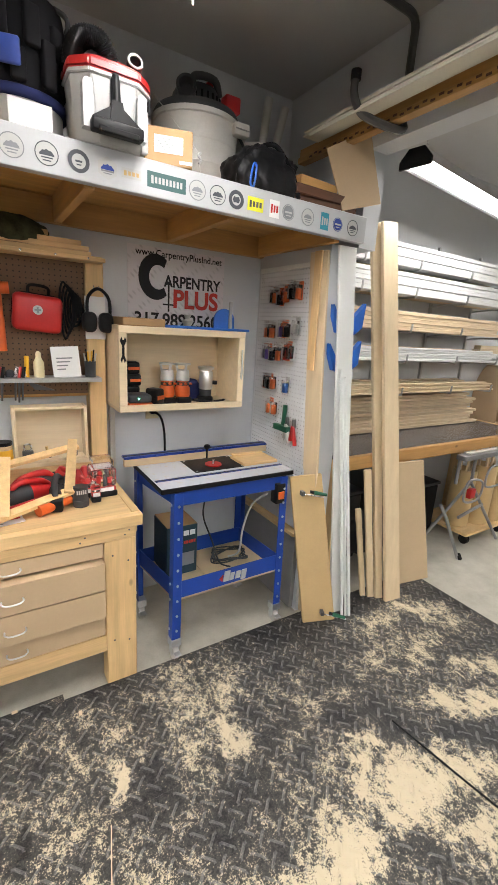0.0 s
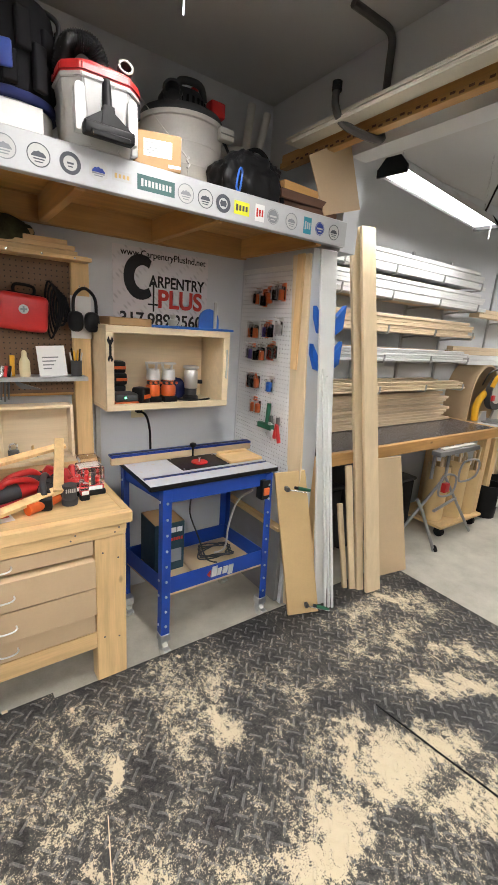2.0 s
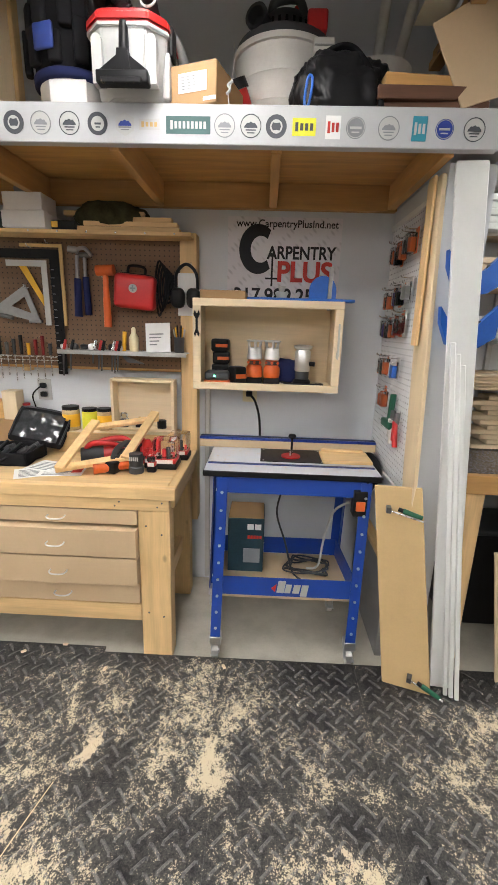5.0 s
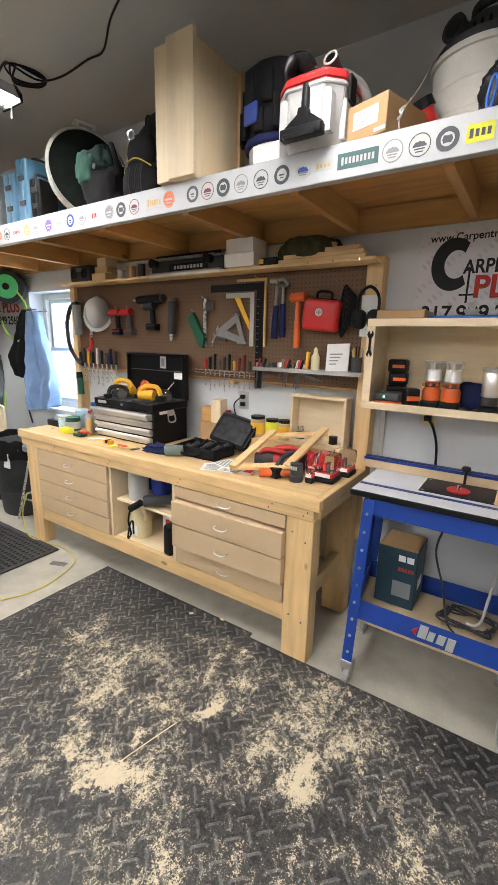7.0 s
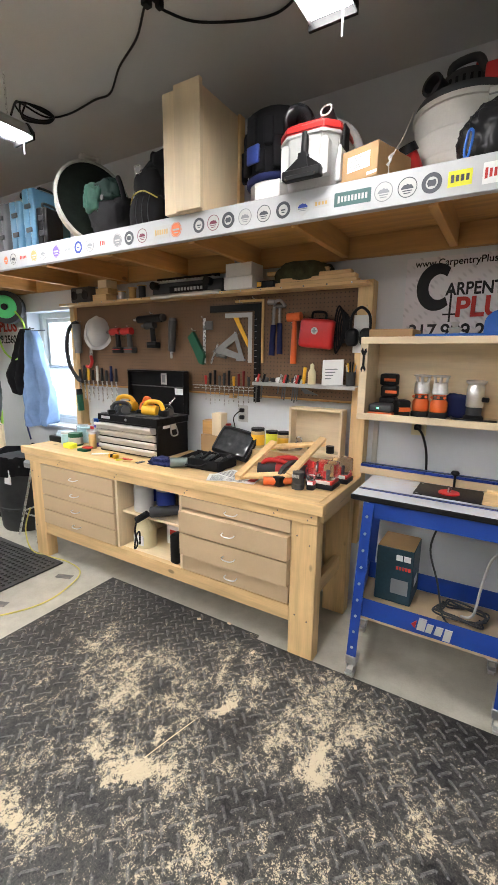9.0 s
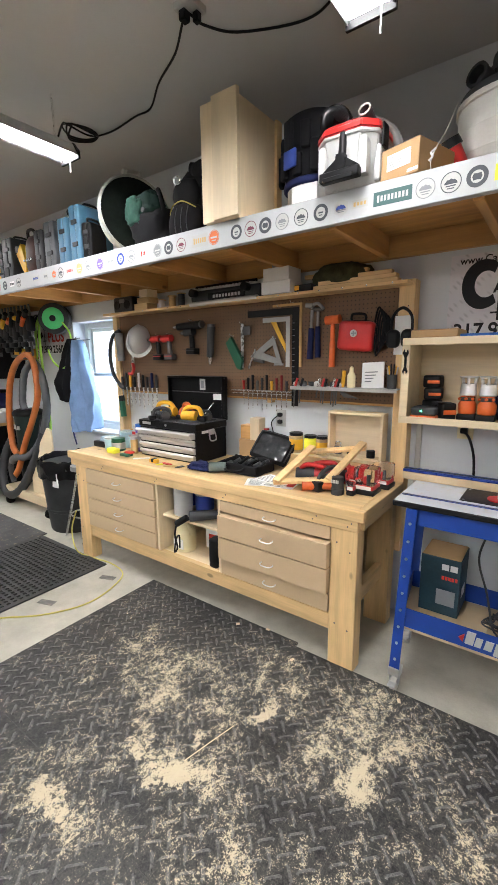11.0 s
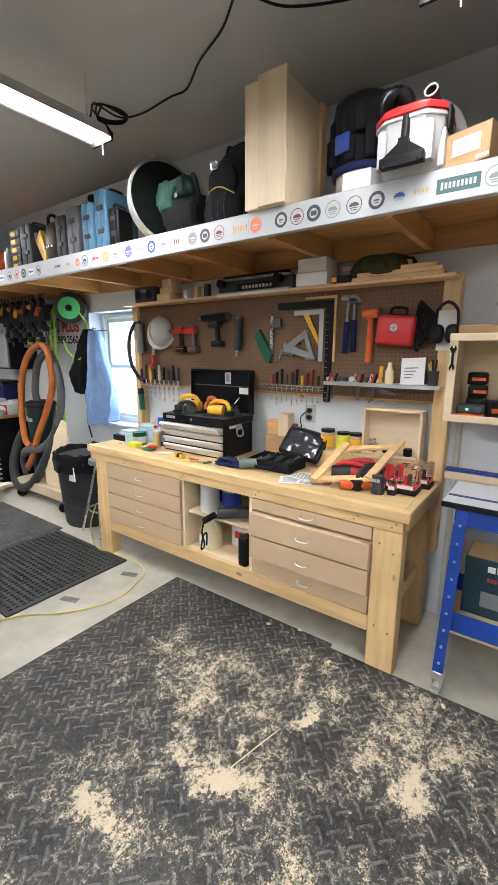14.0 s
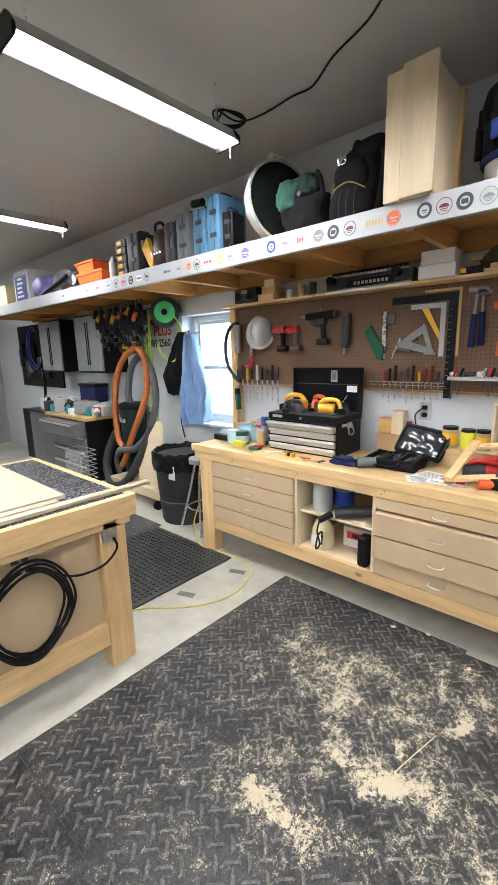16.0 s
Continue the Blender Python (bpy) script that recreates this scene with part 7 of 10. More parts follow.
def peg_shelf_things():
    r = thing("jobsite_radio", "small black jobsite radio with round speakers", "radio", (-1.50, 2.64, TOPS))
    pbox("case", r, dark_grey, (-1.62, 2.58, TOPS), (-1.38, 2.69, TOPS + 0.125), 0.018)
    for x in (-1.565, -1.435):
        part("speaker", lathe(B(), [(0.035, 0), (0.035, 0.006), (0.02, 0.003)], (0, 0, 0), 20, Matrix.Translation((x, 2.58, TOPS + 0.058)) @ pose(0, 0, 0, 90, 0, 0)), black_plastic, r)
    pbox("display", r, grey_plastic, (-1.535, 2.576, TOPS + 0.075), (-1.465, 2.581, TOPS + 0.105), 0.002)
    for i, (x, z, w, h, m) in enumerate(((-1.28, 0, 0.16, 0.055, pine_x), (-1.25, 0.055, 0.14, 0.045, pine_x), (-1.24, 0.10, 0.10, 0.06, birch_x))):
        t = thing("wood_block", "sawn wood block stacked on the narrow shelf", "wood block", (x, 2.64, TOPS + z), group="wood blocks on the narrow shelf")
        pbox("block", t, m, (x - w / 2, 2.59, TOPS + z), (x + w / 2, 2.70, TOPS + z + h), 0.003)
    for i, (x, h) in enumerate(((-1.08, 0.07), (-0.96, 0.09), (-0.86, 0.10))):
        t = thing("wire_spool", "small spool standing on the narrow shelf", "spool", (x, 2.64, TOPS), group="spools on the narrow shelf")
        part("flange", lathe(B(), [(0.035, 0), (0.035, 0.006), (0.018, 0.007)], (x, 2.64, TOPS), 18), pine_x, t)
        part("core", lathe(B(), [(0.026, 0.006), (0.026, h - 0.006)], (x, 2.64, TOPS), 18), (brushed, ink_tan, dark_grey)[i], t)
        part("flange", lathe(B(), [(0.018, h - 0.006), (0.035, h - 0.006), (0.035, h)], (x, 2.64, TOPS), 18), pine_x, t)
    p = thing("dovetail_jig", "black and grey dovetail jig with clamp bars and knobs", "jig", (-0.42, 2.60, TOPS))
    pbox("base", p, dark_grey, (-0.72, 2.60, TOPS), (-0.10, 2.72, TOPS + 0.09), 0.006)
    pbox("name_plate", p, black_plastic, (-0.55, 2.592, TOPS + 0.015), (-0.22, 2.60, TOPS + 0.065), 0.002)
    bm = B()
    for k in range(9):
        box(bm, (-0.50 + 0.028 * k, 2.590, TOPS + 0.03), (-0.482 + 0.028 * k, 2.592, TOPS + 0.05))
    part("plate_print", bm, white_plastic, p)
    pbox("comb", p, brushed, (-0.70, 2.58, TOPS + 0.09), (-0.12, 2.66, TOPS + 0.10), 0.002)
    for k in range(20):
        pbox("finger", p, brushed, (-0.69 + 0.028 * k, 2.555, TOPS + 0.09), (-0.676 + 0.028 * k, 2.58, TOPS + 0.099), 0.001)
    prod("clamp_bar", p, brushed, (-0.70, 2.57, TOPS - 0.005), (-0.10, 2.57, TOPS - 0.002), 0.016)
    prod("clamp_bar", p, black_metal, (-0.68, 2.62, TOPS + 0.115), (-0.14, 2.62, TOPS + 0.115), 0.012)
    for x in (-0.66, -0.19):
        prod("knob", p, black_plastic, (x, 2.585, TOPS + 0.07), (x, 2.54, TOPS + 0.07), 0.028, n=18)
    w = thing("white_carton", "plain white cardboard carton on the narrow shelf", "box", (0.06, 2.62, TOPS))
    pbox("lower_box", w, paper, (-0.045, 2.535, TOPS), (0.165, 2.70, TOPS + 0.075), 0.003)
    pbox("upper_box", w, paper, (-0.035, 2.54, TOPS + 0.076), (0.155, 2.69, TOPS + 0.155), 0.003)
    g = thing("work_glove", "crumpled grey work glove on top of a carton", "glove", (0.05, 2.62, TOPS + 0.155))
    part("glove", lump(B(), (0.05, 2.62, TOPS + 0.178), (0.06, 0.04, 0.026), 0.3, 70, 3, 0.9), grey_plastic, g)
    c = thing("camo_bag", "olive camouflage cloth bag on the narrow shelf", "bag", (0.45, 2.66, TOPS))
    part("bag", lump(B(), (0.45, 2.66, TOPS + 0.06), (0.17, 0.07, 0.08), 0.3, 75, 4, 0.75), M("camo_cloth", (0.05, 0.05, 0.025), 0.9, var=0.6, scale=22, bump=0.4), c)
    for i, (x0, x1, y, z) in enumerate(((0.30, 0.80, 2.58, 0.0), (0.33, 0.79, 2.585, 0.024), (0.38, 0.76, 2.60, 0.048), (0.22, 0.62, 2.62, 0.076))):
        t = thing("shelf_strip", "thin sawn pine strip lying on the narrow shelf", "timber", ((x0 + x1) / 2, y + 0.03, TOPS + z), group="strips on the narrow shelf")
        pbox("strip", t, pine_x, (x0, y, TOPS + z), (x1, y + 0.07 - 0.012 * i, TOPS + z + 0.022), 0.002)
    t = thing("battery_box", "small dark box with a yellow label", "box", (0.24, 2.60, TOPS))
    pbox("box", t, black_plastic, (0.18, 2.56, TOPS), (0.30, 2.62, TOPS + 0.04), 0.004)
    pbox("label", t, yellow_plastic, (0.185, 2.558, TOPS + 0.008), (0.215, 2.5602, TOPS + 0.034), 0)


peg_shelf_things()


# ---- things on the bench ----
BT = 0.886


def tool_chest():
    x0, x1, y0, y1, z1 = -1.02, -0.435, 2.285, 2.63, 1.165
    c = thing("tool_chest", "black steel tool chest with silver drawers and open lid", "tool chest", ((x0 + x1) / 2, 2.46, BT))
    pbox("chest_body", c, black_metal, (x0, y0 + 0.02, BT), (x1, y1, z1 - 0.05), 0.004)
    pbox("top_tray", c, black_metal, (x0 - 0.004, y0 + 0.012, z1 - 0.05), (x1 + 0.004, y1 + 0.004, z1), 0.004)
    pbox("tray_recess", c, dark_grey, (x0 + 0.012, y0 + 0.03, z1 - 0.001), (x1 - 0.012, y1 - 0.01, z1 + 0.0015), 0)
    pbox("name_badge", c, brushed, (x0 + 0.04, y0 + 0.009, z1 - 0.034), (x0 + 0.13, y0 + 0.0125, z1 - 0.014), 0.001)
    prod("lock", c, zinc, ((x0 + x1) / 2, y0 + 0.013, z1 - 0.026), ((x0 + x1) / 2, y0 + 0.006, z1 - 0.026), 0.009)
    for k in range(4):
        lo = BT + 0.012 + k * 0.054
        out = 0.03 if k == 3 else 0.0
        d = pbox("drawer", c, brushed, (x0 + 0.012, y0 + 0.008 - out, lo), (x1 - 0.012, y0 + 0.30, lo + 0.042), 0.003, "brushed silver drawer")
        prod("pull_rail", d, brushed, (x0 + 0.012, y0 + 0.004 - out, lo + 0.034), (x1 - 0.012, y0 + 0.004 - out, lo + 0.034), 0.0125, n=16)
        pbox("shadow_gap", d, black_plastic, (x0 + 0.010, y0 + 0.0095, lo + 0.0475), (x1 - 0.010, y0 + 0.02, lo + 0.0535), 0)
    h = pbox("side_handle", c, zinc, (x1 + 0.001, 2.43, 1.075), (x1 + 0.008, 2.49, 1.115), 0.003)
    psweep("bail", h, zinc, [(x1 + 0.008, 2.432, 1.10), (x1 + 0.02, 2.43, 1.04), (x1 + 0.02, 2.49, 1.04), (x1 + 0.008, 2.488, 1.10)], 0.005)
    pbox("side_label", c, paper, (x1 + 0.0005, 2.36, 1.092), (x1 + 0.0015, 2.43, 1.112), 0)
    lid = pbox("lid", c, black_metal, (x0 + 0.005, y1 + 0.004, z1 - 0.01), (x1 - 0.005, y1 + 0.03, z1 + 0.315), 0.004, "open black lid")
    pbox("lid_lip", lid, black_metal, (x0 + 0.005, y1 - 0.03, z1 + 0.30), (x1 - 0.005, y1 + 0.004, z1 + 0.315), 0.002)
    for x in (x0 + 0.005, x1 - 0.017):
        pbox("lid_side", lid, black_metal, (x, y1 - 0.03, z1 + 0.01), (x + 0.012, y1 + 0.004, z1 + 0.30), 0.002)
    pbox("lid_rib", lid, iron, (x0 + 0.02, y1 - 0.002, z1 + 0.19), (x1 - 0.02, y1 + 0.004, z1 + 0.196), 0.001)
    pbox("lid_sticker", lid, white_plastic, (x0 + 0.33, y1 + 0.001, z1 + 0.21), (x0 + 0.385, y1 + 0.0038, z1 + 0.295), 0)
    pbox("sticker_centre", lid, ink_grey, (x0 + 0.342, y1, z1 + 0.225), (x0 + 0.373, y1 + 0.001, z1 + 0.28), 0)
    pbox("lid_label", lid, paper, (x1 - 0.12, y1 + 0.001, z1 + 0.14), (x1 - 0.04, y1 + 0.0038, z1 + 0.185), 0)
    prod("lid_stay", c, steel, (x1 - 0.10, y1 - 0.02, z1 + 0.12), (x1 - 0.14, y1 - 0.12, z1 + 0.01), 0.004, n=6)


def power_tool(x, y, z, colour, label, seed, s=1.0, turn=0):
    t = thing("power_tool", label, "power tool", (x, y, z), turn, "power tools on the tool chest", world=False)
    prod("motor", t, colour, (-0.07 * s, 0, 0.045 * s), (0.05 * s, 0, 0.05 * s), 0.042 * s, 0.036 * s, 18)
    psweep("handle", t, colour, [(0.04 * s, 0, 0.075 * s), (0.0, 0, 0.115 * s), (-0.09 * s, 0, 0.11 * s), (-0.12 * s, 0, 0.05 * s)], 0.017 * s, 10)
    pbox("base_plate", t, dark_grey, (-0.11 * s, -0.05 * s, 0), (0.09 * s, 0.05 * s, 0.012), 0.003)
    pbox("battery", t, black_plastic, (-0.16 * s, -0.035 * s, 0.004), (-0.09 * s, 0.035 * s, 0.05 * s), 0.008)
    prod("blade_guard", t, iron, (0.0, -0.05 * s, 0.045 * s), (0.0, -0.036 * s, 0.045 * s), 0.042 * s, n=20)


tool_chest()
power_tool(-0.84, 2.45, 1.167, yellow_plastic, "yellow and black cordless jigsaw on the tool chest", 1, 1.0, 10)
power_tool(-0.66, 2.47, 1.167, orange_plastic, "orange and grey trim saw on the tool chest", 2, 0.95, -25)
power_tool(-0.58, 2.38, 1.167, yellow_plastic, "yellow palm sander lying on the tool chest", 3, 0.9, 200)
power_tool(-0.93, 2.40, 1.167, dark_grey, "small grey cordless driver lying on the tool chest", 5, 0.6, 150)
power_tool(-0.74, 2.52, 1.167, orange_plastic, "small orange cordless tool lying on the tool chest", 6, 0.65, 100)
power_tool(-0.50, 2.50, 1.167, dark_grey, "dark angle tool at the end of the tool chest", 7, 0.6, 60)
power_tool(-0.80, 2.36, 1.167, dark_grey, "dark grey cordless tool lying on the tool chest", 4, 0.75, 60)


def jar(x, y, z, r, h, body, lid, label, band=None, name="jar", group="jars on the bench"):
    t = thing(name, label, "jar", (x, y, z), group=group)
    part("body", lathe(B(), [(r * 0.94, 0), (r, 0.005), (r, h * 0.82), (r * 0.9, h * 0.87)], (x, y, z), 22), body, t)
    part("lid", lathe(B(), [(r * 0.96, h * 0.86), (r * 0.97, h), (r * 0.9, h)], (x, y, z), 22), lid, t)
    if band:
        part("paper_band", lathe(B(), [(r * 1.004, h * 0.15), (r * 1.006, h * 0.16), (r * 1.006, h * 0.68), (r * 1.004, h * 0.69)], (x, y, z), 22), band, t)


biscuit = M("biscuit_wood_fill", (0.50, 0.36, 0.2), 0.7, var=0.3, scale=60)
jar(0.185, 2.60, 0.999, 0.046, 0.13, biscuit, black_plastic, "round jar of wood biscuits with a yellow band", yellow_plastic)
jar(0.285, 2.61, 0.999, 0.041, 0.12, ink_yellow, black_plastic, "lime yellow jar with a black lid")
jar(0.365, 2.62, 0.999, 0.040, 0.12, biscuit, black_plastic, "round jar with a yellow and black band", yellow_plastic)
jar(-0.105, 2.68, 1.035, 0.021, 0.085, white_plastic, red_plastic, "small white tub with a red lid", ink_blue)
jar(-1.30, 2.30, BT, 0.055, 0.10, green_plastic, green_plastic, "green and white screw tub", white_plastic)
jar(-1.20, 2.42, BT, 0.035, 0.20, white_plastic, white_plastic, "white plastic bottle of finish", ink_grey)
jar(-1.13, 2.38, BT, 0.030, 0.22, ink_purple, blue_plastic, "purple and white caulk bottle", white_plastic)
jar(-1.10, 2.30, BT, 0.028, 0.13, ink_tan, white_plastic, "small amber bottle of oil")
jar(-1.36, 2.44, BT, 0.065, 0.13, blue_clear, blue_clear, "pale blue plastic deli tub")
jar(-1.28, 2.46, BT, 0.06, 0.11, blue_clear, white_plastic, "clear pale blue plastic tub")


def bench_clutter():
    for x0, x1, y0, z0, h, m, lab in ((-0.30, -0.10, 2.66, BT, 0.15, card, "tan cardboard sleeve standing at the back of the bench"),
                                      (-0.30, -0.17, 2.68, 1.036, 0.10, old_x, "stack of thin sawn blocks"), (-0.20, -0.12, 2.66, 1.036, 0.16, birch_z, "pale wood block standing on end")):
        t = thing("wood_block", lab, "block", ((x0 + x1) / 2, y0, z0), group="blocks at the back of the bench")
        pbox("block", t, m, (x0, y0 - 0.05, z0), (x1, y0 + 0.03, z0 + h), 0.003)
    # open soft case
    b = thing("soft_tool_case", "open black soft case with a clear lined lid", "tool case", (-0.02, 2.42, BT))
    bm = B()
    for p, q in (((-0.22, 2.26, BT), (0.10, 2.47, BT + 0.012)), ((-0.22, 2.26, BT + 0.012), (0.10, 2.28, BT + 0.062)), ((-0.22, 2.45, BT + 0.012), (0.10, 2.47, BT + 0.07)), ((-0.22, 2.28, BT + 0.012), (-0.20, 2.45, BT + 0.062)), ((0.08, 2.28, BT + 0.012), (0.10, 2.45, BT + 0.062))):
        box(bm, p, q, 0.008)
    bmesh.ops.subdivide_edges(bm, edges=bm.edges[:], cuts=3, use_grid_fill=True)
    for v in bm.verts:
        v.co += Vector((noise.noise(v.co * 18), noise.noise(v.co * 16 + Vector((4, 0, 0))), noise.noise(v.co * 14 + Vector((0, 9, 0))))) * 0.010
        v.co.z = max(v.co.z, BT + 0.001)
    part("case_tray", bm, black_cloth, b)
    bm = prism(B(), [(-0.145, 0.0), (0.145, 0.0), (0.155, 0.02), (0.155, 0.17), (0.14, 0.195), (0.115, 0.205), (-0.115, 0.205), (-0.14, 0.195), (-0.155, 0.17), (-0.155, 0.02)], -0.013, 0.013, "xz")
    m = Matrix.Translation((0.02, 2.49, BT + 0.05)) @ pose(0, 0, 0, -38, 6, -8)
    lid = part("case_lid", spun(bm, m), black_cloth, b)
    psweep("zip", lid, dark_grey, [m @ Vector(p) for p in ((-0.15, -0.013, 0.02), (-0.15, -0.013, 0.17), (-0.115, -0.013, 0.2), (0.115, -0.013, 0.2), (0.15, -0.013, 0.17), (0.15, -0.013, 0.02))], 0.005, 6, 5)
    bm = box(B(), (-0.13, -0.018, 0.02), (0.13, -0.0135, 0.18), 0.001)
    bmesh.ops.subdivide_edges(bm, edges=[e for e in bm.edges if e.calc_length() > 0.05], cuts=14, use_grid_fill=True)
    for v in bm.verts:
        v.co.y += 0.006 * noise.noise(v.co * 22)
    part("clear_pocket", spun(bm, m), M("wrinkled_clear_film", (0.035, 0.037, 0.04), 0.14, var=0.5, scale=25, bump=0.25, fine=35), lid, "glossy wrinkled clear pocket")
    psweep("handle", b, black_cloth, [(-0.16, 2.25, BT + 0.05), (-0.12, 2.225, BT + 0.03), (-0.02, 2.225, BT + 0.03), (0.02, 2.25, BT + 0.05)], 0.007)
    for k in range(9):
        x, y = -0.18 + 0.03 * k, 2.31 + 0.035 * (k % 4)
        prod("fitting", b, (iron, dark_grey, black_plastic)[k % 3], (x, y, BT + 0.03 + 0.01 * (k % 2)), (x + 0.05, y + 0.02 * (k % 3), BT + 0.06 + 0.012 * (k % 3)), 0.014 - 0.002 * (k % 3), n=10)
    c = thing("blue_cloth", "dark blue rag lying on the bench", "rag", (-0.33, 2.25, BT))
    part("rag", lump(B(), (-0.33, 2.235, BT + 0.016), (0.085, 0.05, 0.024), 1.3, 95, 5, 0.65), blue_cloth, c)
    c = thing("respirator_cup", "grey green dust filter cup lying on the bench", "filter", (-0.20, 2.22, BT))
    prod("cup", c, M("grey_green_plastic", (0.13, 0.17, 0.16), 0.5), (-0.22, 2.19, BT + 0.035), (-0.13, 2.25, BT + 0.04), 0.034, 0.028)
    # open wooden box on edge
    w = thing("wooden_tray", "shallow pale wooden tray standing on edge", "tray", (0.58, 2.64, 1.03))
    x0, x1, z0, z1, y0, y1 = 0.41, 0.755, 1.0, 1.285, 2.60, 2.69
    for n, a, e in (("back", (x0 + 0.015, y1 - 0.01, z0 + 0.015), (x1 - 0.015, y1, z1 - 0.015)), ("side", (x0, y0, z0), (x0 + 0.015, y1, z1)), ("side", (x1 - 0.015, y0, z0), (x1, y1, z1)), ("rail", (x0 + 0.015, y0, z1 - 0.015), (x1 - 0.015, y1, z1)), ("rail", (x0 + 0.015, y0, z0), (x1 - 0.015, y1, z0 + 0.015))):
        pbox(n, w, birch_x, a, e, 0.002)
    s = thing("riser_box", "pine riser box holding jars at the back of the bench", "riser", (0.42, 2.6, BT))
    pbox("front", s, pine_x, (0.10, 2.525, BT), (0.77, 2.54, 0.999), 0.002)
    pbox("top", s, birch_x, (0.10, 2.54, BT), (0.77, 2.69, 0.998), 0.002)
    p = thing("padlock", "dark steel padlock standing in the wooden tray", "padlock", (0.47, 2.63, 1.016))
    pbox("body", p, iron, (0.445, 2.615, 1.016), (0.495, 2.645, 1.062), 0.005)
    psweep("shackle", p, steel, [(0.455, 2.63, 1.06), (0.456, 2.63, 1.09), (0.484, 2.63, 1.09), (0.485, 2.63, 1.06)], 0.005)
    p = thing("padlock", "small brass bodied padlock in the wooden tray", "padlock", (0.56, 2.63, 1.016))
    pbox("body", p, black_plastic, (0.535, 2.615, 1.016), (0.58, 2.645, 1.045), 0.005)
    prod("stem", p, ink_tan, (0.558, 2.63, 1.045), (0.558, 2.63, 1.075), 0.007)
    c = thing("cork_cylinder", "short black plastic cap in the wooden tray", "cap", (0.68, 2.63, 1.016))
    prod("cap", c, black_plastic, (0.68, 2.63, 1.016), (0.68, 2.63, 1.06), 0.025)
    # face frame lying askew
    f = thing("face_frame", "small unfinished pine face frame lying askew on tools", "frame", (0.47, 2.3, BT + 0.03))
    pts = [(0.33, 2.16, 0.925), (0.60, 2.27, 0.955), (0.66, 2.52, 1.09), (0.36, 2.47, 1.045)]
    for a, b in ((0, 1), (1, 2), (2, 3), (3, 0)):
        p, q = Vector(pts[a]), Vector(pts[b])
        d = (q - p).normalized()
        p, q = p - d * 0.03, q + d * 0.03
        bm = box(B(), (-0.022, -0.009, 0), (0.022, 0.009, (q - p).length), 0.002)
        up = Vector((0.1, -0.25, 1)).normalized()
        zc, xc = d, up.cross(d).normalized()
        yc = zc.cross(xc)
        m = Matrix.Translation(p + up * 0.019 * (a % 2)) @ Matrix((xc, yc, zc)).transposed().to_4x4()
        part("rail" if a % 2 else "stile", spun(bm, m), pine_z, f)
    # sanders and saws in the heap
    heap = ((0.50, 2.44, "red and grey cordless sander in the tool heap", red_plastic, 20, 1.0), (0.62, 2.46, "red cordless router in the tool heap", red_plastic, 130, 0.9), (0.42, 2.36, "red cordless tool lying on the bench", red_plastic, 200, 0.9), (0.57, 2.36, "grey and red tool lying on the bench", dark_grey, 75, 0.9))
    for x, y, lab, col, turn, s in heap:
        t = thing("power_tool", lab, "power tool", (x, y, BT), turn, "power tools heaped on the bench", world=False)
        prod("motor", t, dark_grey, (-0.03 * s, 0, 0.05), (0.09 * s, 0, 0.05), 0.046 * s, 0.04 * s, 18)
        psweep("handle", t, col, [(0.06 * s, 0, 0.08), (0.02 * s, 0.01, 0.11), (-0.08 * s, 0.01, 0.10), (-0.14 * s, 0, 0.06)], 0.016 * s, 10)
        prod("housing", t, col, (-0.13 * s, 0, 0.05), (-0.03 * s, 0, 0.05), 0.036 * s, 0.042 * s, 16)
        pbox("battery", t, black_plastic, (-0.18 * s, -0.035 * s, 0.002), (-0.12 * s, 0.035 * s, 0.06), 0.008)
    t = thing("multitool", "orange and grey multitool lying on papers", "power tool", (0.53, 2.23, BT))
    prod("body", t, orange_plastic, (0.46, 2.19, BT + 0.028), (0.60, 2.27, BT + 0.032), 0.026, 0.022)
    prod("nose", t, dark_grey, (0.60, 2.27, BT + 0.032), (0.65, 2.30, BT + 0.03), 0.02, 0.014)
    t = thing("red_marking_gauge", "red plastic handle tool on the bench", "hand tool", (0.36, 2.25, BT))
    prod("handle", t, red_plastic, (0.34, 2.25, BT + 0.02), (0.46, 2.30, BT + 0.03), 0.019, 0.014)
    for i, (x, y, turn) in enumerate(((0.19, 2.20, 28), (0.30, 2.22, 10), (0.22, 2.27, -15))):
        n = thing("leaflet", "printed white instruction leaflet on the bench", "leaflet", (x, y, BT + 0.002 * i), turn, "leaflets on the bench", world=False)
        pbox("sheet", n, paper, (-0.10, -0.07, 0), (0.10, 0.07, 0.0018), 0)
        bm = B()
        for k in range(6):
            box(bm, (-0.08, -0.055 + 0.018 * k, 0.0018), (0.02 + 0.012 * (k % 3), -0.047 + 0.018 * k, 0.0024))
        part("print", bm, ink_grey, n)
        pbox("photo_print", n, (ink_purple, ink_red, ink_grey)[i], (0.045, -0.03, 0.0018), (0.09, 0.05, 0.0024), 0)
    # bit holders
    t = thing("hole_saw_case", "dark grey slotted bit holder standing on the bench", "bit holder", (0.645, 2.25, BT))
    part("cup", lathe(B(), [(0.034, 0), (0.036, 0.01), (0.036, 0.03), (0.032, 0.034), (0.032, 0.095), (0.028, 0.095)], (0.645, 2.25, BT), 20), dark_grey, t)
    bm = B()
    for k in range(5):
        box(bm, (0.622 + 0.009 * k, 2.2155, BT + 0.066), (0.628 + 0.009 * k, 2.2185, BT + 0.084))
    part("white_marks", bm, white_plastic, t)
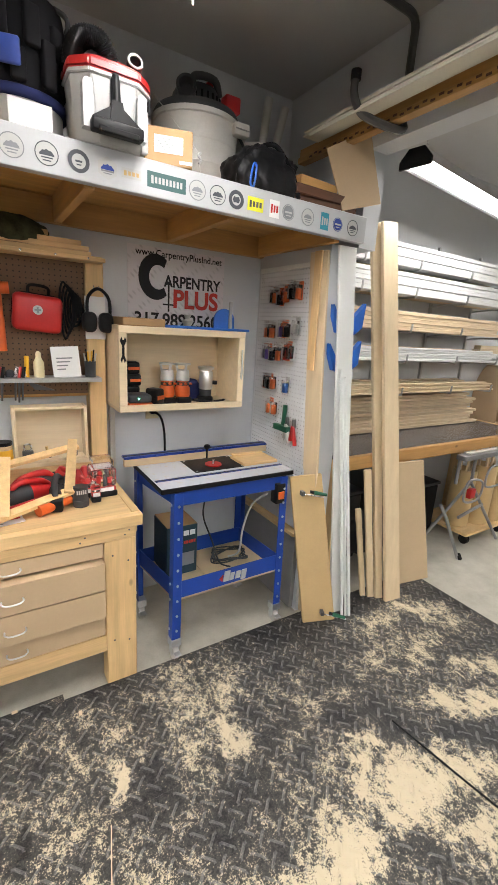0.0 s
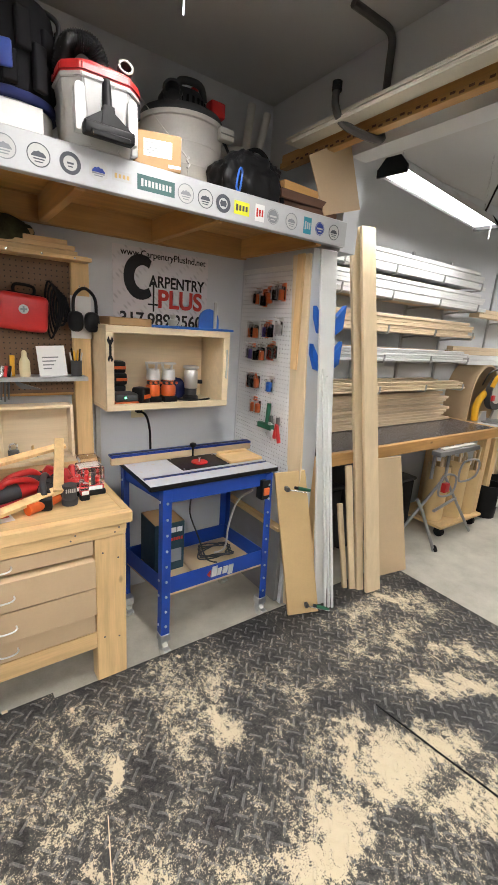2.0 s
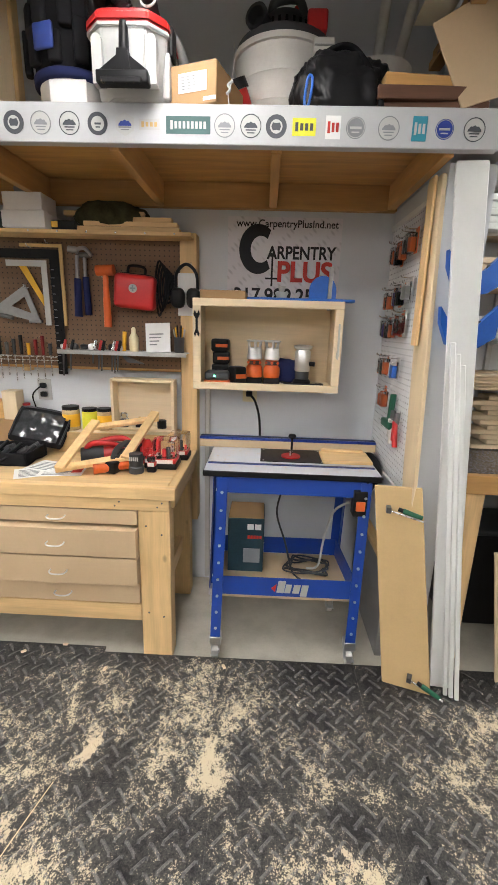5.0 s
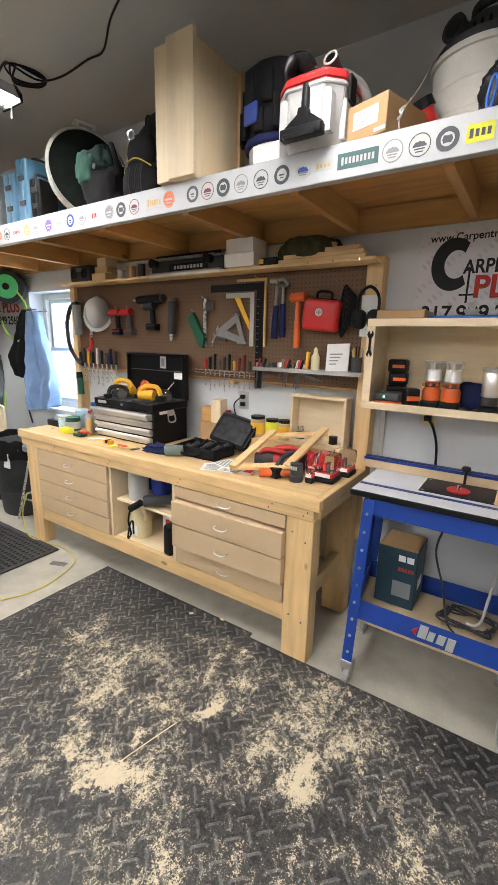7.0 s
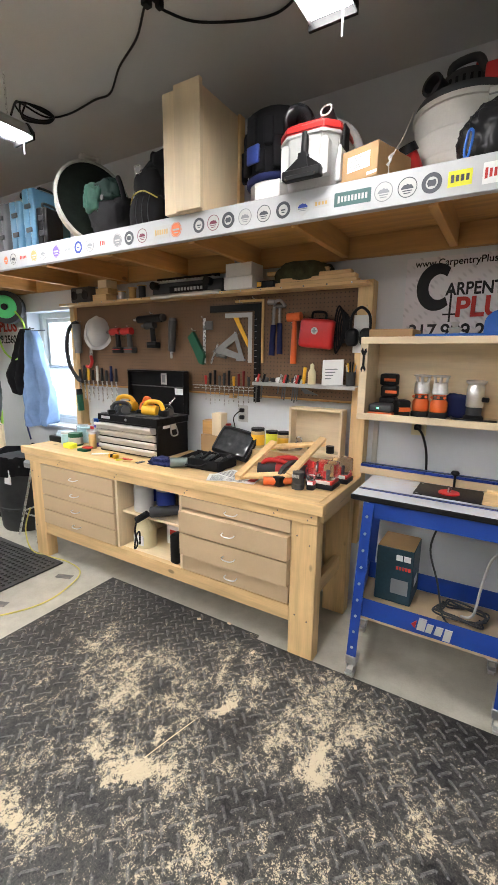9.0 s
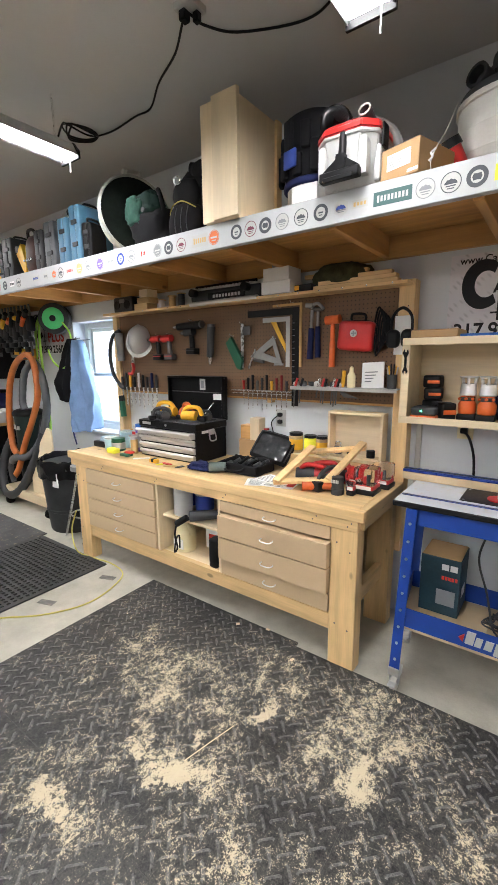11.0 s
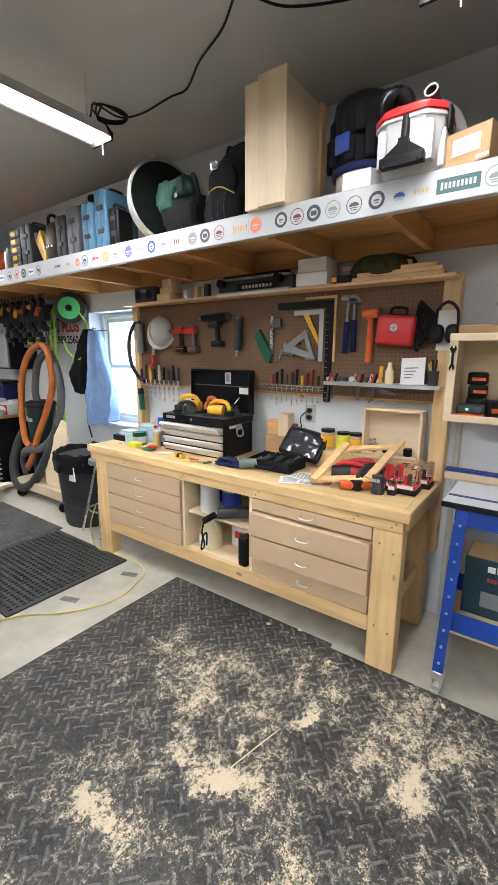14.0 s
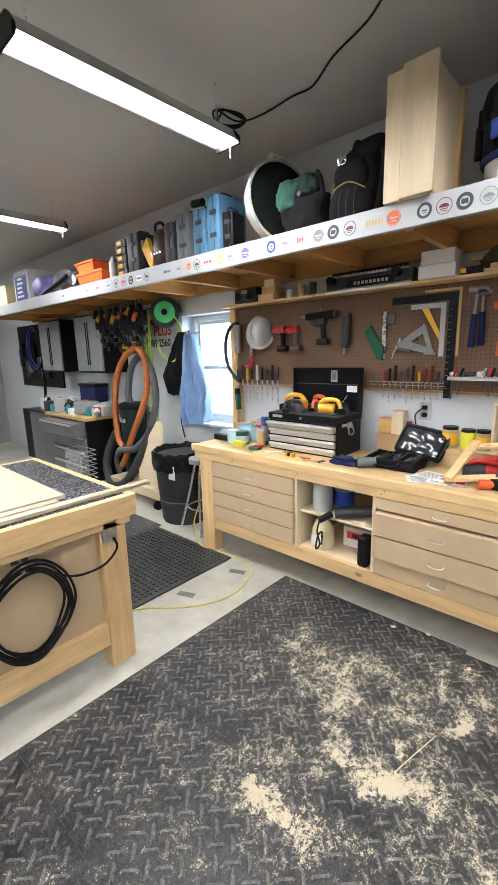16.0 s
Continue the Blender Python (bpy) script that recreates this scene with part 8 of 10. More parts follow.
    for x, y, r, h in ((0.765, 2.36, 0.062, 0.145), (0.80, 2.51, 0.056, 0.14), (0.715, 2.27, 0.022, 0.085), (0.685, 2.33, 0.022, 0.10)):
        t = thing("bit_case", "clear plastic bit case with a red and black base", "bit case", (x, y, BT), group="bit cases on the bench")
        pbox("base", t, black_plastic, (x - r, y - r, BT), (x + r, y + r, BT + 0.028), 0.008)
        pbox("tray", t, red_plastic, (x - r * 0.9, y - r * 0.9, BT + 0.028), (x + r * 0.9, y + r * 0.9, BT + 0.05), 0.006)
        pbox("label", t, paper, (x - r * 0.7, y - r - 0.001, BT + 0.032), (x + r * 0.7, y - r * 0.93, BT + 0.05), 0)
        for k in range(4):
            prod("bit", t, (steel, red_plastic, dark_grey, red_plastic)[k], (x - r * 0.6 + k * r * 0.4, y + r * 0.4 * (k % 2), BT + 0.05), (x - r * 0.6 + k * r * 0.4, y + r * 0.4 * (k % 2), BT + h * (0.5 + 0.1 * (k % 3))), r * 0.16, n=10)
        bm = box(B(), (x - r * 0.95, y - r * 0.95, BT + 0.051), (x + r * 0.95, y + r * 0.95, BT + h), 0.014)
        part("clear_cover", bm, clear, t, "clear plastic cover").visible_shadow = False
    # small items along the front
    t = thing("tape_measure", "yellow and black tape measure on the bench", "tape measure", (-0.72, 2.17, BT))
    pbox("case", t, yellow_plastic, (-0.76, 2.15, BT), (-0.69, 2.19, BT + 0.03), 0.008)
    pbox("band", t, black_plastic, (-0.74, 2.149, BT + 0.006), (-0.71, 2.191, BT + 0.031), 0.004)
    t = thing("yellow_sponge", "yellow tub lying beside the green tub", "tub", (-1.26, 2.21, BT))
    pbox("tub", t, ink_yellow, (-1.30, 2.18, BT), (-1.20, 2.24, BT + 0.04), 0.01)
    t = thing("scrub_pad", "green and red scrub pad on the bench", "pad", (-1.07, 2.20, BT))
    pbox("pad", t, green_plastic, (-1.12, 2.17, BT), (-1.03, 2.23, BT + 0.02), 0.006)
    pbox("top_layer", t, ink_red, (-1.09, 2.19, BT + 0.02), (-1.02, 2.24, BT + 0.035), 0.006)
    t = thing("black_tray", "black plastic tray with rags at the end of the bench", "tray", (-1.52, 2.36, BT))
    pbox("tray", t, black_plastic, (-1.62, 2.28, BT), (-1.43, 2.44, BT + 0.05), 0.01)
    part("rag", lump(B(), (-1.51, 2.36, BT + 0.06), (0.07, 0.06, 0.03), 0.4, 110, 3), M("pale_blue_rag", (0.35, 0.45, 0.55), 0.9), t)
    for i, (x, y, w, col) in enumerate(((-0.62, 2.19, 0.09, ink_red), (-0.55, 2.16, 0.10, ink_tan), (-0.90, 2.20, 0.12, paper), (-0.65, 2.15, 0.05, ink_yellow), (-0.48, 2.18, 0.06, dark_grey))):
        t = thing("paper_scrap", "small scrap lying along the bench front", "scrap", (x, y, BT), 20 * i, "scraps on the bench", world=False)
        pbox("scrap", t, col, (-w / 2, -0.015, 0), (w / 2, 0.015, 0.006), 0.002)
    t = thing("yellow_hose", "tan rubber hose lying over the bench end", "hose", (-1.40, 2.5, BT))
    psweep("hose", t, ink_tan, [(-1.48, 2.52, BT + 0.08), (-1.40, 2.55, BT + 0.13), (-1.28, 2.58, BT + 0.14), (-1.10, 2.56, BT + 0.15)], 0.012)


bench_clutter()
jar(-1.47, 2.50, BT, 0.055, 0.12, white_plastic, white_plastic, "white plastic tub at the bench end")
jar(-1.17, 2.48, BT, 0.032, 0.20, blue_plastic, white_plastic, "blue plastic bottle with a white cap")
jar(-1.20, 2.40, BT, 0.030, 0.15, white_plastic, red_plastic, "slim white plastic glue bottle")
jar(-1.40, 2.30, BT, 0.050, 0.10, blue_clear, white_plastic, "low clear blue plastic tub")
jar(-0.06, 2.64, BT, 0.034, 0.15, white_plastic, red_plastic, "white tub with a red screw lid")
for cx, cy in ((0.70, 2.44), (0.66, 2.40), (0.60, 2.47)):
    t = thing("red_bit_set", "red plastic bit holder in the tool heap", "bit holder", (cx, cy, BT), group="bit holders in the tool heap")
    part("cup", lathe(B(), [(0.028, 0), (0.030, 0.004), (0.030, 0.05), (0.026, 0.054), (0.026, 0.10), (0.012, 0.125)], (cx, cy, BT), 18), red_plastic, t)
    part("collar", lathe(B(), [(0.031, 0.02), (0.033, 0.022), (0.033, 0.044), (0.031, 0.046)], (cx, cy, BT), 18), dark_grey, t)


def wall_outlet(x, z):
    t = thing("wall_outlet", "white double wall socket with two black plugs", "socket", (x, WALL, z - 0.06))
    pbox("plate", t, white_plastic, (x - 0.04, WALL - 0.006, z - 0.06), (x + 0.04, WALL - 0.0005, z + 0.06), 0.003)
    for dz in (0.025, -0.025):
        pbox("plug", t, black_plastic, (x - 0.016, WALL - 0.035, z + dz - 0.014), (x + 0.016, WALL - 0.006, z + dz + 0.014), 0.005)
    psweep("flex", t, black_plastic, [(x - 0.01, WALL - 0.034, z + 0.02), (x - 0.05, WALL - 0.05, z - 0.03), (x - 0.04, WALL - 0.04, z - 0.13), (x - 0.06, WALL - 0.04, z - 0.26)], 0.004)


wall_outlet(-0.03, 1.19)


# ---- cubby of the bench ----
def cubby():
    z1, z0 = 0.553, 0.288
    for x, y, m, band, lab in ((-0.47, 2.19, white_plastic, None, "plain white tub of wipes with a white lid"), (-0.53, 2.32, white_plastic, ink_blue, "white and blue tub in the bench cubby"), (-0.37, 2.30, white_plastic, ink_blue, "blue and white tub in the bench cubby")):
        jar(x, y, z1, 0.066, 0.19, m, white_plastic, lab, band, "wipe_tub", "tubs in the cubby")
    g = thing("glue_jug", "cream gallon jug of wood glue with a printed label", "jug", (-0.47, 2.20, z0))
    part("jug", lathe(B(), [(0.068, 0), (0.074, 0.01), (0.074, 0.13), (0.05, 0.18), (0.022, 0.20), (0.022, 0.22)], (-0.47, 2.20, z0), 22), cream_plastic, g)
    pbox("label", g, paper, (-0.515, 2.1235, z0 + 0.03), (-0.425, 2.130, z0 + 0.10), 0.001)
    psweep("jug_handle", g, cream_plastic, [(-0.41, 2.18, z0 + 0.13), (-0.39, 2.17, z0 + 0.17), (-0.44, 2.19, z0 + 0.20)], 0.012)
    h = thing("heat_gun", "dark grey heat gun lying with its flex hanging down", "heat gun", (-0.22, 2.16, z1))
    prod("barrel", h, dark_grey, (-0.32, 2.10, z1 + 0.04), (-0.10, 2.22, z1 + 0.07), 0.036, 0.03)
    prod("handle", h, black_plastic, (-0.34, 2.09, z1 + 0.03), (-0.41, 2.06, z1 - 0.02), 0.022)
    psweep("flex", h, black_plastic, [(-0.41, 2.06, z1 - 0.02), (-0.42, 2.05, z1 - 0.10), (-0.40, 2.05, z1 - 0.18), (-0.43, 2.05, z1 - 0.22), (-0.42, 2.06, z1 - 0.13), (-0.39, 2.06, z1 - 0.10), (-0.40, 2.07, z1 - 0.19)], 0.006)
    b = thing("blade_box", "white carton with a red and black printed side", "box", (-0.27, 2.36, z0))
    pbox("carton", b, paper, (-0.37, 2.30, z0), (-0.18, 2.46, z0 + 0.14), 0.003)
    pbox("print", b, ink_red, (-0.34, 2.298, z0 + 0.06), (-0.22, 2.3002, z0 + 0.11), 0)
    pbox("print_bar", b, ink, (-0.30, 2.2965, z0 + 0.07), (-0.23, 2.2982, z0 + 0.10), 0)
    k = thing("knee_pad_case", "small black moulded case standing on edge", "case", (-0.12, 2.12, z0))
    pbox("case", k, black_plastic, (-0.155, 2.08, z0), (-0.085, 2.17, z0 + 0.20), 0.02)


cubby()


# ---- things in and on the router cabinet ----
CF = 1.288


def trim_router(x, y, orange=True):
    t = thing("trim_router", "orange and grey trim router standing on its base" if orange else "silver fixed base router standing on its base", "router", (x, y, CF), group="routers in the cabinet")
    c = (x, y, CF)
    if orange:
        part("battery", box(B(), (x - 0.042, y - 0.04, CF), (x + 0.042, y + 0.04, CF + 0.035), 0.008), black_plastic, t)
        part("housing", lathe(B(), [(0.038, 0.035), (0.042, 0.045), (0.042, 0.085), (0.032, 0.10), (0.032, 0.125)], c, 20), orange_plastic, t)
        part("motor", lathe(B(), [(0.033, 0.10), (0.034, 0.105), (0.034, 0.118), (0.030, 0.12)], c, 20), dark_grey, t)
        part("collar", lathe(B(), [(0.035, 0.125), (0.040, 0.13), (0.036, 0.16), (0.034, 0.185)], c, 20), brushed, t)
        for k in range(3):
            a = 2.1 * k + 0.6
            prod("base_post", t, brushed, (x + 0.030 * math.cos(a), y + 0.030 * math.sin(a), CF + 0.18), (x + 0.036 * math.cos(a), y + 0.036 * math.sin(a), CF + 0.215), 0.007)
        part("base_plate", lathe(B(), [(0.034, 0.213), (0.043, 0.215), (0.044, 0.222), (0.010, 0.224)], c, 20), brushed, t)
        for k in range(3):
            prod("knob", t, orange_plastic, (x - 0.03 + 0.03 * k, y - 0.036, CF + 0.112), (x - 0.03 + 0.03 * k, y - 0.05, CF + 0.112), 0.007)
    else:
        part("foot", lathe(B(), [(0.046, 0), (0.046, 0.02), (0.036, 0.03)], c, 20), black_plastic, t)
        part("motor", lathe(B(), [(0.034, 0.03), (0.036, 0.04), (0.036, 0.07)], c, 20), dark_grey, t)
        part("barrel", lathe(B(), [(0.037, 0.07), (0.040, 0.075), (0.040, 0.17), (0.034, 0.18)], c, 24), brushed, t)
        part("base_plate", lathe(B(), [(0.034, 0.18), (0.046, 0.188), (0.048, 0.20), (0.03, 0.205)], c, 24), brushed, t)
        prod("clamp_knob", t, black_plastic, (x + 0.035, y - 0.02, CF + 0.11), (x + 0.06, y - 0.03, CF + 0.11), 0.012)


def cabinet_things():
    trim_router(1.185, 2.58)
    trim_router(1.275, 2.57)
    trim_router(1.435, 2.60, False)
    c = thing("battery_charger", "black and orange battery charger with a lit green lamp", "charger", (0.99, 2.53, CF))
    pbox("base", c, orange_plastic, (0.935, 2.47, CF), (1.065, 2.59, CF + 0.022), 0.006)
    pbox("top", c, dark_grey, (0.938, 2.473, CF + 0.022), (1.062, 2.587, CF + 0.065), 0.014)
    pbox("status_lamp", c, led_green, (0.985, 2.471, CF + 0.04), (0.995, 2.4735, CF + 0.05), 0.001)
    for i, (x, y, z, turn) in enumerate(((1.09, 2.53, CF, 35), (1.0, 2.66, CF + 0.001, 0), (1.005, 2.655, CF + 0.091, 4), (1.0, 2.655, CF + 0.156, -3))):
        b = thing("battery_pack", "black battery pack with an orange stripe", "battery", (x, y, z), turn, "battery packs in the cabinet", world=False)
        h = 0.09 if i < 2 else 0.065
        pbox("shell", b, black_plastic, (-0.045 + 0.02 * (i == 0), -0.04, 0), (0.045, 0.04, h), 0.012)
        pbox("stripe", b, orange_plastic, (-0.02, -0.041, h * 0.35), (0.043, -0.0385, h * 0.6), 0.002)
    p = thing("blue_pouch", "dark blue cloth pouch at the back of the cabinet", "pouch", (1.36, 2.67, CF))
    part("pouch", lump(B(), (1.355, 2.68, CF + 0.06), (0.075, 0.05, 0.065), 0.25, 120, 3, 0.9), blue_cloth, p)
    w = thing("router_flex", "black router flex and wrench lying in the cabinet", "cable", (1.40, 2.54, CF))
    psweep("flex", w, black_plastic, [(1.33, 2.60, CF + 0.01), (1.36, 2.53, CF + 0.012), (1.44, 2.51, CF + 0.01), (1.52, 2.53, CF + 0.012), (1.54, 2.56, CF + 0.008)], 0.006)
    pbox("wrench", w, iron, (1.40, 2.50, CF), (1.54, 2.515, CF + 0.006), 0.001)
    s = thing("spanner", "black flat spanner hung on the cabinet front", "spanner", (0.905, 2.446, 1.56))
    part("spanner", prism(B(), [(0.898, 1.52), (0.892, 1.535), (0.900, 1.555), (0.900, 1.605), (0.890, 1.625), (0.897, 1.645), (0.903, 1.63), (0.909, 1.63), (0.915, 1.645), (0.921, 1.625), (0.911, 1.605), (0.911, 1.555), (0.919, 1.535), (0.912, 1.52), (0.908, 1.537), (0.902, 1.537)], 2.443, 2.449, "xz"), black_metal, s)
    s = thing("spanner", "pale grey wrench hung on the cabinet front", "spanner", (1.585, 2.446, 1.44))
    part("spanner", prism(B(), [(1.580, 1.44), (1.590, 1.43), (1.594, 1.46), (1.590, 1.60), (1.582, 1.60), (1.584, 1.48)], 2.443, 2.449, "xz"), pale_grey, s)
    k = thing("cardboard_tray", "flattened brown cardboard box on the cabinet", "box", (1.02, 2.56, 1.70))
    pbox("carton", k, card, (0.915, 2.48, 1.70), (1.135, 2.70, 1.74), 0.004)
    g = thing("blue_push_guide", "blue plastic jig plate with a rounded upright guard", "jig", (1.45, 2.56, 1.70))
    pbox("plate", g, blue_plastic, (1.14, 2.50, 1.70), (1.66, 2.57, 1.714), 0.003)
    arc = [(1.505 + 0.065 * math.cos(a), 1.755 + 0.065 * math.sin(a)) for a in [math.pi * i / 14 for i in range(15)]] + [(1.44, 1.714), (1.57, 1.714)]
    part("guard", prism(B(), arc, 2.53, 2.54, "xz"), blue_plastic, g)
    pbox("pointer", g, white_plastic, (1.53, 2.515, 1.66), (1.548, 2.528, 1.86), 0.002)
    c = thing("clamp_knob", "pale grey fitting standing on the cabinet", "fitting", (1.31, 2.60, 1.714))
    part("fitting", lathe(B(), [(0.02, 0), (0.035, 0.03), (0.012, 0.035), (0.02, 0.06)], (1.31, 2.60, 1.714), 14), pale_grey, c)
    o = thing("wall_outlet", "wall socket with a hanging black flex", "socket", (1.16, WALL, 1.22))
    pbox("plate", o, cream_plastic, (1.12, WALL - 0.006, 1.16), (1.20, WALL - 0.0005, 1.262), 0.003)
    pbox("plug", o, black_plastic, (1.14, WALL - 0.05, 1.195), (1.175, WALL - 0.006, 1.225), 0.006)
    psweep("flex", o, black_plastic, [(1.158, WALL - 0.05, 1.21), (1.19, WALL - 0.07, 1.18), (1.215, WALL - 0.06, 1.10), (1.225, WALL - 0.05, 1.0), (1.23, WALL - 0.04, 0.80)], 0.007)
    v = thing("conduit", "thin pale conduit fixed down the wall", "conduit", (0.93, WALL, 0))
    pbox("conduit", v, pale_grey, (0.905, WALL - 0.02, 0.02), (0.935, WALL - 0.0005, 1.27), 0.004)


cabinet_things()


# ---- router table loads ----
def router_table_loads():
    b = thing("tool_carton", "dark teal tool carton with white labels and dusty top", "box", (1.20, 2.42, 0.346))
    dk = M("dark_teal_print", (0.02, 0.05, 0.07), 0.5, var=0.3)
    pbox("carton", b, dk, (1.085, 2.30, 0.346), (1.268, 2.505, 0.645), 0.003)
    pbox("dusty_top", b, card, (1.088, 2.303, 0.645), (1.265, 2.502, 0.649), 0.001)
    for x in (1.20, 1.238):
        pbox("label", b, paper, (x - 0.017, 2.2985, 0.585), (x + 0.015, 2.3002, 0.615), 0)
    bm = B()
    for k in range(5):
        box(bm, (1.185 + 0.015 * k, 2.2985, 0.535), (1.196 + 0.015 * k, 2.3002, 0.553))
    part("red_print", bm, ink_red, b)
    part("picture_print", box(B(), (1.165, 2.2985, 0.40), (1.25, 2.3002, 0.48)), ink_grey, b)
    pbox("side_label", b, paper, (1.2678, 2.36, 0.43), (1.2695, 2.44, 0.48), 0)
    f = thing("plywood_offcut", "thin board lying on the router table shelf", "board", (1.36, 2.36, 0.347))
    pbox("board", f, mdf, (1.285, 2.16, 0.347), (1.40, 2.47, 0.358), 0.002)
    s = thing("raised_panel", "pale pine board lying on the router table", "board", (1.65, 2.36, 0.962))
    pbox("board", s, pine_x, (1.53, 2.265, 0.9605), (1.765, 2.43, 0.978), 0.003)
    pbox("strip", s, pine_x, (1.54, 2.41, 0.978), (1.75, 2.44, 0.988), 0.002)
    h = thing("dust_hose", "black dust hose end beside the router table", "hose", (1.80, 2.5, 0.86))
    psweep("hose", h, black_plastic, [(1.79, 2.60, 0.93), (1.83, 2.50, 0.90), (1.82, 2.40, 0.86), (1.76, 2.36, 0.80)], 0.03, 10, 8, ribs=0.08)


router_table_loads()


# ---- white pegboard on the partition ----
def partition_pegs():
    w = thing("white_pegboard", "white pegboard hung with packaged router bits", "pegboard", (STUB0 - 0.004, 2.45, 0.9))
    pbox("board", w, peg_white, (STUB0 - 0.006, 2.14, 0.88), (STUB0 - 0.0005, 2.735, 2.06), 0)
    pbox("top_batten", w, white_paint, (STUB0 - 0.016, 2.14, 2.061), (STUB0 - 0.0005, 2.735, 2.085), 0.002)
    pbox("bottom_batten", w, white_paint, (STUB0 - 0.016, 2.21, 0.855), (STUB0 - 0.0005, 2.735, 0.879), 0.002)
    for y, z in ((2.18, 2.02), (2.70, 2.02), (2.70, 0.92), (2.70, 1.47), (2.18, 1.47)):
        prod("screw", w, zinc, (STUB0 - 0.006, y, z), (STUB0 - 0.0085, y, z), 0.006, n=8)
    packs = [(2.51, 1.92, ink_orange), (2.46, 1.91, black_plastic), (2.40, 1.925, ink_orange), (2.35, 1.94, black_plastic), (2.29, 1.94, ink_orange), (2.57, 1.72, ink_orange), (2.52, 1.72, ink_orange), (2.42, 1.73, ink_purple), (2.37, 1.73, black_plastic), (2.29, 1.75, white_plastic),
             (2.55, 1.59, ink_purple), (2.50, 1.585, black_plastic), (2.44, 1.59, ink_orange), (2.36, 1.60, ink_red), (2.32, 1.61, clear), (2.55, 1.41, ink_orange), (2.51, 1.41, black_plastic), (2.47, 1.415, ink_orange), (2.34, 1.41, blue_plastic), (2.49, 1.26, ink_orange), (2.44, 1.26, ink_orange)]
    packs += [(y + 0.025, z + 0.004, (black_plastic, ink_grey, clear)[k % 3]) for k, (y, z, m) in enumerate(packs[:17]) if k % 2 == 0]
    for i, (y, z, m) in enumerate(packs):
        t = thing("bit_package", "small hanging package of router bits on a peg", "package", (1.85, y, z - 0.05), group="packages on the white pegboard")
        psweep("peg", t, steel, [(STUB0 - 0.005, y, z + 0.045), (1.81, y, z + 0.045), (1.80, y, z + 0.055)], 0.0022, 6, 3)
        pbox("clear_shell", t, clear, (1.812, y - 0.019, z - 0.045), (1.846, y + 0.019, z + 0.03), 0.004)
        pbox("insert", t, m, (1.820, y - 0.012, z - 0.042), (1.843, y + 0.012, z + 0.012), 0.003)
        pbox("card", t, (white_plastic, ink_orange, paper)[i % 3], (1.847, y - 0.02, z - 0.05), (1.849, y + 0.02, z + 0.05), 0)
    b = thing("brush_set", "green handled brush hung on the white pegboard", "brush", (1.84, 2.36, 1.05))
    prod("handle", b, green_plastic, (1.84, 2.34, 1.17), (1.845, 2.34, 1.29), 0.014)
    pbox("bristle_head", b, green_plastic, (1.82, 2.28, 1.13), (1.855, 2.42, 1.165), 0.006)
    psweep("peg", b, steel, [(STUB0 - 0.005, 2.34, 1.26), (1.825, 2.34, 1.26)], 0.0022, 6, 1)
    for y, m in ((2.30, pale_grey), (2.235, red_plastic)):
        c = thing("spring_clamp", "small coloured hand clamp hung on the white pegboard", "clamp", (1.84, y, 1.05), group="hand clamps on the white pegboard")
        prod("upper_arm", c, m, (1.835, y, 1.18), (1.845, y + 0.03, 1.09), 0.013)
        prod("lower_arm", c, m, (1.835, y + 0.005, 1.18), (1.835, y - 0.03, 1.07), 0.012)
        prod("jaw", c, iron, (1.84, y, 1.17), (1.845, y + 0.01, 1.22), 0.012)
        psweep("peg", c, steel, [(STUB0 - 0.005, y, 1.18), (1.825, y, 1.18)], 0.0022, 6, 1)
    for z in (1.77, 1.57):
        c = thing("blue_clamp", "blue plastic grip clamp hung on the partition edge", "clamp", (1.98, 2.04, z - 0.1), group="blue clamps on the partition")
        part("jaw_body", prism(B(), [(1.90, z + 0.10), (1.95, z + 0.03), (2.0, z + 0.02), (2.04, z + 0.03), (2.13, z + 0.12), (2.12, z - 0.01), (2.06, z - 0.05), (2.0, z - 0.06), (1.94, z - 0.04), (1.905, z + 0.04)], 2.062, 2.092, "xz"), blue_plastic, c)
        prod("screw", c, iron, (2.03, 2.075, z - 0.09), (2.06, 2.075, z + 0.05), 0.009)
    s = thing("low_shelf_box", "grey box unit under the white pegboard", "cabinet", (1.78, 2.5, 0))
    pbox("panel", s, grey_plastic, (1.835, 2.12, 0.02), (STUB0 - 0.0075, 2.74, 0.52), 0.003)
    pbox("top", s, pine_y, (1.815, 2.12, 0.52), (STUB0 - 0.0075, 2.74, 0.545), 0.002)


partition_pegs()


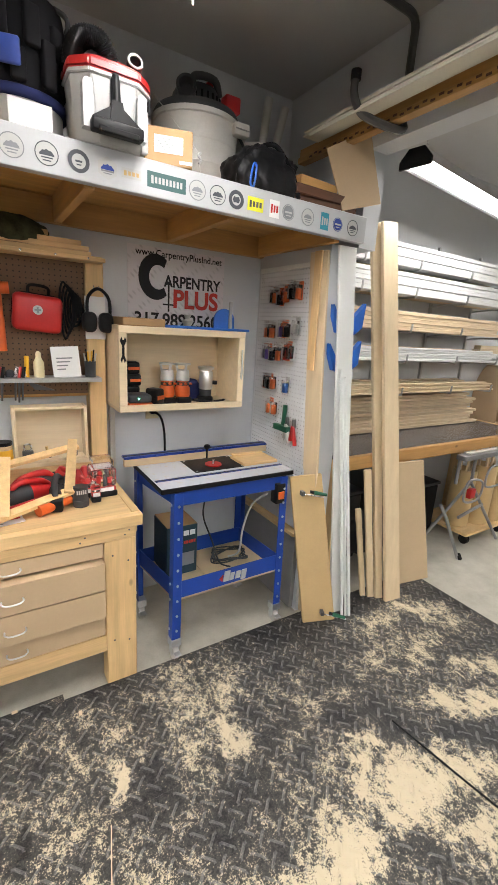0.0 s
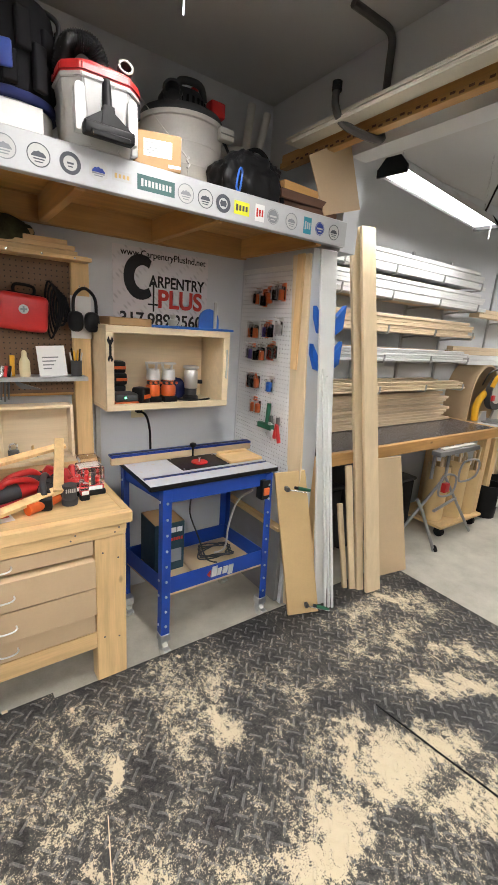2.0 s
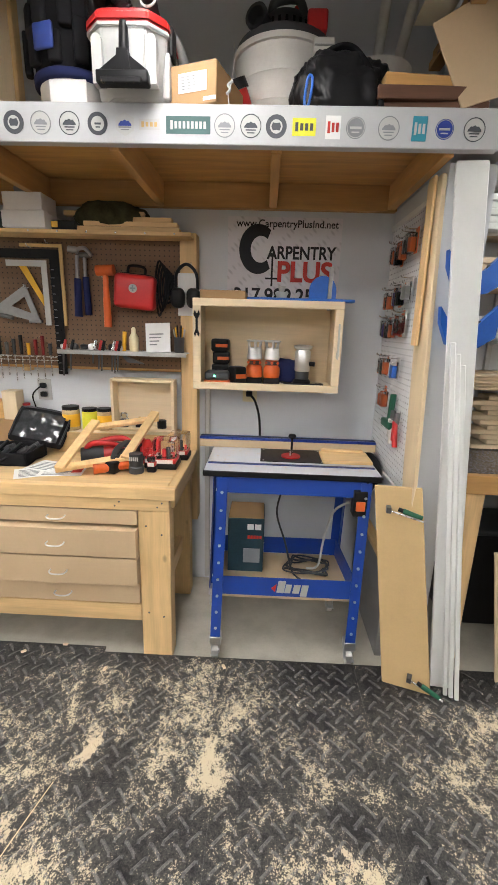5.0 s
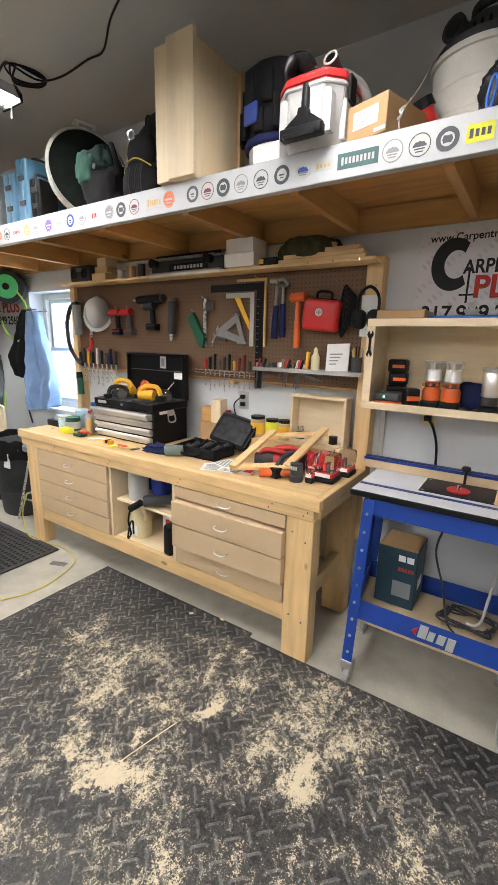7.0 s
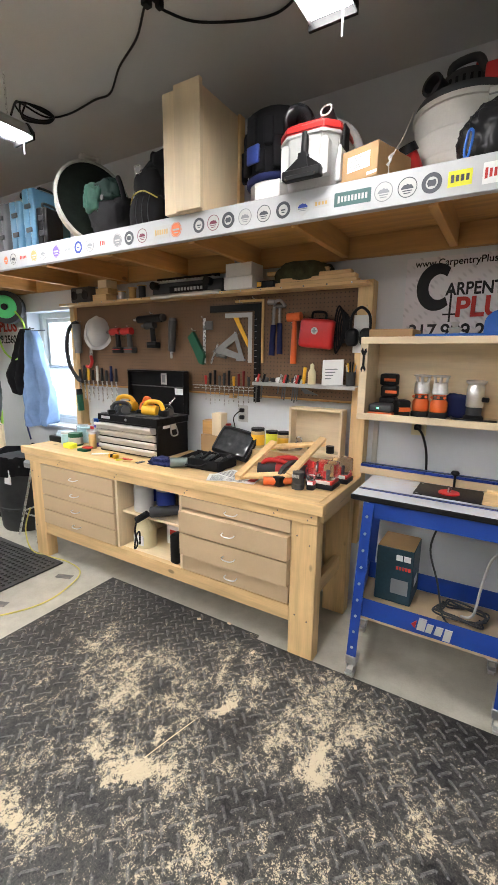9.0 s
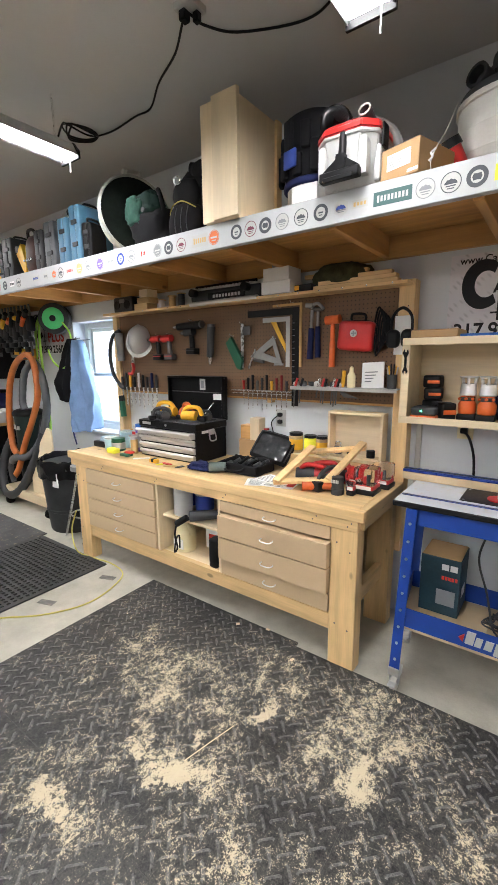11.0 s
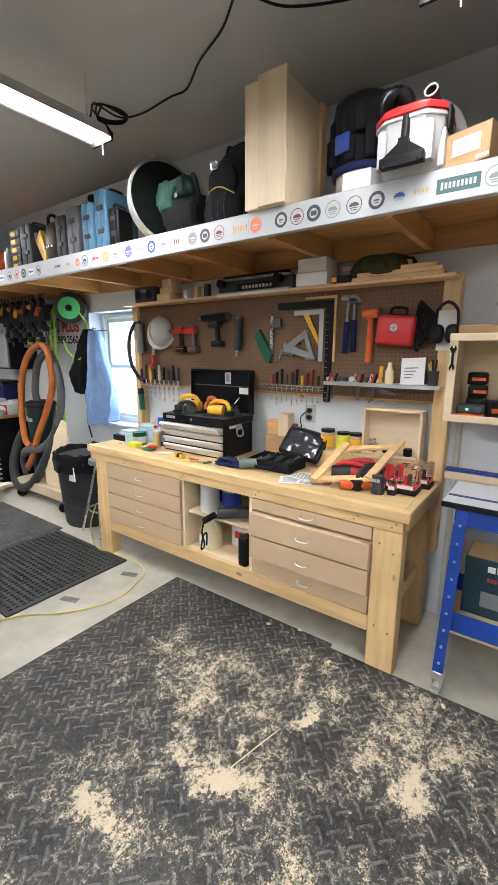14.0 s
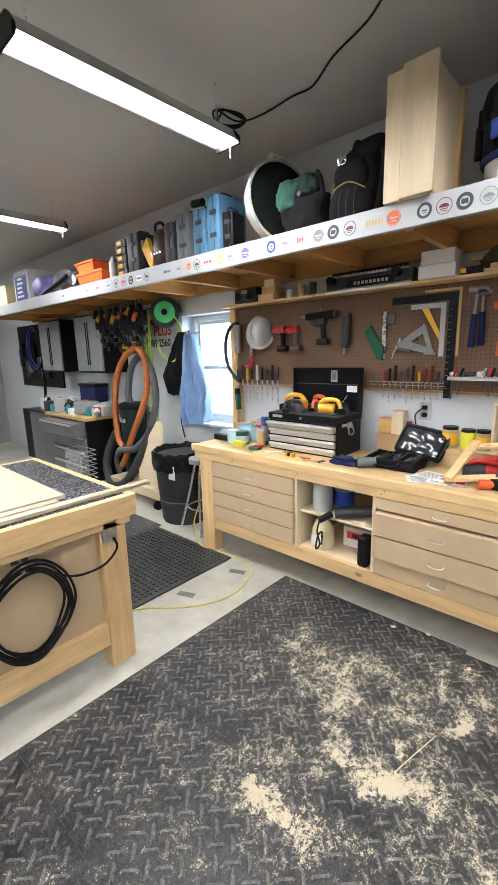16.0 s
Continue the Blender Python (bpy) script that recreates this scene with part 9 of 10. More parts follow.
# ---- the bay beyond ----
def tool_stand():
    t = thing("folding_stand", "folding aluminium saw stand beneath the outfeed table", "stand", (3.75, 2.1, 0))
    for p, q in (((3.49, 2.01, 0.0), (3.30, 2.06, 0.38)), ((3.30, 2.06, 0.38), (3.22, 2.08, 0.50)), ((4.14, 2.055, 0.02), (3.62, 2.10, 0.62)), ((3.30, 2.30, 0.0), (3.64, 2.12, 0.60)), ((3.62, 2.10, 0.62), (3.62, 2.10, 0.86)), ((3.40, 2.10, 0.64), (3.40, 2.10, 0.86)), ((3.50, 2.08, 0.34), (3.82, 2.08, 0.40))):
        prod("leg_tube", t, dull_steel, p, q, 0.013)
    prod("foot", t, rubber, (3.505, 2.005, 0.0), (3.485, 2.012, 0.04), 0.022)
    prod("wheel", t, rubber, (3.22, 2.28, 0.07), (3.26, 2.28, 0.07), 0.07, n=24)
    pbox("top_rail", t, dull_steel, (3.34, 2.02, 0.85), (3.95, 2.10, 0.89), 0.006)
    pbox("roller", t, pale_grey, (3.42, 2.04, 0.89), (3.90, 2.08, 0.905), 0.005)
    psweep("side_loop", t, dull_steel, [(3.42, 2.02, 0.52), (3.58, 2.0, 0.52), (3.60, 2.0, 0.66), (3.44, 2.02, 0.68)], 0.009, 8, 5, True)
    psweep("side_loop", t, dull_steel, [(3.70, 2.02, 0.60), (3.92, 2.0, 0.62), (3.93, 2.0, 0.76), (3.72, 2.02, 0.76)], 0.009, 8, 5, True)
    pbox("lock", t, red_plastic, (3.56, 2.05, 0.50), (3.63, 2.09, 0.58), 0.006)


def tube_cart():
    c = thing("offcut_cart", "low wooden cart with cardboard tubes of offcuts", "cart", (4.1, 2.35, 0))
    pbox("deck", c, pine_x, (3.72, 2.10, 0.10), (4.42, 2.60, 0.125), 0.003)
    for x, y in ((3.80, 2.16), (4.34, 2.16), (3.80, 2.54), (4.34, 2.54)):
        prod("castor", c, rubber, (x - 0.015, y, 0.045), (x + 0.015, y, 0.045), 0.045, n=18)
        pbox("castor_plate", c, zinc, (x - 0.025, y - 0.025, 0.085), (x + 0.025, y + 0.025, 0.10), 0.002)
    for x, y, r, h in ((3.86, 2.30, 0.10, 0.52), (4.08, 2.26, 0.11, 0.55), (4.30, 2.24, 0.10, 0.45)):
        part("tube", lathe(B(), [(r, 0), (r, h), (r - 0.008, h), (r - 0.008, 0.01)], (x, y, 0.126), 24), card_light, c)
        for k in range(5):
            a = k * 1.3
            prod("offcut", c, trim_z, (x + 0.03 * math.cos(a), y + 0.03 * math.sin(a), 0.14), (x + 0.06 * math.cos(a), y + 0.06 * math.sin(a), 0.13 + h + 0.05 + 0.04 * k), 0.012, n=4)


def mitre_station():
    t = thing("mitre_bench", "long low mitre saw bench along the wall", "bench", (5.6, 2.5, 0))
    pbox("top", t, birch_x, (4.5, 2.16, 0.86), (7.2, 2.74, 0.90), 0.003)
    for x in (4.62, 5.6, 6.6):
        pbox("leg", t, pine_z, (x, 2.2, 0), (x + 0.08, 2.28, 0.86), 0.003)
    s = thing("mitre_saw", "sliding mitre saw with yellow handle and grey guard", "mitre saw", (4.76, 2.40, 0.90))
    pbox("base", s, brushed, (4.56, 2.22, 0.90), (4.98, 2.46, 0.97), 0.012)
    prod("turntable", s, dull_steel, (4.77, 2.36, 0.97), (4.77, 2.36, 0.985), 0.15, n=32)
    for x in (4.55, 4.80):
        part("fence", prism(B(), [(x, 0.97), (x + 0.17, 0.97), (x + 0.14, 1.08), (x + 0.05, 1.08)], 2.38, 2.40, "xz"), brushed, s)
    guard = prod("blade_guard", s, dark_grey, (4.78, 2.40, 1.26), (4.78, 2.34, 1.26), 0.165, n=36)
    part("guard_face", lathe(B(), [(0.115, 0), (0.115, 0.006), (0.09, 0.010), (0.03, 0.012)], (0, 0, 0), 32, Matrix.Translation((4.755, 2.34, 1.275)) @ pose(0, 0, 0, 90, 0, 0)), pale_grey, guard)
    prod("arbor_bolt", guard, black_plastic, (4.755, 2.328, 1.275), (4.755, 2.322, 1.275), 0.018, n=6)
    prod("motor", s, black_plastic, (4.84, 2.40, 1.24), (5.0, 2.42, 1.26), 0.08)
    psweep("handle", s, yellow_plastic, [(4.64, 2.35, 1.33), (4.66, 2.33, 1.42), (4.76, 2.33, 1.46), (4.86, 2.36, 1.43)], 0.022, 10)
    psweep("arm", s, yellow_plastic, [(4.56, 2.42, 0.99), (4.54, 2.42, 1.12), (4.58, 2.41, 1.22), (4.70, 2.40, 1.30)], 0.034, 10)
    psweep("cable", s, black_plastic, [(4.86, 2.38, 1.42), (4.80, 2.40, 1.49), (4.68, 2.42, 1.46), (4.60, 2.43, 1.34)], 0.007)
    pbox("trigger_block", s, red_plastic, (4.64, 2.325, 1.19), (4.70, 2.36, 1.25), 0.008)
    d = thing("bent_plywood_hood", "curved tan plywood dust hood behind the mitre saw", "hood", (4.76, 2.6, 0.90))
    outer = [(4.50, 0.905)] + [(4.77 - 0.27 * math.cos(a), 1.20 + 0.335 * math.sin(a)) for a in [math.pi * i / 22 for i in range(23)]] + [(5.04, 0.905)]
    inner = [(5.025, 0.905)] + [(4.77 - 0.255 * math.cos(a), 1.20 + 0.32 * math.sin(a)) for a in [math.pi * i / 22 for i in range(22, -1, -1)]] + [(4.515, 0.905)]
    part("curved_sheet", prism(B(), outer + inner, 2.47, 2.745, "xz"), mdf_light, d)
    pbox("back_panel", d, mdf, (4.516, 2.735, 0.905), (5.024, 2.744, 1.20), 0)
    k = thing("bucket", "black plastic bucket with a white label", "bucket", (4.72, 2.22, 0))
    part("bucket", lathe(B(), [(0.11, 0), (0.135, 0.34), (0.14, 0.35), (0.13, 0.35), (0.105, 0.02)], (4.72, 2.22, 0), 24), black_plastic, k)
    pbox("label", k, paper, (4.69, 2.085, 0.14), (4.75, 2.092, 0.28), 0.001)
    k = thing("bucket", "black plastic bucket with a wire handle full of offcuts", "bucket", (5.05, 2.42, 0))
    part("bucket", lathe(B(), [(0.13, 0), (0.155, 0.38), (0.16, 0.39), (0.15, 0.39), (0.125, 0.02)], (5.05, 2.42, 0), 24), black_plastic, k)
    for i in range(5):
        pbox("offcut", k, trim_z, (4.93 + 0.05 * i, 2.34 + 0.02 * (i % 2), 0.03), (4.97 + 0.05 * i, 2.44, 0.58 + 0.02 * (i % 3)), 0.002)
    g = thing("grid_mat", "dark rubber grid mat on the concrete", "mat", (5.4, 1.8, 0))
    pbox("mat", g, rubber, (4.75, 1.35, 0.001), (6.4, 2.05, 0.014), 0.004)
    u = thing("under_table_clutter", "dark power tool stored beneath the outfeed table", "power tool", (2.75, 2.55, 0))
    part("tool", lump(B(), (2.75, 2.55, 0.20), (0.26, 0.16, 0.20), 0.3, 140, 3, 0.98), dark_grey, u)


tool_stand()
tube_cart()
mitre_station()


# ---- far end of the north wall ----
def hose_reel():
    r = thing("air_hose_reel", "grey wall reel of bright green air hose", "hose reel", (-2.62, 2.66, 1.9))
    m = Matrix.Translation((-2.62, 2.62, 2.02)) @ pose(0, 0, 0, 90, 0, 40)
    part("case", spun(lathe(B(), [(0.13, -0.06), (0.15, -0.05), (0.15, 0.05), (0.13, 0.06)], (0, 0, 0), 32), m), dark_grey, r)
    part("green_face", spun(lathe(B(), [(0.105, 0.06), (0.105, 0.068), (0.09, 0.071), (0.04, 0.072)], (0, 0, 0), 32), m), M("bright_green_plastic", (0.10, 0.75, 0.25), 0.4, var=0.1), r, "bright green round face")
    part("hub", spun(lathe(B(), [(0.030, 0.071), (0.030, 0.078), (0.02, 0.080)], (0, 0, 0), 20), m), black_plastic, r)
    pbox("bracket", r, iron, (-2.68, 2.66, 1.96), (-2.56, WALL - 0.001, 2.08), 0.004)
    for k, (x, zb) in enumerate(((-2.87, 0.78), (-2.80, 0.74))):
        psweep("hose", r, lime, [(-2.80, 2.56, 2.06 - 0.05 * k), (x - 0.03, 2.55, 1.90), (x - 0.01, 2.54, 1.55), (x + 0.01, 2.54, 1.2), (x + 0.03, 2.54, 0.95), (x - 0.02, 2.54, zb), (x - 0.05, 2.54, 0.78), (x - 0.02, 2.54, 1.05)], 0.013, 8, 6)
    psweep("hose", r, lime, [(-2.74, 2.58, 1.72), (-2.70, 2.60, 1.60), (-2.60, 2.64, 1.53), (-2.48, 2.66, 1.62), (-2.44, 2.66, 1.85), (-2.50, 2.62, 1.98)], 0.009, 8, 6)
    prod("coupling", r, steel, (-2.85, 2.54, 1.60), (-2.845, 2.54, 1.72), 0.014)


def dust_extractor():
    d = thing("dust_hoses", "coils of orange and grey vacuum hose hung on a yellow hook", "hose", (-3.1, 2.58, 0.3))
    pbox("hook", d, yellow_plastic, (-3.32, 2.50, 1.62), (-3.18, WALL - 0.001, 1.74), 0.03)
    prod("hook_arm", d, dark_grey, (-3.25, 2.46, 1.66), (-2.92, 2.46, 1.64), 0.018)
    hose_grey = M("slate_vacuum_hose", (0.085, 0.087, 0.092), 0.5)
    muted = M("faded_orange_hose", (0.47, 0.135, 0.03), 0.5, var=0.2, scale=12, bump=0.05)
    psweep("orange_hose", d, muted, [(-2.94, 2.46, 1.68), (-3.18, 2.46, 1.60), (-3.36, 2.45, 1.38), (-3.45, 2.44, 1.0), (-3.40, 2.42, 0.66), (-3.28, 2.41, 0.58)], 0.033, 10, 8, ribs=0.03)
    psweep("orange_hose", d, muted, [(-2.94, 2.46, 1.68), (-2.83, 2.46, 1.58), (-2.79, 2.45, 1.28), (-2.90, 2.43, 1.02), (-3.08, 2.40, 0.72), (-3.22, 2.38, 0.45), (-3.36, 2.38, 0.32)], 0.033, 10, 8, ribs=0.03)
    psweep("grey_hose", d, hose_grey, [(-2.98, 2.54, 1.62), (-3.18, 2.53, 1.48), (-3.27, 2.52, 1.2), (-3.25, 2.52, 1.08)], 0.036, 10, 8, ribs=0.08)
    psweep("grey_hose", d, hose_grey, [(-2.92, 2.52, 1.60), (-2.76, 2.50, 1.42), (-2.70, 2.48, 1.12), (-2.80, 2.44, 0.80), (-3.02, 2.40, 0.60), (-3.25, 2.36, 0.56), (-3.33, 2.36, 0.50)], 0.037, 10, 8, ribs=0.08)
    psweep("black_hose", d, dark_grey, [(-2.80, 2.50, 1.0), (-2.78, 2.44, 0.80), (-2.95, 2.40, 0.50), (-3.20, 2.36, 0.20), (-3.48, 2.34, 0.10), (-3.62, 2.36, 0.30), (-3.60, 2.42, 0.55), (-3.50, 2.46, 0.72)], 0.046, 10, 8, ribs=0.08)
    psweep("black_hose", d, dark_grey, [(-3.34, 2.36, 0.52), (-3.36, 2.35, 0.40), (-3.30, 2.34, 0.28)], 0.03, 10, 6)
    v = thing("dust_collector", "dark green canister dust collector on a low plywood cart", "dust collector", (-3.35, 2.62, 0))
    c = (-3.34, 2.60, 0)
    part("canister", lathe(B(), [(0.12, 0.24), (0.13, 0.26), (0.14, 0.62), (0.148, 0.64), (0.148, 0.66), (0.144, 0.68), (0.152, 1.0)], c, 32), M("dark_green_drum", (0.010, 0.022, 0.020), 0.4, var=0.25), v)
    part("drum_lid", lathe(B(), [(0.158, 1.0), (0.165, 1.01), (0.165, 1.04), (0.15, 1.06), (0.11, 1.075), (0.03, 1.08)], c, 32), black_plastic, v, "black drum lid")
    pbox("badge", v, white_plastic, (-3.40, 2.452, 0.85), (-3.33, 2.462, 0.905), 0.001)
    pbox("badge", v, white_plastic, (-3.32, 2.446, 0.85), (-3.27, 2.456, 0.89), 0.001)
    pbox("cart_deck", v, birch_x, (-3.55, 2.34, 0.10), (-2.52, 2.74, 0.20), 0.003)
    part("cart_side", prism(B(), [(-3.0, 0.20), (-2.53, 0.20), (-2.53, 0.92), (-2.60, 0.94), (-3.0, 0.50)], 2.40, 2.42, "xz"), birch_x, v)
    for x in (-3.45, -2.6):
        prod("castor", v, rubber, (x, 2.34, 0.05), (x + 0.03, 2.34, 0.05), 0.05, n=18)


def waste_bin():
    b = thing("waste_bin", "large dark plastic bin with a black liner", "bin", (-2.20, 2.42, 0))
    c = (-2.20, 2.40, 0)
    part("bin_body", lathe(B(), [(0.22, 0), (0.23, 0.02), (0.245, 0.20), (0.252, 0.205), (0.252, 0.225), (0.248, 0.23), (0.275, 0.60), (0.29, 0.62), (0.29, 0.66), (0.27, 0.66)], c, 40), M("scuffed_dark_bin", (0.032, 0.034, 0.036), 0.55, var=0.5, scale=5), b)
    bm = lathe(B(), [(0.292, 0.54), (0.298, 0.57), (0.300, 0.64), (0.296, 0.69), (0.285, 0.71), (0.268, 0.70), (0.25, 0.62), (0.20, 0.55), (0.05, 0.52)], c, 72)
    for v in bm.verts:
        v.co += Vector((noise.noise(v.co * 20), noise.noise(v.co * 23 + Vector((5, 0, 0))), 1.2 * noise.noise(v.co * 17))) * 0.018
    part("bin_liner", bm, M("black_bin_liner", (0.009, 0.009, 0.010), 0.2, var=0.3, bump=0.35, fine=40), b, "crinkled black liner")
    pbox("label", b, paper, (-2.13, 2.148, 0.47), (-2.03, 2.160, 0.60), 0.001)
    for a in (-1, 1):
        pbox("bin_handle", b, dark_grey, (-2.20 + a * 0.27 - 0.02, 2.34, 0.58), (-2.20 + a * 0.27 + 0.02, 2.46, 0.62), 0.008)
    s = thing("shop_stool", "small chrome framed stool by the bench end", "stool", (-1.78, 2.30, 0))
    prod("seat", s, grey_plastic, (-1.78, 2.28, 0.66), (-1.78, 2.28, 0.70), 0.12, n=24)
    for dx, dy in ((-0.12, -0.10), (0.06, -0.12), (-0.10, 0.12), (0.08, 0.12)):
        psweep("leg", s, steel, [(-1.78 + dx * 0.4, 2.28 + dy * 0.4, 0.66), (-1.78 + dx * 0.8, 2.28 + dy * 0.8, 0.40), (-1.78 + dx * 1.7, 2.28 + dy * 1.2, 0.02)], 0.010)
    psweep("foot_ring", s, steel, [(-1.90, 2.18, 0.25), (-1.70, 2.17, 0.25), (-1.68, 2.40, 0.25), (-1.90, 2.40, 0.25)], 0.008, 8, 6, True)


def hung_cloth(name, top, low0, low1, z0, z1, material, label, seed, y=2.66, deep=0.07):
    """A garment gathered on a hook at (top, z1) that fans out to low0..low1 at its hem, in hanging folds."""
    t = thing(name, label, name, (top, y, z0), group="clothes on hooks")
    bm = B()
    nu, nv = 64, 28
    g = []
    for j in range(nv + 1):
        v = j / nv
        row = []
        open_up = (0.14 + 0.86 * min(1.0, v * 1.45) ** 0.75) * (1 - 0.35 * max(0.0, v - 0.7) / 0.3)
        for i in range(nu):
            a = 2 * math.pi * i / nu
            u = 0.5 + 0.5 * math.cos(a)
            mid = top + ((low0 + low1) / 2 - top) * v
            half = (low1 - low0) / 2 * open_up * (1 + 0.06 * noise.noise(Vector((seed, v * 4, math.sin(a)))))
            fold = 0.55 * math.sin(13 * u + seed + 2.5 * v + 1.5 * math.sin(4 * v)) + 0.7 * noise.noise(Vector((u * 7, v * 3.5, seed))) + 0.25 * noise.noise(Vector((u * 16, v * 9, seed + 2)))
            depth = deep * (0.5 + 0.5 * open_up) * (math.sin(a) + fold * (0.4 + 0.8 * v))
            hem = 0.07 * noise.noise(Vector((u * 3, 0.3, seed + 4))) * v
            row.append(bm.verts.new((mid + half * math.cos(a), min(y + depth, WALL - 0.01), z1 - (z1 - z0) * v + hem)))
        g.append(row)
    for j in range(nv):
        for i in range(nu):
            k = (i + 1) % nu
            bm.faces.new((g[j][i], g[j][k], g[j + 1][k], g[j + 1][i]))
    bm.faces.new(g[0][::-1])
    part("cloth", bm, material, t)
    psweep("hook", t, iron, [(top, WALL - 0.001, z1 + 0.01), (top, y, z1 + 0.0), (top, y - 0.01, z1 + 0.03)], 0.006, 6, 4)
    return t


hose_reel()
dust_extractor()
waste_bin()
hung_cloth("jacket", -2.44, -2.76, -2.34, 1.20, 1.82, black_cloth, "black work jacket hung on a wall hook", 1, 2.67, 0.07)
apron = hung_cloth("apron", -2.27, -2.40, -2.01, 0.93, 1.80, denim, "pale blue cloth work apron hung by the window", 3, 2.62, 0.085)
psweep("apron_tie", apron, blue_cloth, [(-2.40, 2.60, 1.15), (-2.42, 2.58, 0.95), (-2.40, 2.60, 0.76)], 0.008)


def wall_cupboard(x0, x1):
    c = thing("wall_cupboard", "black wall cupboard with grey metal doors", "cupboard", ((x0 + x1) / 2, 2.6, 1.41), group="cupboards on the far wall")
    pbox("carcass", c, black_metal, (x0, 2.45, 1.41), (x1, WALL - 0.001, 2.09), 0.004)
    m = (x0 + x1) / 2
    for a, b in ((x0 + 0.02, m - 0.004), (m + 0.004, x1 - 0.02)):
        d = pbox("door", c, M("grey_steel_door", (0.30, 0.31, 0.32), 0.4, 0.3), (a, 2.43, 1.43), (b, 2.45, 2.07), 0.004, "grey steel door")
        pbox("handle", d, black_plastic, (m - 0.03 if b < m else m + 0.014, 2.422, 1.50), (m - 0.014 if b < m else m + 0.03, 2.43, 2.0), 0.002)


wall_cupboard(-4.25, -3.60)
wall_cupboard(-5.30, -4.65)


def far_tools():
    n = thing("notice", "small white paper notice fixed on a cupboard", "notice", (-4.4, 2.7, 1.6))
    pbox("sheet", n, paper, (-4.52, 2.70, 1.62), (-4.38, 2.704, 1.82), 0)
    pbox("backing", n, black_metal, (-4.65, 2.705, 1.45), (-4.25, WALL - 0.001, 2.05), 0.002)
    random.seed(8)
    for i in range(13):
        x = -3.66 + 0.072 * i + 0.03 * random.random()
        c = thing("bar_clamp", "black bar clamp with a yellow grip hung under the shelf", "clamp", (x, 2.45, 1.75), group="bar clamps under the shelf")
        prod("bar", c, iron, (x, 2.45, 2.16), (x + 0.05 * random.random() - 0.01, 2.46, 1.76 - 0.05 * (i % 3)), 0.012, n=6)
        pbox("head", c, black_plastic, (x - 0.05, 2.42, 1.90 - 0.04 * (i % 3)), (x + 0.05, 2.48, 2.05), 0.016)
        prod("grip", c, yellow_plastic if i % 4 == 1 else (orange_plastic if i % 4 == 3 else black_plastic), (x - 0.04, 2.42, 2.04 - 0.04 * (i % 3)), (x + 0.04, 2.40, 2.09 - 0.06 * (i % 2)), 0.024)
        pbox("lower_jaw", c, black_plastic, (x - 0.06, 2.43, 1.80 - 0.05 * (i % 3)), (x + 0.03, 2.47, 1.85 - 0.05 * (i % 3)), 0.01)
    t = thing("roller_cabinet", "black roller tool cabinet with grey drawers, one open", "tool cabinet", (-4.4, 2.45, 0))
    pbox("cabinet_body", t, black_metal, (-4.75, 2.22, 0.10), (-3.75, 2.74, 0.86), 0.006)
    pbox("cabinet_top", t, ink_tan, (-4.80, 2.18, 0.86), (-3.70, 2.75, 0.90), 0.004)
    for k in range(4):
        z = 0.14 + 0.178 * k
        out = 0.14 if k == 3 else 0.0
        d = pbox("drawer", t, M("grey_drawer", (0.20, 0.205, 0.21), 0.4, 0.4), (-4.72, 2.205 - out, z), (-3.78, 2.60, z + 0.165), 0.004, "grey metal drawer")
        pbox("pull", d, brushed, (-4.68, 2.190 - out, z + 0.13), (-3.82, 2.206 - out, z + 0.15), 0.003)
    b = thing("wire_basket", "white wire basket on the floor by the cabinet", "basket", (-3.72, 2.25, 0.0))
    for k in range(8):
        bm = sweep(B(), [(-3.95, 2.02, 0.16 + 0.055 * k), (-3.55, 2.02, 0.16 + 0.055 * k), (-3.55, 2.20, 0.16 + 0.055 * k), (-3.95, 2.20, 0.16 + 0.055 * k)], 0.004, 5, 1, True)
        part("wire", bm, white_plastic, b)
    for k in range(14):
        x = -3.95 + 0.0308 * k
        prod("upright_wire", b, white_plastic, (x, 2.02, 0.0), (x, 2.02, 0.55), 0.003, n=5)
    g = thing("locker", "grey steel locker next to the tool cabinet", "locker", (-5.2, 2.5, 0))
    pbox("locker_body", g, M("grey_steel_locker", (0.17, 0.18, 0.19), 0.4, 0.3), (-5.5, 2.25, 0), (-4.82, 2.74, 0.86), 0.006)
    pbox("locker_top", g, black_metal, (-5.55, 2.22, 0.86), (-4.80, 2.75, 0.885), 0.004)
    random.seed(5)
    cols = (white_plastic, pale_grey, black_plastic, ink_teal, ink_tan, white_plastic, dark_grey, paper, ink_red, grey_plastic)
    for k in range(54):
        x, y = -5.4 + 1.72 * random.random(), 2.27 + 0.40 * random.random()
        h = 0.06 + 0.12 * random.random()
        z = 0.90 if x > -4.8 else 0.886
        s = thing("bench_item", "small bottle or part standing on the far cabinet", "container", (x, y, z), group="items on the far cabinet")
        m = random.choice(cols)
        if k % 3:
            part("container", lathe(B(), [(0.03, 0), (0.034, 0.005), (0.034, h * 0.75), (0.018, h * 0.9), (0.018, h)], (x, y, z), 12), m, s)
        else:
            pbox("carton", s, m, (x - 0.06, y - 0.05, z), (x + 0.06, y + 0.05, z + h), 0.006)
    w = thing("rag_heap", "grey rags and tools heaped on the far cabinet", "rags", (-4.05, 2.40, 0.90))
    part("rag", lump(B(), (-4.05, 2.40, 0.98), (0.20, 0.14, 0.09), 0.4, 150, 3, 0.85), grey_plastic, w)
    part("rag", lump(B(), (-3.85, 2.45, 0.96), (0.10, 0.10, 0.07), 0.4, 152, 3, 0.85), pale_grey, w)
    u = thing("small_box_unit", "blue and black crate on the far cabinet", "crate", (-4.3, 2.6, 0.9))
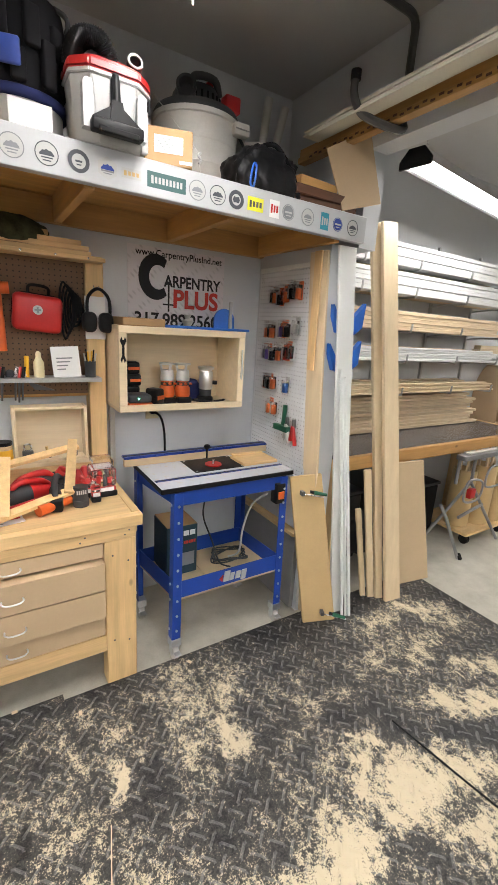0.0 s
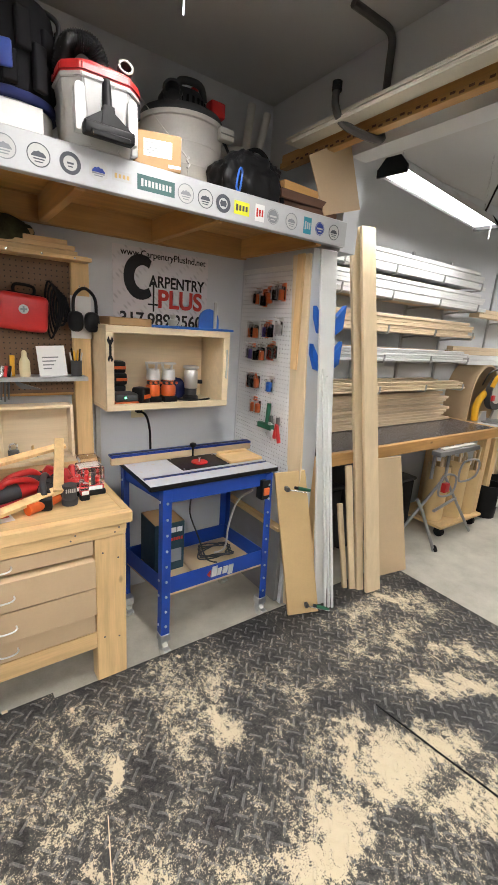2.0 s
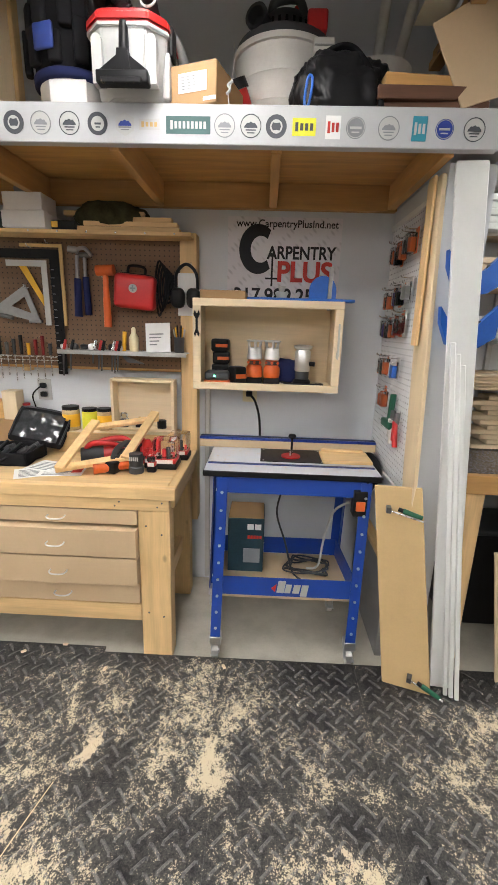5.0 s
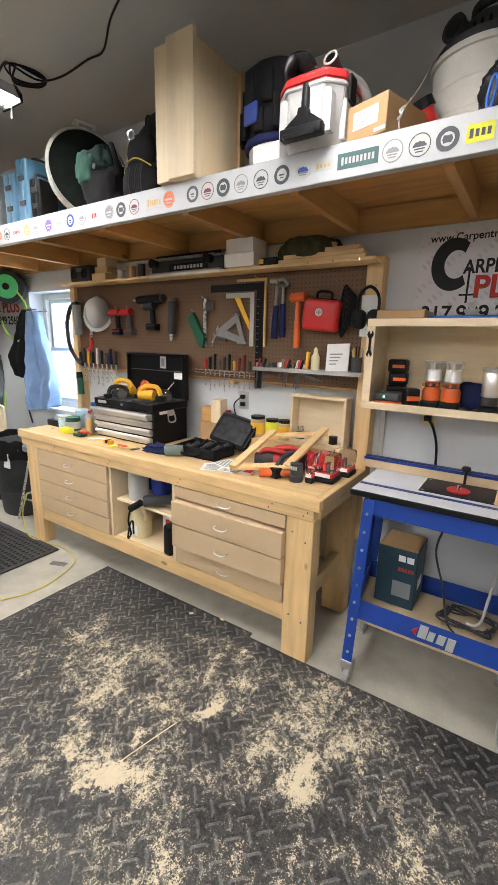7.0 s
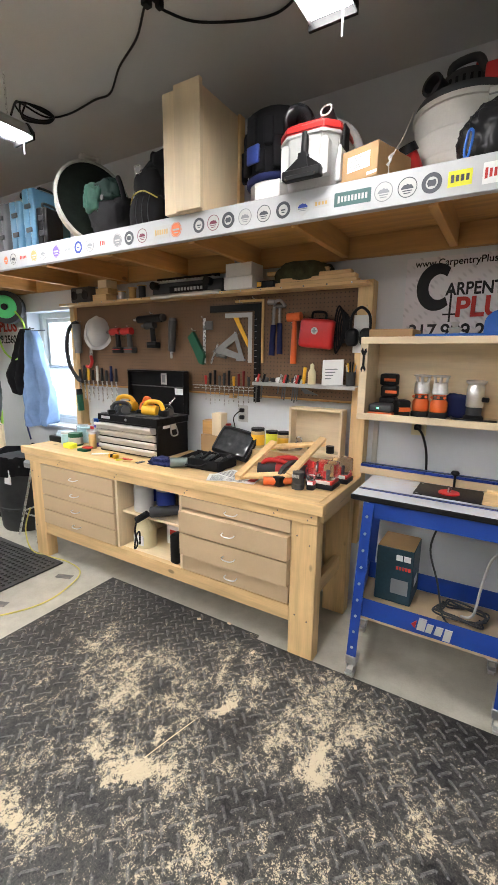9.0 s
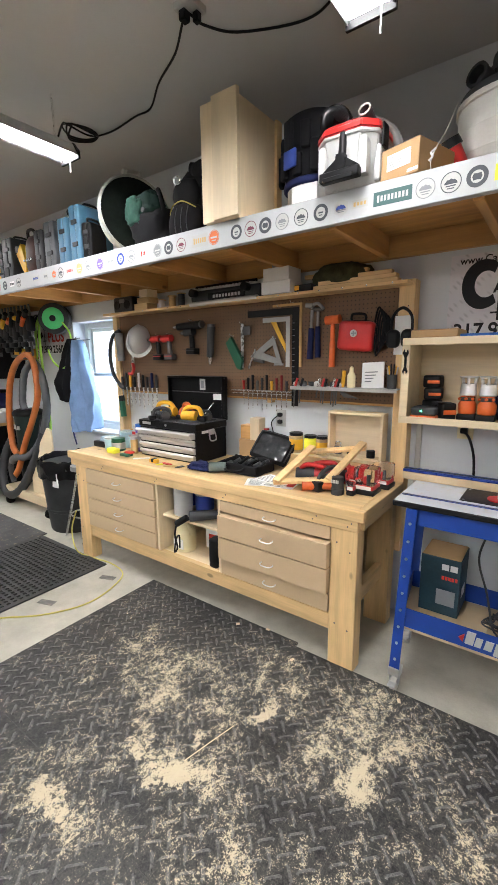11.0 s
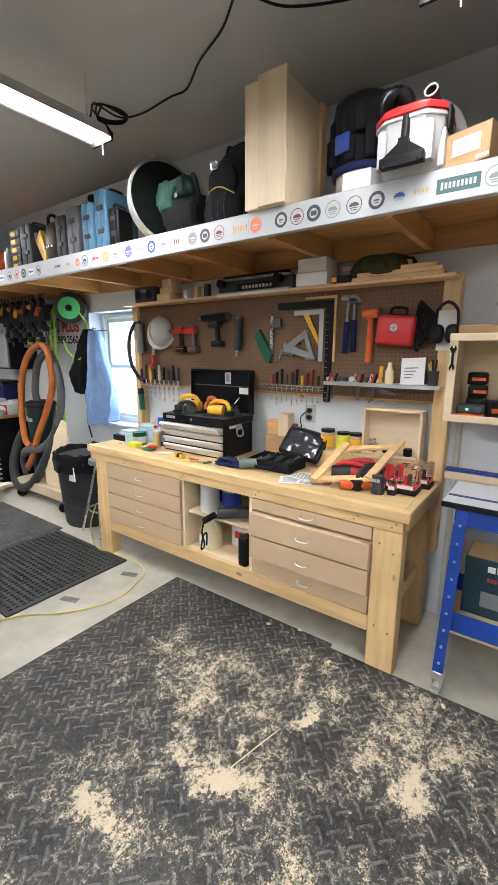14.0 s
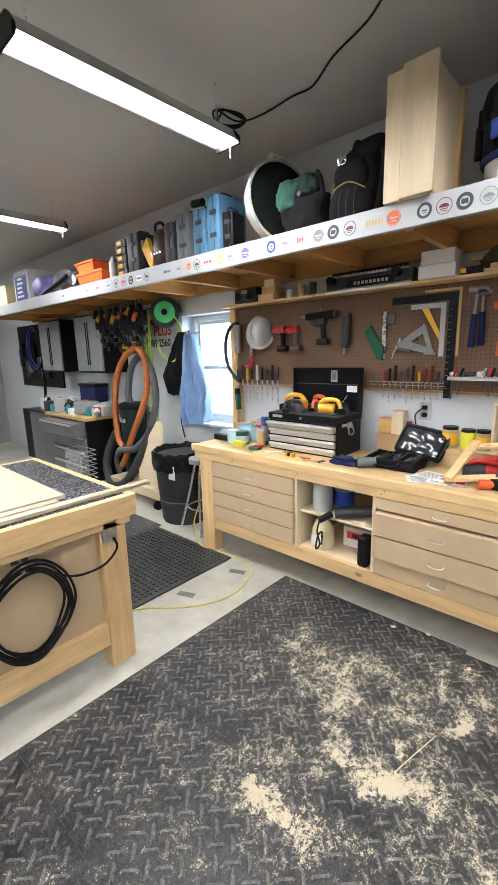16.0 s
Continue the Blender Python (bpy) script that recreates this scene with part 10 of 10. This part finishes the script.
    pbox("crate", u, blue_cloth, (-4.50, 2.55, 0.90), (-4.10, 2.73, 1.22), 0.01)
    pbox("lid", u, black_plastic, (-4.52, 2.54, 1.22), (-4.08, 2.74, 1.26), 0.008)
    c = thing("cord_coil", "coiled blue cord hung on the far wall", "cord", (-6.0, 2.7, 1.5))
    for k in range(5):
        psweep("coil", c, ink_blue if k % 2 else black_plastic, [(-6.0 + (0.22 + 0.02 * k) * math.cos(a), 2.66 - 0.01 * k, 1.75 + (0.26 + 0.02 * k) * math.sin(a)) for a in [math.pi * i / 4 for i in range(8)]], 0.014, 6, 4, True)
    psweep("tail", c, black_plastic, [(-5.9, 2.68, 1.5), (-5.85, 2.66, 1.2), (-5.92, 2.66, 0.9)], 0.02, 6, 4, ribs=0.3)
    p = thing("plywood_offcut", "tan plywood sheet standing at the far end", "board", (-5.8, 2.5, 0))
    pbox("board", p, ply, (-6.0, 2.45, 0.0), (-5.62, 2.47, 0.75), 0.003)
    pbox("stand", p, black_metal, (-6.4, 2.48, 0.0), (-5.6, 2.74, 0.80), 0.004)


far_tools()


# black board added behind the hanging gear to fill a dark stretch of wall
def dark_board():
    b = thing("dark_filler_board", "added black board with dark gear, filling a dark stretch of far wall", "tool board", (-6.0, 2.74, 1.2))
    pbox("board", b, black_metal, (-6.9, 2.735, 1.15), (-5.35, WALL - 0.001, 2.12), 0.003)
    random.seed(12)
    for k in range(12):
        x, z = -6.8 + 0.115 * k, 1.5 + 0.45 * random.random()
        pbox("hanging_gear", b, (dark_grey, black_plastic, iron, grey_plastic)[k % 4], (x, 2.68, z - 0.16 - 0.12 * random.random()), (x + 0.06, 2.734, z + 0.05), 0.012)


dark_board()
banner(-3.42, -2.64, 2.14, 0.46)


# ---- assembly table ----
def assembly_table():
    x0, x1, y0, y1, z = -2.05, -0.815, -1.2, 0.985, 0.92
    t = thing("assembly_table", "pine framed assembly table with a dark laminate top", "table", ((x0 + x1) / 2, 0, 0))
    pbox("top_panel", t, dark_top, (x0 + 0.04, y0 + 0.04, z - 0.025), (x1 - 0.04, y1 - 0.04, z - 0.002), 0.001)
    pbox("edge_rail", t, pine_y, (x1 - 0.04, y0, z - 0.11), (x1, y1, z), 0.004)
    pbox("edge_rail", t, pine_y, (x0, y0, z - 0.11), (x0 + 0.04, y1, z), 0.004)
    pbox("end_rail", t, pine_x, (x0 + 0.04, y1 - 0.04, z - 0.11), (x1 - 0.04, y1, z), 0.004)
    pbox("end_rail", t, pine_x, (x0 + 0.04, y0, z - 0.11), (x1 - 0.04, y0 + 0.04, z), 0.004)
    for x in (x0 + 0.03, x1 - 0.13):
        for y in (y0 + 0.05, y1 - 0.19):
            pbox("leg", t, pine_z, (x, y, 0), (x + 0.09, y + 0.14, z - 0.11), 0.004)
    pbox("sub_rail", t, pine_y, (x1 - 0.06, y0 + 0.03, z - 0.15), (x1 - 0.02, y1 - 0.03, z - 0.111), 0.003)
    pbox("side_panel", t, mdf, (x1 - 0.10, y0 + 0.19, 0.20), (x1 - 0.085, y1 - 0.19, z - 0.15), 0.001)
    pbox("stretcher", t, pine_y, (x1 - 0.085, y0 + 0.19, 0.13), (x1 - 0.045, y1 - 0.19, 0.25), 0.003)
    hk = pbox("hook_plate", t, iron, (x1 - 0.085, 0.40, 0.73), (x1 - 0.07, 0.47, 0.79), 0.003)
    psweep("hook", hk, steel, [(x1 - 0.07, 0.43, 0.76), (x1 - 0.03, 0.43, 0.73), (x1 - 0.03, 0.43, 0.70), (x1 - 0.02, 0.43, 0.72)], 0.007)
    bx = pbox("outlet_box", t, zinc, (x1 - 0.045, 0.80, 0.70), (x1 - 0.02, 0.88, 0.80), 0.004, "steel outlet box on the leg")
    prod("switch", bx, steel, (x1 - 0.02, 0.85, 0.75), (x1 + 0.005, 0.855, 0.75), 0.008)
    c = thing("cord_coil", "thick coil of dark extension cord hung on a hook", "cord", (x1 - 0.03, 0.43, 0.30))
    for k in range(7):
        rr, ph = 0.165 + 0.012 * (k % 4), 0.4 * k
        psweep("coil", c, black_plastic, [(x1 - 0.03 + 0.018 * math.sin(3 * a + ph), 0.43 + 0.012 * math.sin(ph) + rr * 0.95 * math.cos(a), 0.515 - 0.012 * (k % 3) + rr * 1.12 * math.sin(a)) for a in [math.pi * i / 6 for i in range(12)]], 0.0065, 6, 5, True)
    psweep("tail", c, black_plastic, [(x1 - 0.02, 0.52, 0.68), (x1 - 0.02, 0.64, 0.60), (x1 - 0.01, 0.78, 0.60), (x1 - 0.01, 0.86, 0.66), (x1 - 0.01, 0.85, 0.72)], 0.006)
    s = thing("panel_sheet", "pale raw sheet lying on the assembly table", "panel", (-1.5, 0.2, z))
    pbox("sheet", s, raw_sheet, (-1.92, -0.9, z), (-1.02, 0.72, z + 0.02), 0.002)
    for i, (x, yb, m) in enumerate(((-0.965, 0.66, trim_z), (-0.90, 1.12, trim_z))):
        b = thing("wood_strip", "long pale wood strip lying along the table edge", "strip", (x, 0.2, z), group="strips on the assembly table")
        pbox("strip", b, raw_sheet, (x - 0.022, -0.9, z + 0.001), (x + 0.022, yb, z + 0.022), 0.004)


assembly_table()


# ---- things on the floor ----
def grid_mat():
    g = thing("rubber_mat", "black rubber mat with a grid of drainage holes", "mat", (-1.75, 1.6, 0), kind="structure")
    x0, x1, y0, y1 = -2.17, -1.25, 1.17, 2.02
    nx, ny = 22, 20
    bm = B()
    w, d = (x1 - x0) / nx, (y1 - y0) / ny
    for i in range(nx + 1):
        box(bm, (x0 + i * w - 0.010, y0, 0.001), (x0 + i * w + 0.010, y1, 0.013))
    for j in range(ny + 1):
        box(bm, (x0, y0 + j * d - 0.010, 0.0012), (x1, y0 + j * d + 0.010, 0.0125))
    for a, b in (((x0 - 0.03, y0 - 0.03), (x1 + 0.03, y0)), ((x0 - 0.03, y1), (x1 + 0.03, y1 + 0.03)), ((x0 - 0.03, y0), (x0, y1)), ((x1, y0), (x1 + 0.03, y1))):
        box(bm, (*a, 0.001), (*b, 0.0135), 0.003)
    # grey base colour paints the sheen on the black rubber
    part("grid", bm, M("sheen_grey_rubber", (0.045, 0.045, 0.047), 0.5, var=0.4, scale=5), g)
    f = thing("foam_mat", "worn dark grey floor mat by the bin", "mat", (-2.9, 1.7, 0), kind="structure")
    pbox("sheet", f, M("worn_grey_mat", (0.09, 0.09, 0.092), 0.8, var=0.4, scale=4, dust=0.12), (-3.4, 1.05, 0.001), (-2.21, 2.10, 0.011), 0.003)


def floor_bits():
    c = thing("extension_cord", "thin yellow extension cord lying on the concrete", "cord", (-1.0, 1.8, 0))
    cord = M("yellow_cord_jacket", (0.62, 0.55, 0.14), 0.5)
    psweep("cord", c, cord, [(-1.54, 2.02, 0.40), (-1.60, 2.0, 0.22), (-1.57, 2.01, 0.05), (-1.45, 2.05, 0.007), (-1.2, 2.08, 0.007), (-0.98, 2.02, 0.007), (-0.87, 1.80, 0.007), (-0.86, 1.60, 0.007), (-0.98, 1.38, 0.007), (-1.20, 1.16, 0.007), (-1.22, 0.9, 0.007), (-1.1, 0.6, 0.007)], 0.0055)
    for x, y in ((-1.10, 1.488), (-1.044, 1.931)):
        p = thing("floor_tape", "worn grey tape strip stuck on the concrete", "tape", (x, y, 0), 20, "tape strips on the floor", world=False)
        pbox("strip", p, tape_grey, (-0.062, -0.026, 0), (0.062, 0.026, 0.0016), 0.0005)
    k = thing("extension_cord", "thin black cord lying across the floor mat", "cord", (1.8, 0.9, 0.016))
    psweep("cord", k, black_plastic, [(1.775, 1.24, 0.020), (1.79, 1.12, 0.020), (1.815, 0.92, 0.020), (1.84, 0.75, 0.020), (1.90, 0.3, 0.020), (2.1, -0.4, 0.020)], 0.0045)
    s = thing("straw", "pale straw of wood lying in the sawdust", "splinter", (0.45, 1.35, 0.016))
    psweep("splinter", s, trim_x, [(0.495, 1.19, 0.020), (0.525, 1.32, 0.020), (0.555, 1.44, 0.020)], 0.002, 5, 2)
    for i, (x, y) in enumerate(((0.30, 2.09), (0.12, 2.03), (0.55, 1.95), (1.10, 2.0))):
        t = thing("wood_chip", "small pale wood chip on the floor mat", "chip", (x, y, 0.016), 40 * i, "chips on the floor", world=False)
        pbox("chip", t, trim_x, (-0.012, -0.007, 0), (0.012, 0.007, 0.008), 0.002)


grid_mat()
floor_bits()
